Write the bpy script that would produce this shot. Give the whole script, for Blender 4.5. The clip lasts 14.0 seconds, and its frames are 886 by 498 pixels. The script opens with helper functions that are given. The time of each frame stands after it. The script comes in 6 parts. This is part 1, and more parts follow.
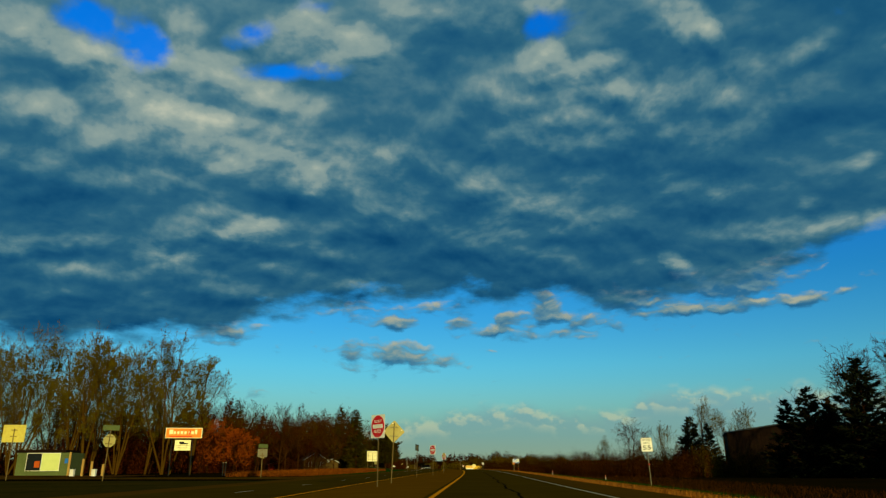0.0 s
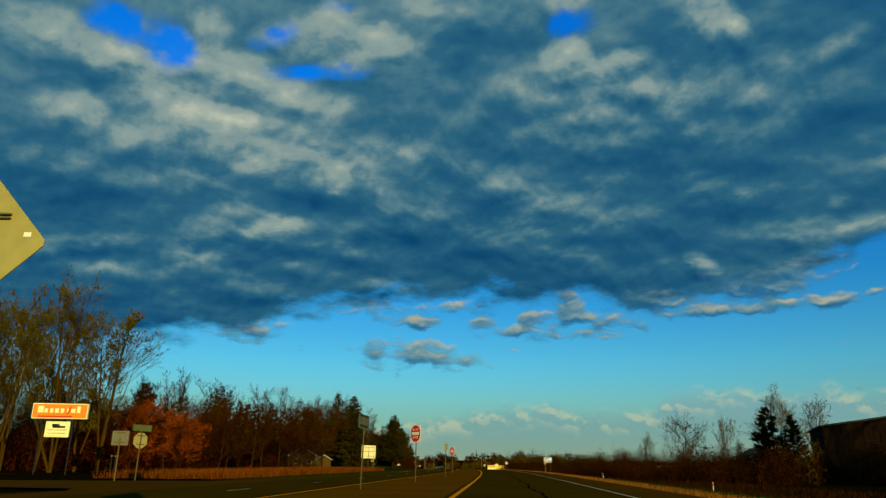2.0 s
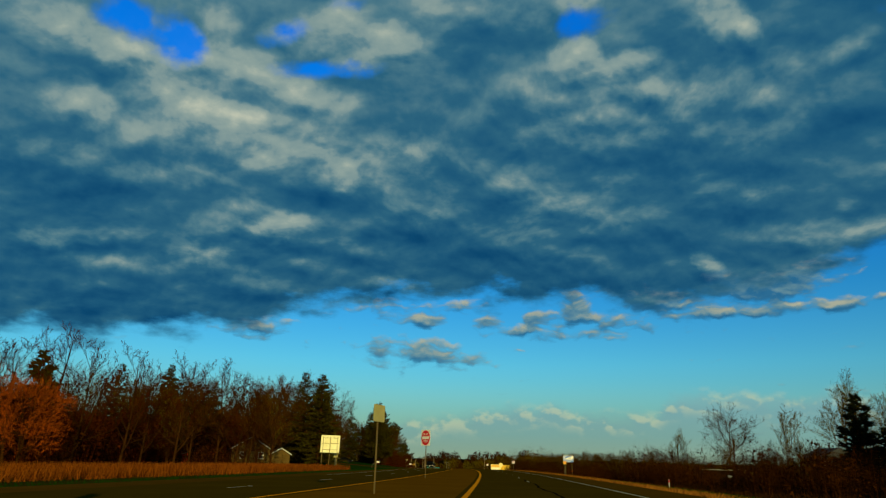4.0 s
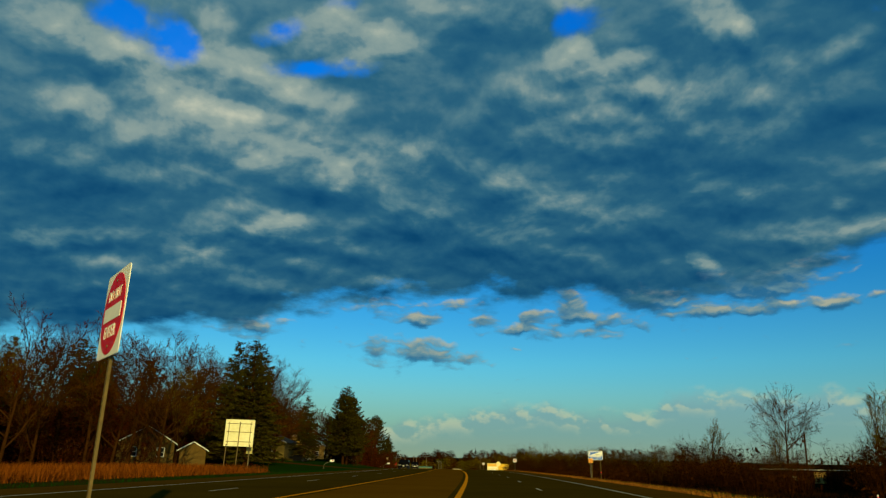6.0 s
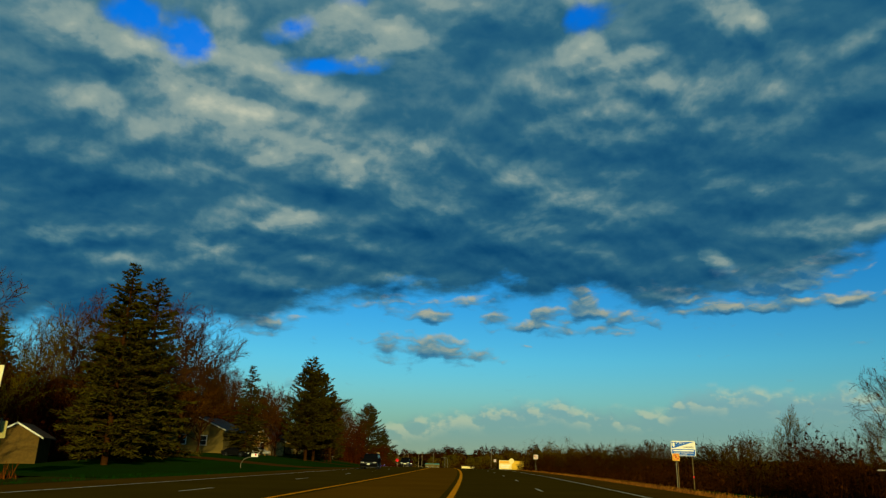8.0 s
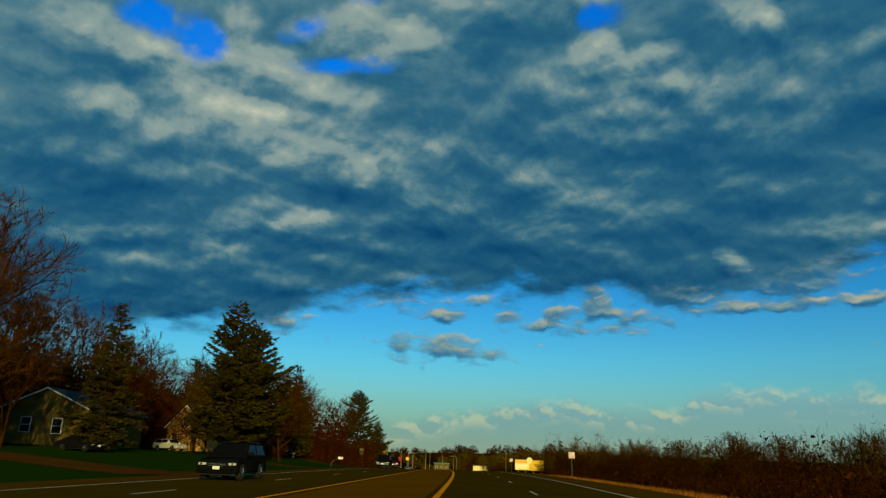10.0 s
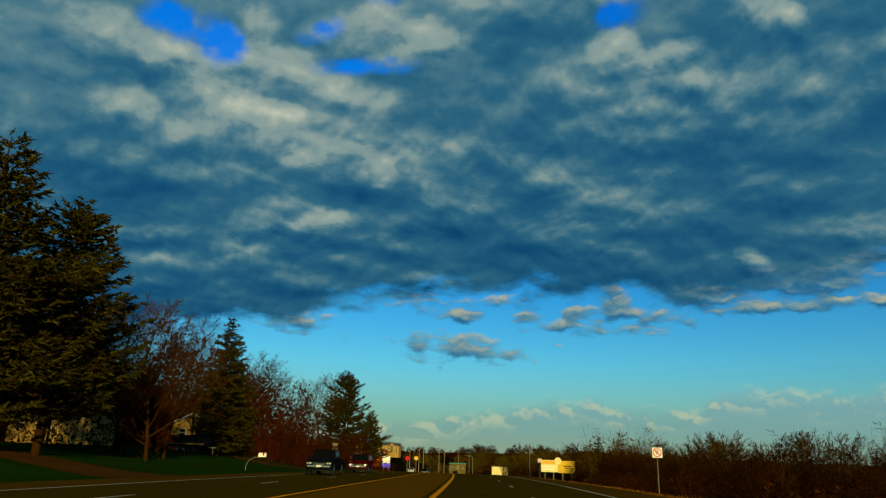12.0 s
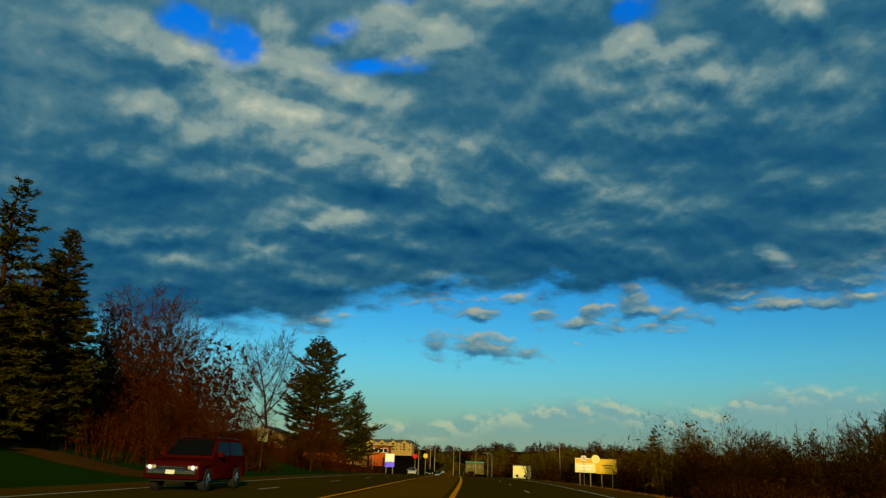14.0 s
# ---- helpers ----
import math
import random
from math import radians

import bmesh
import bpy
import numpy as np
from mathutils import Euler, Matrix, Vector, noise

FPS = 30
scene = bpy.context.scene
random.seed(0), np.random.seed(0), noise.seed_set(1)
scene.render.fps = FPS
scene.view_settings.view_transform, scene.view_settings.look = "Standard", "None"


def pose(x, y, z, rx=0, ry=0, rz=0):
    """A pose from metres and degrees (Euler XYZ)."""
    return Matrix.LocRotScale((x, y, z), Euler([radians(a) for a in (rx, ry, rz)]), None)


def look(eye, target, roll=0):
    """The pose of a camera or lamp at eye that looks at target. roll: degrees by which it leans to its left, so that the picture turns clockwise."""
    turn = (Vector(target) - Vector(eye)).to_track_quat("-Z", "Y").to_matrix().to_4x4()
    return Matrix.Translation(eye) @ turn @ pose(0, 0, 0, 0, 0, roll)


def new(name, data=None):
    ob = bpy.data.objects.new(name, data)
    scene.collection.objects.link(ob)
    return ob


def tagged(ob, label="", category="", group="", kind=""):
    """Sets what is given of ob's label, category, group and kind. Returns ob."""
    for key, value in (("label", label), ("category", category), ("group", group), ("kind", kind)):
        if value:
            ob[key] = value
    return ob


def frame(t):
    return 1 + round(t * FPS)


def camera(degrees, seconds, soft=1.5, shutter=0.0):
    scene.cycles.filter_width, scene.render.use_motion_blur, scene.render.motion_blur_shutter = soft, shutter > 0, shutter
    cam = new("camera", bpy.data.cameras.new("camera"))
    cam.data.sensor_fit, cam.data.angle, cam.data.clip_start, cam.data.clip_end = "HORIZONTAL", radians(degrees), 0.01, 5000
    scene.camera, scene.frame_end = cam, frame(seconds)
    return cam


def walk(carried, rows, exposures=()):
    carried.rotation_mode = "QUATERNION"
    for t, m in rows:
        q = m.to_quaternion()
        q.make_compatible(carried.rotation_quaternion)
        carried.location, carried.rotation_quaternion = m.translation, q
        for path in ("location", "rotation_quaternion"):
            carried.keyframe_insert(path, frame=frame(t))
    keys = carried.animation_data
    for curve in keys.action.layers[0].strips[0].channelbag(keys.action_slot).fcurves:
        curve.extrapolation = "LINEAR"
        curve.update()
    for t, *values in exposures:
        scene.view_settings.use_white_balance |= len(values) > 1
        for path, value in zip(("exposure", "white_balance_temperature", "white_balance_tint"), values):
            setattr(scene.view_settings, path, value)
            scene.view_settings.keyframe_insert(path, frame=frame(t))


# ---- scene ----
cam = camera(65.2, 14.0, soft=1.3)

# seconds, place, then the yaw to the left, the pitch and the lean to the left in degrees
PATH = [
    (0.0, 0.00, 0.00, 1.20, 3.63, 17.49, -0.20),
    (0.5, -0.07, 12.21, 1.20, 3.98, 17.49, -0.59),
    (1.0, -0.26, 24.41, 1.21, 4.45, 17.49, -0.56),
    (1.5, -0.55, 36.62, 1.22, 5.11, 17.50, -0.06),
    (2.0, -0.91, 48.82, 1.24, 5.62, 17.43, 0.46),
    (2.5, -1.31, 61.02, 1.26, 6.07, 17.41, 0.43),
    (3.0, -1.72, 73.23, 1.28, 6.39, 17.34, 0.98),
    (3.2, -1.88, 78.11, 1.29, 6.41, 17.37, 1.29),
    (3.9, -2.45, 95.19, 1.33, 6.18, 17.32, 1.35),
    (4.6, -3.02, 112.29, 1.37, 5.92, 17.26, 1.41),
    (5.3, -3.62, 129.38, 1.42, 5.65, 17.20, 1.48),
    (5.5, -3.80, 134.27, 1.43, 5.63, 17.21, 1.12),
    (6.0, -4.26, 146.48, 1.47, 5.80, 17.25, 1.12),
    (6.5, -4.76, 158.70, 1.51, 6.01, 17.18, 1.09),
    (7.0, -5.28, 170.92, 1.54, 6.29, 17.05, 1.47),
    (7.2, -5.50, 175.80, 1.55, 6.45, 17.01, 1.55),
    (7.9, -6.31, 192.92, 1.60, 6.71, 16.98, 1.44),
    (8.6, -7.21, 210.03, 1.64, 7.01, 16.94, 1.32),
    (9.3, -8.23, 227.15, 1.66, 7.31, 16.91, 1.19),
    (9.5, -8.54, 232.04, 1.67, 7.49, 16.90, 1.29),
    (10.0, -9.38, 244.27, 1.68, 7.85, 16.87, 1.67),
    (10.5, -10.30, 256.50, 1.69, 8.21, 16.85, 1.68),
    (11.0, -11.30, 268.73, 1.68, 8.57, 16.84, 1.55),
    (11.5, -12.39, 280.96, 1.67, 9.01, 16.89, 1.57),
    (12.0, -13.59, 293.19, 1.64, 9.42, 16.82, 1.98),
    (12.5, -14.91, 305.41, 1.61, 9.78, 16.77, 2.15),
    (13.0, -16.36, 317.62, 1.56, 10.13, 16.71, 2.28),
    (13.5, -17.95, 329.83, 1.49, 10.45, 16.68, 2.14),
    (14.0, -19.69, 342.02, 1.41, 10.82, 16.67, 1.96),
]


def carried_pose(x, y, z, yaw, pitch, lean):
    return pose(x, y, z, 0, 0, yaw) @ pose(0, 0, 0, 90 + pitch) @ pose(0, 0, 0, 0, 0, lean)


walk(cam, [(t, carried_pose(*rest)) for t, *rest in PATH])

# ---- sky and sun ----
# Cloud forms: azimuth to the right of +y and elevation in degrees, half length, half height, tilt, amount
BRIGHT = [
    (-39.1, 30.0, 2.8, 1.1, 9, 0.9),
    (-34.3, 29.2, 2.4, 0.8, 9, 0.8),
    (-30.9, 27.6, 4.3, 1.4, -24, 0.85),
    (-28.1, 26.9, 2.8, 0.9, -17, 0.55),
    (-25.1, 26.5, 2.2, 0.6, 1, 1.0),
    (-37.1, 24.8, 2.3, 1.1, 14, 0.7),
    (-27.7, 30.3, 2.9, 1.3, -8, 0.9),
    (-23.5, 30.7, 2.0, 0.8, 0, 0.7),
    (-27.0, 33.3, 1.5, 0.9, -7, 0.7),
    (-20.4, 29.0, 2.9, 0.9, 3, 0.8),
    (-18.6, 33.9, 4.1, 1.1, 19, 0.7),
    (-17.2, 35.4, 1.4, 0.6, 22, 0.6),
    (-13.4, 33.2, 6.8, 1.3, 2, 0.6),
    (-11.3, 34.0, 1.8, 0.8, 3, 0.7),
    (-24.5, 24.7, 3.1, 1.0, -11, 0.6),
    (-20.7, 24.7, 7.0, 1.6, -13, 0.6),
]
BRIGHT2 = [
    (-10.4, 25.2, 3.3, 0.9, -2, 0.7),
    (-15.8, 22.9, 1.6, 1.0, 4, 0.8),
    (-12.9, 23.8, 5.9, 1.6, -4, 0.35),
    (-21.7, 18.1, 3.6, 1.2, 0, 0.85),
    (-19.8, 18.5, 1.5, 0.7, 5, 0.6),
    (-25.8, 15.5, 2.2, 0.7, -5, 0.8),
    (-22.9, 13.9, 3.9, 0.6, -8, 0.45),
    (-10.3, 14.3, 2.0, 0.5, -6, 0.6),
    (-7.8, 20.0, 3.0, 0.8, -3, 0.5),
    (-36.5, 15.1, 2.8, 0.4, 9, 0.5),
    (-33.0, 16.1, 3.8, 0.5, 8, 0.4),
    (-29.7, 21.0, 5.8, 0.8, 4, 0.35),
    (-35.2, 21.5, 3.8, 0.8, 1, 0.35),
    (-32.7, 24.3, 3.2, 1.1, -19, 0.4),
    (-17.5, 27.1, 2.9, 0.9, -3, 0.4),
    (-15.2, 28.6, 2.5, 0.8, 5, 0.35),
]
BRIGHT3 = [
    (5.7, 32.4, 1.9, 1.0, 4, 1.0),
    (9.9, 31.5, 2.6, 0.6, 6, 1.0),
    (9.5, 29.8, 7.0, 1.6, -6, 0.8),
    (12.2, 29.5, 1.6, 0.6, -7, 0.8),
    (10.4, 26.7, 9.3, 2.2, -6, 0.38),
    (19.1, 33.5, 2.0, 1.0, -41, 0.8),
    (20.5, 32.6, 0.8, 0.5, -12, 0.5),
    (16.5, 34.3, 3.4, 1.5, -26, 0.4),
    (28.2, 29.5, 1.9, 0.6, 10, 0.6),
    (-1.3, 23.2, 4.0, 1.1, -24, 0.4),
    (2.1, 20.6, 7.4, 1.2, -6, 0.45),
    (18.6, 20.5, 2.9, 0.7, -4, 0.5),
    (9.1, 22.5, 2.3, 0.6, -5, 0.4),
    (25.8, 18.7, 0.8, 0.4, -10, 0.45),
    (25.1, 17.0, 4.6, 0.8, -5, 0.6),
    (30.1, 16.3, 0.8, 0.7, -10, 0.9),
]
BRIGHT4 = [
    (-0.5, 36.3, 6.0, 1.2, -2, 0.4),
    (6.3, 36.3, 1.6, 0.7, -5, 0.5),
    (29.9, 20.9, 1.1, 0.4, -2, 0.5),
    (-8.2, 36.4, 3.3, 0.9, 2, 0.3),
    (15.6, 15.6, 1.0, 0.4, -26, 0.7),
    (4.4, 25.9, 4.0, 1.4, -3, 0.3),
    (0.1, 18.4, 4.4, 0.7, -6, 0.3),
    (-14.5, 17.3, 3.3, 0.6, -5, 0.35),
    (-28.8, 24.2, 2.5, 0.9, -10, 0.35),
    (19.3, 29.2, 4.1, 1.4, -10, 0.3),
    (22.9, 25.9, 3.4, 1.1, -1, 0.25),
    (24.8, 29.7, 2.6, 1.2, -13, 0.25),
    (-30.7, 14.1, 4.3, 0.5, 0, 0.3),
    (-33.9, 12.3, 3.6, 0.4, 7, 0.25),
    (-18.1, 15.7, 2.7, 0.5, -6, 0.3),
    (5.8, 16.6, 2.9, 0.6, -3, 0.2),
]
BLUE = [
    (-32.4, 31.6, 3.6, 1.4, -3, 1.0),
    (-29.7, 30.7, 1.4, 1.0, -16, 1.0),
    (-35.3, 32.2, 2.0, 0.7, 6, 0.6),
    (-21.4, 33.3, 2.1, 0.7, 21, 1.0),
    (-18.4, 31.0, 4.3, 0.6, 9, 1.0),
    (-15.7, 36.3, 1.9, 0.6, 6, 0.8),
    (-13.3, 31.4, 2.1, 0.5, 4, 0.6),
    (7.5, 34.7, 2.4, 1.3, 7, 1.0),
    (5.4, 35.3, 1.2, 0.8, -4, 0.6),
    (9.5, 33.6, 1.2, 0.6, -6, 0.5),
    (-24.8, 29.8, 1.4, 0.4, -4, 0.5),
    (-28.5, 34.2, 2.3, 0.6, 12, 0.4),
    (30.5, 31.4, 1.2, 0.4, -17, 0.4),
]
DARK = [
    (-4.6, 32.8, 4.0, 2.7, -8, 0.5),
    (-3.3, 26.8, 7.7, 2.0, -11, 0.4),
    (5.3, 24.9, 7.5, 1.4, 1, 0.3),
    (27.5, 24.3, 5.8, 2.2, -3, 0.5),
    (21.0, 22.4, 6.8, 1.1, -1, 0.3),
    (-30.3, 10.8, 10.7, 1.9, 5, 0.55),
    (-34.2, 19.2, 5.7, 1.1, 6, 0.4),
    (-28.5, 18.5, 6.2, 0.7, 3, 0.3),
    (-14.7, 20.5, 5.3, 0.7, -1, 0.3),
    (-6.3, 17.5, 12.5, 1.2, -4, 0.35),
    (0.0, 14.7, 10.5, 1.5, -3, 0.5),
    (16.0, 16.5, 8.7, 1.1, -6, 0.12),
    (-20.5, 12.2, 6.1, 0.8, 7, 0.45),
    (-36.7, 22.6, 3.0, 0.7, 13, 0.3),
    (23.2, 30.5, 4.8, 2.4, -13, 0.25),
]
SMALL = [
    (-20.9, 10.4, 2.4, 0.5, 5, 1.0),
    (-7.6, 8.7, 3.7, 0.75, -5, 1.0),
    (-11.0, 7.6, 1.1, 0.3, 1, 0.5),
    (-8.1, 11.3, 2.1, 0.4, -5, 0.9),
    (-4.9, 12.4, 2.1, 0.4, 8, 0.9),
    (-2.1, 11.6, 1.0, 0.4, 19, 0.7),
    (1.6, 10.5, 2.9, 0.4, -3, 0.9),
    (5.8, 11.7, 3.0, 0.6, -5, 1.0),
    (7.9, 10.0, 1.4, 0.3, -6, 0.8),
    (1.6, 11.4, 1.1, 0.4, 18, 0.7),
    (9.5, 13.8, 1.8, 0.8, -11, 1.0),
    (12.0, 12.7, 2.7, 0.6, -10, 1.0),
    (8.1, 15.0, 1.4, 0.4, -3, 0.9),
    (4.7, 14.7, 0.9, 0.7, 17, 0.9),
    (5.1, 13.1, 1.1, 0.5, -2, 0.8),
    (17.1, 11.6, 2.7, 0.4, 2, 0.9),
]
SMALL2 = [
    (23.6, 11.6, 2.0, 0.4, 5, 0.8),
    (14.9, 14.4, 3.1, 1.0, -9, 0.8),
    (19.4, 13.3, 3.3, 1.0, -12, 0.8),
    (22.0, 14.5, 2.8, 1.0, 8, 0.8),
    (17.6, 15.4, 3.0, 0.8, -6, 0.7),
    (-15.5, 11.5, 1.1, 0.3, 2, 0.5),
    (-21.0, 9.2, 0.8, 0.3, 3, 0.6),
    (-16.8, 9.3, 0.5, 0.3, 2, 0.5),
    (-10.5, 12.4, 2.1, 0.4, 5, 0.7),
    (27.3, 12.0, 1.5, 0.3, 10, 0.35),
    (29.0, 13.2, 1.3, 0.3, 35, 0.35),
    (0.4, 9.1, 0.7, 0.3, -1, 0.4),
    (11.0, 11.1, 1.6, 0.4, -3, 0.5),
    (-19.5, 5.7, 2.1, 0.3, 1, 0.3),
]
SUN_AZ, SUN_EL = 157.0, 11.0   # where the sun stands: degrees clockwise from +y, and above the horizon

# the clear sky's colour from the horizon up
TINT = [(0.0, (0.05, 0.085, 0.10)), (0.08, (0.045, 0.088, 0.112)), (0.2, (0.030, 0.098, 0.136)), (0.35, (0.013, 0.088, 0.150)), (0.55, (0.004, 0.085, 0.20)), (0.75, (0.0, 0.118, 0.27)), (1.0, (0.0, 0.12, 0.29))]

world = bpy.data.worlds.new("sky")
world.use_nodes = True
scene.world = world
wt = world.node_tree
wt.nodes.clear()


def wn(kind, operation="", data_type="", blend_type="", vector_type=""):
    n = wt.nodes.new(kind)
    if operation:
        n.operation = operation
    if data_type:
        n.data_type = data_type
    if blend_type:
        n.blend_type = blend_type
    if vector_type:
        n.vector_type = vector_type
    return n


def wl(a, b):
    wt.links.new(a, b)


def wmath(op, a, b=None, c=None, clamp=False):
    n = wn("ShaderNodeMath", operation=op)
    n.use_clamp = clamp
    for k, v in enumerate((a, b, c)):
        if v is None:
            continue
        if isinstance(v, (int, float)):
            n.inputs[k].default_value = v
        else:
            wl(v, n.inputs[k])
    return n.outputs[0]


def wstep(v, lo, hi):
    n = wn("ShaderNodeMapRange")
    n.interpolation_type = "SMOOTHSTEP"
    wl(v, n.inputs["Value"])
    n.inputs["From Min"].default_value, n.inputs["From Max"].default_value = lo, hi
    return n.outputs["Result"]


def wramp(v, stops, mode="LINEAR"):
    n = wn("ShaderNodeValToRGB")
    n.color_ramp.interpolation = mode
    el = n.color_ramp.elements
    while len(el) < len(stops):
        el.new(0.5)
    for e, (at, col) in zip(el, stops):
        e.position = at
        e.color = (col, col, col, 1) if isinstance(col, (int, float)) else (*col, 1)
    wl(v, n.inputs[0])
    return n.outputs[0]


def wmix(f, a, b):
    n = wn("ShaderNodeMix", data_type="RGBA")
    for k, v in ((0, f), (6, a), (7, b)):
        if isinstance(v, (int, float)):
            n.inputs[k].default_value = v
        elif isinstance(v, tuple):
            n.inputs[k].default_value = (*v, 1)
        else:
            wl(v, n.inputs[k])
    return n.outputs[2]


def wcombine(x, y, z=0.0):
    n = wn("ShaderNodeCombineXYZ")
    for k, v in enumerate((x, y, z)):
        if isinstance(v, (int, float)):
            n.inputs[k].default_value = v
        else:
            wl(v, n.inputs[k])
    return n.outputs[0]


def wvec(op, a, b):
    n = wn("ShaderNodeVectorMath", operation=op)
    for k, v in enumerate((a, b)):
        if isinstance(v, tuple):
            n.inputs[k].default_value = v
        else:
            wl(v, n.inputs[k])
    return n.outputs[0]


def wnoise(vec, scale, detail=6.0, rough=0.55, lac=2.0, color=False):
    n = wn("ShaderNodeTexNoise")
    wl(vec, n.inputs["Vector"])
    n.inputs["Scale"].default_value, n.inputs["Detail"].default_value = scale, detail
    n.inputs["Roughness"].default_value, n.inputs["Lacunarity"].default_value = rough, lac
    return n.outputs["Color" if color else "Fac"]


def forms(vec, rows, wide=1.25, tall=1.4):
    """The sum of soft ellipses on the sky."""
    total = None
    for u, v, su, sv, tilt, amount in rows:
        m = wn("ShaderNodeMapping", vector_type="TEXTURE")
        m.inputs["Location"].default_value = (u, v, 0)
        m.inputs["Rotation"].default_value = (0, 0, radians(tilt))
        m.inputs["Scale"].default_value = (su * wide, sv * tall, 1)
        wl(vec, m.inputs["Vector"])
        g = wn("ShaderNodeTexGradient")
        g.gradient_type = "SPHERICAL"
        wl(m.outputs[0], g.inputs[0])
        total = wmath("MULTIPLY_ADD", g.outputs["Fac"], amount, 0.0 if total is None else total)
    return total


def srgb(r, g, b):
    return tuple((c / 255 / 12.92) if c < 11 else ((c / 255 + 0.055) / 1.055) ** 2.4 for c in (r, g, b))


coords = wn("ShaderNodeTexCoord").outputs["Generated"]
way = wn("ShaderNodeSeparateXYZ")
wl(coords, way.inputs[0])
wx, wy, wz = way.outputs
azimuth = wmath("MULTIPLY", wmath("ARCTAN2", wx, wy), 57.2958)
height = wmath("MULTIPLY", wmath("ARCSINE", wz), 57.2958)
flat = wcombine(azimuth, height)
warp = wvec("SUBTRACT", wnoise(flat, 0.14, 3, 0.5, color=True), (0.5, 0.5, 0.5))
ragged = wvec("ADD", flat, wvec("MULTIPLY", warp, (6.0, 3.2, 0.0)))
fine = wvec("SUBTRACT", wnoise(flat, 0.50, 4, 0.5, color=True), (0.5, 0.5, 0.5))
ragged2 = wvec("ADD", flat, wvec("MULTIPLY", fine, (2.0, 1.1, 0.0)))

# clear sky
sky = wn("ShaderNodeTexSky")
sky.sky_type = "NISHITA"
sky.sun_disc = False
sky.sun_elevation, sky.sun_rotation = radians(SUN_EL), radians(SUN_AZ)
hs = wn("ShaderNodeHueSaturation")
hs.inputs["Saturation"].default_value = 1.35
wl(sky.outputs[0], hs.inputs["Color"])
tint = wramp(wmath("DIVIDE", height, 40.0), TINT)
clear = wn("ShaderNodeMix", data_type="RGBA", blend_type="MULTIPLY")
clear.inputs[0].default_value = 1.0
wl(hs.outputs[0], clear.inputs[6])
wl(tint, clear.inputs[7])
clear = clear.outputs[2]

# the cloud deck: soft billows lit from behind on a sheet seen in perspective
lifted = wmath("ADD", wmath("MAXIMUM", wz, 0.0), 0.22)
deckmap = wcombine(wmath("DIVIDE", wx, lifted), wmath("DIVIDE", wy, lifted))
stir = wvec("MULTIPLY", wvec("SUBTRACT", wnoise(deckmap, 2.6, 2, 0.5, color=True), (0.5, 0.5, 0.5)), (0.09, 0.06, 0.0))
puffmap = wvec("ADD", deckmap, stir)
puffmap_up = wvec("ADD", puffmap, (0.0, -0.055, 0.0))
big = wnoise(deckmap, 1.7, 3, 0.5)
tuft = wnoise(puffmap, 5.2, 5, 0.50)
tuft_up = wnoise(puffmap_up, 5.2, 5, 0.50)
billow = wmath("SUBTRACT", tuft, tuft_up)
round_ = wmath("ADD", wmath("MAXIMUM", wz, 0.0), 0.55)
curlmap = wvec("ADD", wcombine(wmath("DIVIDE", wx, round_), wmath("DIVIDE", wy, round_)), stir)
curl = wnoise(curlmap, 19.0, 4, 0.5)
curl_up = wnoise(wvec("ADD", curlmap, (0.0, -0.014, 0.0)), 19.0, 4, 0.5)
curls = wmath("SUBTRACT", curl, curl_up)
edge = wramp(wmath("DIVIDE", wmath("ADD", azimuth, 60.0), 120.0),
             [(0.181, 0.197), (0.197, 0.204), (0.256, 0.218), (0.289, 0.23), (0.313, 0.25), (0.337, 0.272), (0.359, 0.292), (0.397, 0.313), (0.436, 0.321), (0.496, 0.323), (0.528, 0.318), (0.555, 0.316), (0.593, 0.305), (0.63, 0.325), (0.672, 0.33), (0.699, 0.347), (0.726, 0.377), (0.754, 0.404)])
above = wmath("SUBTRACT", height, wmath("MULTIPLY", edge, 40.0))
above = wmath("MULTIPLY_ADD", wmath("SUBTRACT", wnoise(wvec("MULTIPLY", flat, (0.6, 1.35, 0.0)), 0.42, 6, 0.55), 0.5), 6.0, above)
deck = wstep(above, -0.5, 1.6)
holes = forms(ragged2, BLUE, 1.8, 2.2)
tears = wmath("MULTIPLY_ADD", wmath("SUBTRACT", tuft, 0.5), -2.6, wmath("MULTIPLY_ADD", wmath("SUBTRACT", curl, 0.5), -2.2, 1.0))
holes = wmath("MULTIPLY", holes, tears)
gap = wmath("MULTIPLY", wstep(holes, 0.32, 1.15), 0.95)
deck = wmath("MULTIPLY", deck, wmath("SUBTRACT", 1.0, gap))
puffs = wmath("ADD", forms(ragged2, SMALL, 2.1, 2.2), forms(ragged2, SMALL2, 2.1, 2.2))
raised = wvec("ADD", ragged2, (0.10, 0.30, 0.0))
puffs_up = wmath("ADD", forms(raised, SMALL, 2.1, 2.2), forms(raised, SMALL2, 2.1, 2.2))
grain = wnoise(wvec("MULTIPLY", ragged2, (0.55, 1.4, 0.0)), 0.85, 4, 0.5)
grain_up = wnoise(wvec("MULTIPLY", raised, (0.55, 1.4, 0.0)), 0.85, 4, 0.5)
body = wmath("MULTIPLY_ADD", wmath("SUBTRACT", grain, 0.5), 1.9, puffs)
puff = wmath("MULTIPLY", wstep(body, 0.26, 0.85), 0.92)
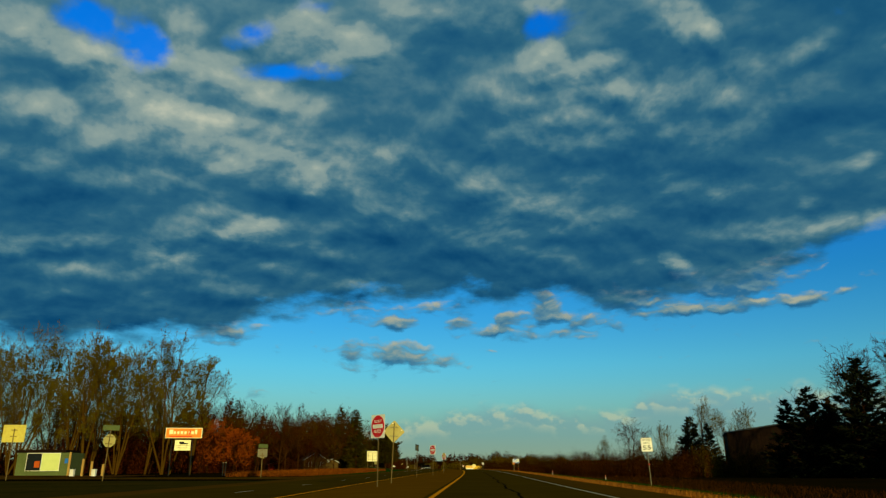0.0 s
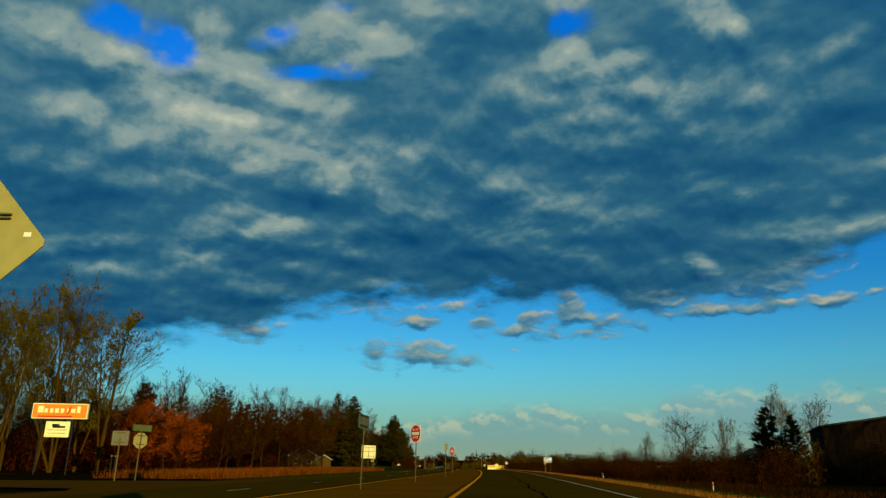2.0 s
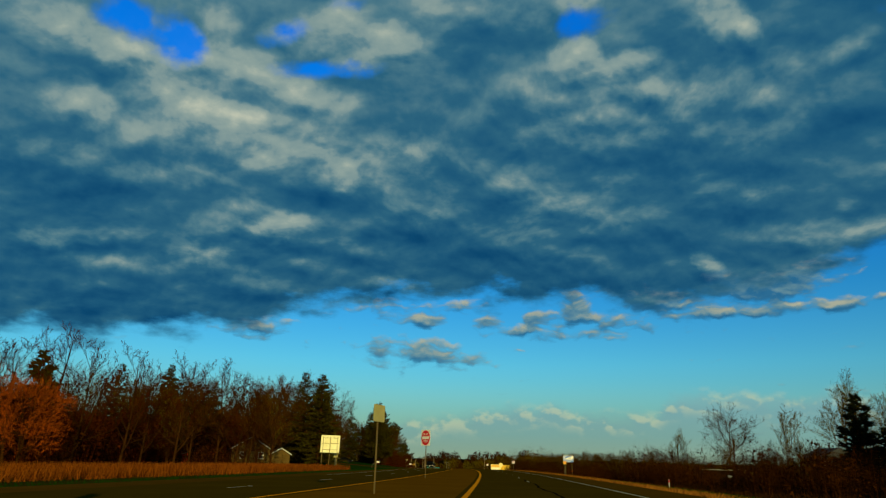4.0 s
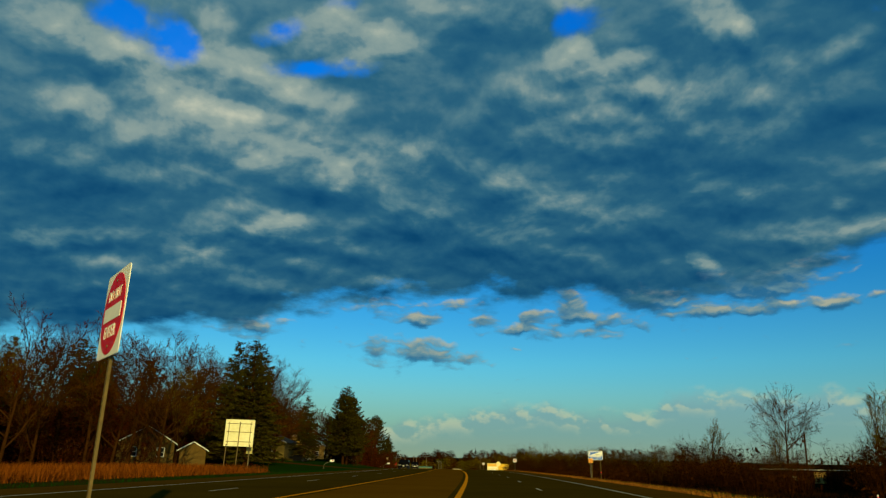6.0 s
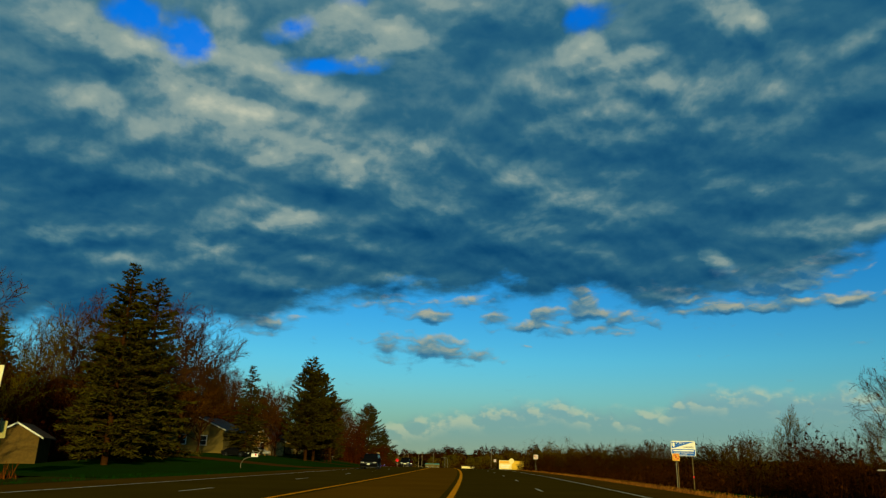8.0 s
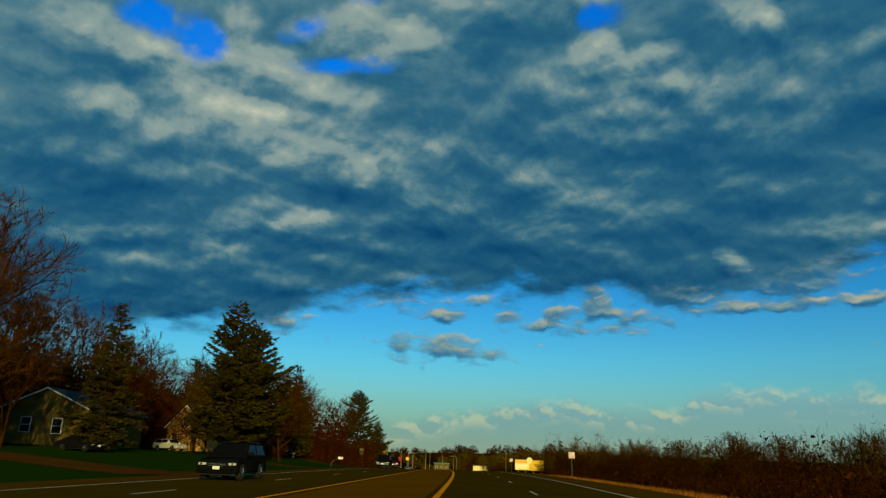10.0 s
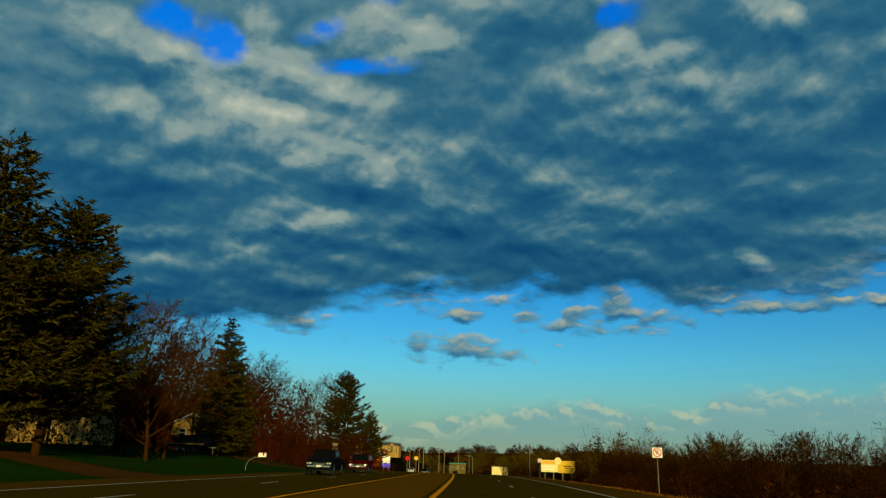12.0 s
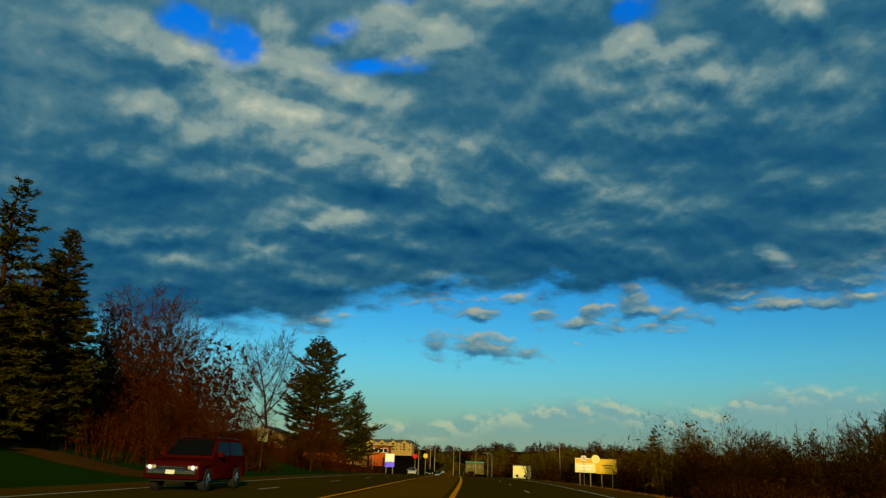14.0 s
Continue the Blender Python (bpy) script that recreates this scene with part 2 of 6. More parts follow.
# the sunlit heads, and the same a little higher: their upper edges are the brightest
lit = wmath("ADD", wmath("ADD", forms(ragged2, BRIGHT, 1.6, 2.0), forms(ragged2, BRIGHT2, 1.6, 2.0)), wmath("ADD", forms(ragged2, BRIGHT3, 1.6, 2.0), forms(ragged2, BRIGHT4, 1.6, 2.0)))
lit = wmath("MULTIPLY", wmath("DIVIDE", lit, wmath("MULTIPLY_ADD", lit, 0.65, 1.0)), 1.38)
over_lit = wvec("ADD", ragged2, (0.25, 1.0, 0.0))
lit_up = wmath("ADD", wmath("ADD", forms(over_lit, BRIGHT, 1.6, 2.0), forms(over_lit, BRIGHT2, 1.6, 2.0)), wmath("ADD", forms(over_lit, BRIGHT3, 1.6, 2.0), forms(over_lit, BRIGHT4, 1.6, 2.0)))
lit_up = wmath("MULTIPLY", wmath("DIVIDE", lit_up, wmath("MULTIPLY_ADD", lit_up, 0.65, 1.0)), 1.38)
crown_light = wmath("SUBTRACT", lit, lit_up)
lit = wmath("MULTIPLY_ADD", wmath("SUBTRACT", tuft, 0.5), 0.7, wmath("MULTIPLY_ADD", wmath("SUBTRACT", curl, 0.5), 0.5, lit))
head = wstep(lit, -0.05, 1.15)
shade = forms(ragged, DARK)
bright = wmath("MULTIPLY_ADD", wmath("SUBTRACT", big, 0.5), 0.50, 0.465)
bright = wmath("MULTIPLY_ADD", wmath("SUBTRACT", tuft, 0.5), 0.35, bright)
bright = wmath("MULTIPLY_ADD", billow, wmath("MULTIPLY_ADD", head, 0.8, 0.52), bright)
bright = wmath("MULTIPLY_ADD", curls, wmath("MULTIPLY_ADD", head, 0.9, 0.48), bright)
bright = wmath("MULTIPLY_ADD", head, 0.44, bright)
bright = wmath("MULTIPLY_ADD", crown_light, 0.36, bright)
bright = wmath("MULTIPLY_ADD", shade, -0.34, bright)
bright = wmath("MULTIPLY_ADD", wmath("MULTIPLY", wstep(height, 17.0, 27.0), wstep(azimuth, 8.0, -22.0)), 0.15, bright)
bright = wmath("MULTIPLY_ADD", wstep(height, 20.0, 30.0), 0.09, bright)
# Overhead, out of view, the deck is darkened to lessen its fill light.
bright = wmath("MULTIPLY_ADD", wstep(height, 40.0, 62.0), -0.45, bright)
bright = wmath("MINIMUM", bright, wmath("MULTIPLY_ADD", bright, 0.35, 0.60))
cloud = wramp(wmath("MULTIPLY_ADD", bright, 0.80, 0.05), [(0.0, srgb(6, 60, 98)), (0.176, srgb(12, 71, 110)), (0.336, srgb(28, 86, 119)), (0.48, srgb(44, 99, 125)),
                       (0.624, srgb(76, 120, 135)), (0.74, srgb(106, 138, 144)), (0.86, srgb(142, 162, 156)), (1.0, srgb(196, 200, 178))])
# small clouds below it: pale above, grey beneath
ptone = wmath("MULTIPLY_ADD", wmath("SUBTRACT", puffs, puffs_up), 0.85, wmath("MULTIPLY_ADD", wmath("SUBTRACT", grain, grain_up), 0.9, 0.50))
pcol = wramp(ptone, [(0.0, srgb(20, 84, 128)), (0.35, srgb(45, 104, 140)), (0.58, srgb(100, 138, 148)), (0.78, srgb(164, 168, 145)), (1.0, srgb(198, 192, 155))])
# the bank over the horizon: a grey body with small lit tops
crest = wramp(wmath("DIVIDE", wmath("ADD", azimuth, 20.0), 60.0),
              [(0.0, 0.24), (0.15, 0.30), (0.20, 0.37), (0.275, 0.43), (0.325, 0.49), (0.385, 0.50), (0.42, 0.46), (0.44, 0.43), (0.51, 0.445), (0.53, 0.55), (0.55, 0.59), (0.625, 0.595), (0.65, 0.555), (0.70, 0.55), (0.725, 0.585), (0.75, 0.54), (1.0, 0.52)])
lumps = wnoise(wvec("MULTIPLY", flat, (0.75, 1.1, 0.0)), 0.66, 4, 0.5)
lumps_up = wnoise(wvec("ADD", wvec("MULTIPLY", flat, (0.75, 1.1, 0.0)), (0.14, 0.50, 0.0)), 0.66, 4, 0.5)
under = wmath("MULTIPLY_ADD", crest, 10.0, wmath("MULTIPLY_ADD", wmath("SUBTRACT", lumps, 0.5), 1.9, wmath("MULTIPLY", height, -1.0)))
bank = wmath("MULTIPLY", wstep(under, -0.25, 1.3), 0.88)
tops = wmath("MULTIPLY", wstep(under, 2.6, 0.35), wstep(wmath("MULTIPLY_ADD", wmath("SUBTRACT", lumps, lumps_up), 1.6, wnoise(wvec("MULTIPLY", flat, (0.5, 0.6, 0.0)), 0.45, 4, 0.5)), 0.44, 0.72))
lower = wramp(wmath("DIVIDE", height, 8.0), [(0.0, srgb(142, 162, 132)), (0.3, srgb(120, 162, 156)), (0.55, srgb(118, 164, 168)), (0.8, srgb(134, 178, 178))])
haze = wmath("MULTIPLY", wstep(height, 7.0, 1.0), 0.6)
mist = wmix(bank, wmix(haze, clear, lower), wmix(wmath("MULTIPLY", tops, 0.80), lower, srgb(196, 202, 162)))
whole = wmix(puff, mist, pcol)
whole = wmix(deck, whole, cloud)
# under the horizon
whole = wmix(wstep(height, 0.0, -3.0), whole, srgb(60, 70, 70))
back = wn("ShaderNodeBackground")
back.inputs["Strength"].default_value = 1.0
wl(whole, back.inputs["Color"])
wl(back.outputs[0], wn("ShaderNodeOutputWorld").inputs["Surface"])

sun = new("sun", bpy.data.lights.new("sun", "SUN"))
sun.data.energy, sun.data.angle, sun.data.color = 4.6, radians(0.6), (1.0, 0.84, 0.30)
a, e = radians(SUN_AZ), radians(SUN_EL)
sun.matrix_world = look((math.sin(a) * math.cos(e) * 300, math.cos(a) * math.cos(e) * 300, math.sin(e) * 300), (0, 0, 0))

# ---- materials ----
def material(name, col, col2=None, rough=0.8, metal=0.0, scale=6.0, scale2=0.6, bump=0.15, spread=0.5, per_object=0.0, per_island=0.0, spec=0.08, emit=0.0):
    """A surface with grain and larger stains between two colours."""
    m = bpy.data.materials.new(name)
    m.use_nodes = True
    t = m.node_tree
    b = t.nodes["Principled BSDF"]
    b.inputs["Roughness"].default_value, b.inputs["Metallic"].default_value = rough, metal
    b.inputs["Specular IOR Level"].default_value = spec
    col2 = col2 or tuple(c * 0.62 for c in col)
    tc = t.nodes.new("ShaderNodeTexCoord")
    n1, n2 = t.nodes.new("ShaderNodeTexNoise"), t.nodes.new("ShaderNodeTexNoise")
    for n, s, d in ((n1, scale, 6), (n2, scale2, 4)):
        t.links.new(tc.outputs["Object"], n.inputs["Vector"])
        n.inputs["Scale"].default_value, n.inputs["Detail"].default_value = s, d
    add = t.nodes.new("ShaderNodeMath")
    add.operation = "MULTIPLY_ADD"
    t.links.new(n1.outputs["Fac"], add.inputs[0])
    add.inputs[1].default_value = 0.6
    half = t.nodes.new("ShaderNodeMath")
    half.operation = "MULTIPLY_ADD"
    t.links.new(n2.outputs["Fac"], half.inputs[0])
    half.inputs[1].default_value, half.inputs[2].default_value = 0.6, -0.1
    t.links.new(half.outputs[0], add.inputs[2])
    last = add.outputs[0]
    if per_object or per_island:
        r = t.nodes.new("ShaderNodeObjectInfo" if per_object else "ShaderNodeNewGeometry")
        v = t.nodes.new("ShaderNodeMath")
        v.operation = "MULTIPLY_ADD"
        t.links.new(r.outputs["Random" if per_object else "Random Per Island"], v.inputs[0])
        v.inputs[1].default_value = per_object or per_island
        t.links.new(last, v.inputs[2])
        v2 = t.nodes.new("ShaderNodeMath")
        v2.operation = "SUBTRACT"
        t.links.new(v.outputs[0], v2.inputs[0])
        v2.inputs[1].default_value = (per_object or per_island) / 2
        last = v2.outputs[0]
    rng = t.nodes.new("ShaderNodeMapRange")
    t.links.new(last, rng.inputs[0])
    rng.inputs[1].default_value, rng.inputs[2].default_value = 0.5 - spread / 2, 0.5 + spread / 2
    mix = t.nodes.new("ShaderNodeMix")
    mix.data_type = "RGBA"
    mix.inputs[6].default_value, mix.inputs[7].default_value = (*col2, 1), (*col, 1)
    t.links.new(rng.outputs[0], mix.inputs[0])
    t.links.new(mix.outputs[2], b.inputs["Base Color"])
    if bump:
        bp = t.nodes.new("ShaderNodeBump")
        bp.inputs["Strength"].default_value, bp.inputs["Distance"].default_value = bump, 0.02
        t.links.new(n1.outputs["Fac"], bp.inputs["Height"])
        t.links.new(bp.outputs[0], b.inputs["Normal"])
    if emit:
        t.links.new(mix.outputs[2], b.inputs["Emission Color"])
        b.inputs["Emission Strength"].default_value = emit
    return m


def glass_material(name, col, rough=0.05):
    m = material(name, col, tuple(c * 0.8 for c in col), rough=rough, bump=0.0, spec=0.012)
    return m


# Golden low sunlight is put into the browns of these three asphalts.
ASPHALT = material("asphalt", (0.074, 0.043, 0.003), (0.042, 0.024, 0.002), 0.9, scale=18, scale2=0.25, bump=0.3, spec=0.0)
MEDIAN = material("median_asphalt", (0.165, 0.068, 0.003), (0.105, 0.042, 0.002), 0.95, scale=14, scale2=0.3, bump=0.3, spec=0.0)
SHOULDER = material("shoulder_asphalt", (0.105, 0.048, 0.004), (0.058, 0.027, 0.003), 0.95, scale=14, scale2=0.3, bump=0.3, spec=0.0)
TAR = material("crack_tar", (0.012, 0.009, 0.003), rough=0.9, scale=10, bump=0.1, spec=0.0)
YELLOW_LINE = material("yellow_road_paint", (0.92, 0.32, 0.008), (0.60, 0.20, 0.006), 0.8, scale=9, scale2=0.8, spec=0.0)
WHITE_LINE = material("white_road_paint", (0.62, 0.55, 0.40), (0.34, 0.29, 0.20), 0.8, scale=9, scale2=0.8, spec=0.0)
GROUND = material("turf", (0.015, 0.008, 0.001), (0.005, 0.004, 0.001), 0.95, scale=3.0, scale2=0.06, bump=0.6, spec=0.0)
GREEN = material("green_grass", (0.006, 0.036, 0.001), (0.003, 0.016, 0.001), 0.95, per_island=0.6, scale=2, spec=0.0)
DRY = material("dry_grass", (0.25, 0.095, 0.012), (0.08, 0.026, 0.004), 0.95, per_island=0.9, scale=2, scale2=0.15, spec=0.0)
REED = material("reed_grass", (0.170, 0.045, 0.004), (0.055, 0.013, 0.001), 0.95, per_island=0.9, scale=2, scale2=0.1, spec=0.0)
FIELD = material("meadow_grass", (0.034, 0.011, 0.001), (0.010, 0.004, 0.001), 0.95, per_island=0.9, scale=2, scale2=0.1, spec=0.0)
DIRT = material("dirt", (0.10, 0.040, 0.006), (0.05, 0.020, 0.004), 0.95, scale=4, scale2=0.3, bump=0.5, spec=0.0)
BARK = material("bark", (0.045, 0.017, 0.003), (0.014, 0.005, 0.001), 0.95, scale=8, scale2=1.0, bump=0.6, spec=0.0)
PALE_BARK = material("pale_bark", (0.085, 0.042, 0.004), (0.024, 0.011, 0.001), 0.95, scale=8, scale2=0.6, bump=0.5, spec=0.0)
TWIG = material("twig", (0.070, 0.026, 0.002), (0.024, 0.008, 0.001), 0.95, per_island=0.7, scale=2, spec=0.0)
BUD = material("spring_buds", (0.125, 0.088, 0.003), (0.042, 0.027, 0.0015), 0.9, per_island=0.8, scale=2, spec=0.0)
RED_TWIG = material("red_twig", (0.055, 0.011, 0.001), (0.016, 0.0035, 0.0005), 0.95, per_island=0.8, scale=1, spec=0.0)
ORANGE_TWIG = material("orange_willow_twig", (0.34, 0.062, 0.004), (0.12, 0.022, 0.002), 0.95, per_island=0.8, scale=1, spec=0.0)
BRUSH = material("brush_twig", (0.040, 0.0115, 0.001), (0.010, 0.0030, 0.0005), 0.95, per_island=0.9, scale=0.5, scale2=0.05, spec=0.0)
BRUSH_TOP = material("budding_brush", (0.085, 0.048, 0.002), (0.020, 0.010, 0.001), 0.95, per_island=0.9, scale=0.5, spec=0.0)
NEEDLES = material("needles", (0.044, 0.036, 0.003), (0.014, 0.009, 0.001), 0.9, per_island=0.8, scale=1.5, spec=0.0)
# Near-black copy of the needles: the firs' shade is put into the colour.
SHADED_NEEDLES = material("shaded_needles", (0.006, 0.008, 0.003), (0.003, 0.004, 0.0015), 0.95, per_island=0.8, scale=1.5, spec=0.03)
STEEL = material("galvanized_steel", (0.20, 0.18, 0.12), (0.12, 0.105, 0.07), 0.55, 0.4, scale=12, bump=0.05)
POST = material("sign_post_steel", (0.17, 0.115, 0.04), (0.08, 0.055, 0.02), 0.6, 0.3, scale=10, bump=0.1)
# Backs of signs: the warm sun's gold is put into both aluminium colours.
ALUMINIUM = material("sun_gold_aluminium", (0.40, 0.34, 0.12), (0.30, 0.25, 0.09), 0.5, 0.2, scale=4, scale2=0.7, bump=0.03)
PANEL_BACK = material("sunlit_sign_back", (0.78, 0.74, 0.50), (0.60, 0.52, 0.26), 0.5, 0.05, scale=3, scale2=0.6, bump=0.03)
WHITE = material("white_sheeting", (0.82, 0.80, 0.74), (0.68, 0.66, 0.60), 0.5, scale=5, scale2=0.8, bump=0.02)
RED = material("red_sheeting", (0.62, 0.012, 0.02), (0.48, 0.01, 0.015), 0.45, scale=5, bump=0.02)
BLACK = material("black_paint", (0.012, 0.012, 0.012), rough=0.5, bump=0.02)
ORANGE = material("orange_sign_face", (0.85, 0.24, 0.02), (0.70, 0.17, 0.015), 0.4, scale=3, bump=0.01)
CREAM = material("cream_sign_face", (0.85, 0.78, 0.45), (0.70, 0.62, 0.32), 0.5, scale=3, bump=0.01)
BLUE_SHEET = material("blue_sheeting", (0.02, 0.13, 0.60), (0.015, 0.10, 0.45), 0.45, scale=5, bump=0.01)
AMBER = material("amber_sheeting", (0.80, 0.45, 0.06), (0.65, 0.33, 0.04), 0.5, scale=5, bump=0.01)
YELLOW = material("yellow_board", (0.78, 0.44, 0.03), (0.52, 0.32, 0.03), 0.5, scale=0.8, scale2=0.3, bump=0.01)
# Metal back of a sign, with the low sun's yellow put into its colour.
SUNLIT_YELLOW = material("sunlit_yellow_back", (0.62, 0.52, 0.10), (0.45, 0.36, 0.07), 0.5, 0.1, scale=3, scale2=0.6, bump=0.03)
BOARD = material("white_board", (0.86, 0.70, 0.34), (0.70, 0.52, 0.20), 0.5, scale=0.7, scale2=0.3, bump=0.01)
TAN = material("tan_siding", (0.13, 0.092, 0.022), (0.085, 0.058, 0.014), 0.9, scale=4, scale2=0.5, bump=0.1)
YELLOW_SIDING = material("yellow_siding", (0.40, 0.24, 0.06), (0.28, 0.16, 0.045), 0.8, scale=4, scale2=0.5, bump=0.1)
WHITE_TRIM = material("white_trim", (0.70, 0.68, 0.64), (0.5, 0.48, 0.44), 0.6, scale=5)
GREEN_WALL = material("green_painted_wall", (0.095, 0.120, 0.040), (0.060, 0.075, 0.025), 0.8, scale=3, bump=0.1)
# Brown lowered to near black: it carries the warehouse's shade in the colour.
BROWN_WALL = material("darkened_brown_board_wall", (0.014, 0.007, 0.004), (0.008, 0.004, 0.003), 0.9, scale=4, bump=0.2, spec=0.02)
RED_WALL = material("red_barn_paint", (0.40, 0.035, 0.015), (0.22, 0.02, 0.01), 0.8, scale=4, bump=0.1)
ROOF = material("asphalt_shingle", (0.055, 0.060, 0.065), (0.03, 0.033, 0.036), 0.9, scale=10, scale2=1.0, bump=0.4)
BROWN_ROOF = material("brown_shingle", (0.10, 0.065, 0.04), (0.05, 0.035, 0.022), 0.9, scale=10, bump=0.4)
PANE = glass_material("window_pane", (0.012, 0.014, 0.016))
CAR_GLASS = glass_material("car_window", (0.004, 0.004, 0.005), 0.2)
TYRE = material("tyre_rubber", (0.015, 0.015, 0.015), rough=0.85, bump=0.1)
CHROME = material("chrome", (0.55, 0.52, 0.46), (0.42, 0.40, 0.36), 0.25, 1.0, bump=0.0)
CAR_BLACK = material("black_car_paint", (0.006, 0.006, 0.007), rough=0.3, bump=0.0, spec=0.0)
CAR_BLUE = material("dark_blue_car_paint", (0.005, 0.006, 0.010), rough=0.3, bump=0.0, spec=0.0)
CAR_RED = material("dark_red_car_paint", (0.045, 0.003, 0.002), (0.035, 0.002, 0.002), 0.3, bump=0.0, spec=0.0)
CAR_SILVER = material("silver_car_paint", (0.55, 0.52, 0.46), (0.45, 0.42, 0.38), 0.25, 0.4, bump=0.0)
LAMP_LENS = material("headlight_lens", (0.42, 0.40, 0.36), (0.34, 0.32, 0.28), 0.1, bump=0.0, spec=0.9)
HEADLAMP_ON = material("lit_headlight", (1.0, 0.85, 0.65), (1.0, 0.85, 0.65), 0.2, bump=0.0, emit=1.6)
WOOD_POLE = material("weathered_pole_wood", (0.34, 0.25, 0.14), (0.18, 0.13, 0.08), 0.9, scale=7, bump=0.4)
TEAL = material("teal_awning", (0.02, 0.30, 0.28), (0.015, 0.2, 0.2), 0.6, bump=0.02)
VIOLET = material("violet_display", (0.16, 0.10, 0.85), (0.10, 0.06, 0.6), 0.4, bump=0.0, emit=0.5)
BRICK_RED = material("red_brick_wall", (0.42, 0.075, 0.008), (0.28, 0.05, 0.006), 0.85, scale=5, bump=0.1)
# Dimmer than the plain tan siding: tree shade is put into the colour.
SHADED_SIDING = material("shaded_tan_siding", (0.110, 0.066, 0.014), (0.060, 0.034, 0.008), 0.9, scale=4, scale2=0.5, bump=0.1)
LAWN = material("lawn_grass", (0.008, 0.050, 0.001), (0.005, 0.030, 0.001), 0.95, per_island=0.6, scale=2, spec=0.0)

# ---- plan of the road ----
GRID = np.arange(-500.0, 4600.0, 4.0)


def smooth(values, n):
    pad = np.pad(values, n, mode="edge")
    pad[:n] = values[0] - (values[1] - values[0]) * np.arange(n, 0, -1)
    pad[-n:] = values[-1] + (values[-1] - values[-2]) * np.arange(1, n + 1)
    return np.convolve(pad, np.ones(2 * n + 1) / (2 * n + 1), "valid")


_u = np.clip(GRID, 0, 1200) / 500
_x = np.polyval((-17.823, 92.092, -145.442, 40.91, -13.087, -1.757), _u)
_x = np.where(GRID < 0, -1.757 - 0.026 * GRID, np.where(GRID > 1200, -171.9 - 0.19 * (GRID - 1200), _x))
ROAD_X = smooth(_x, 6)
ROAD_Z = smooth(np.interp(GRID, (-500, 0, 60, 130, 190, 260, 300, 342, 400, 470, 540, 620, 700, 800, 950, 1200, 1600, 4600),
                          (0, 0, 0.03, 0.22, 0.40, 0.48, 0.43, 0.2, -0.45, -1.75, -3.9, -6.3, -8.2, -9.3, -8.8, -4, 6, 30)), 5)
ROAD_H = np.arctan(np.gradient(ROAD_X, GRID))
# width of the paved median
MEDIAN_W = smooth(np.interp(GRID, (0, 60, 100, 160, 250, 360, 600), (5.8, 7.0, 7.0, 5.7, 5.0, 4.3, 4.0)), 5)
LANE = 3.7


def road_x(y):
    return np.interp(y, GRID, ROAD_X)


def road_z(y):
    return np.interp(y, GRID, ROAD_Z)


def median_w(y):
    return np.interp(y, GRID, MEDIAN_W)


def on_road(y, lat, up=0.0):
    """A place beside the near yellow line: metres to its right, at y along the road."""
    a = np.interp(y, GRID, ROAD_H)
    return np.stack([road_x(y) + lat * np.cos(a), y - lat * np.sin(a), road_z(y) + up + 0 * y], -1)


def ramp01(v, lo, hi):
    t = np.clip((v - lo) / (hi - lo), 0, 1)
    return t * t * (3 - 2 * t)


def ground_z(x, y):
    """The height of the ground, a little under the paving where the road runs."""
    x, y = np.asarray(x, float), np.asarray(y, float)
    lat = x - road_x(y)
    right = -0.45 * ramp01(lat, 10.5, 16) - 1.4 * ramp01(lat, 15, 34) + 1.2 * ramp01(lat, 60, 130)
    off = -lat - (median_w(y) + 2 * LANE + 3.0)
    lift = ramp01(y, 250, 330)
    left = -0.25 * ramp01(off, 0, 6) * (1 - lift) + lift * (1.6 * ramp01(off, 2, 26) + 1.2 * ramp01(off, 20, 60)) + ramp01(y, 360, 430) * (1.8 * ramp01(off, 4, 24))
    hill = 9.8 * ramp01(y, 650, 1000) * ramp01(-lat, 40, 220) + 9 * ramp01(y, 560, 1000) * ramp01(lat, 40, 160)
    return road_z(y) - 0.10 + np.where(lat > 0, right, left) + hill


def gz(x, y):
    return float(ground_z(x, y))


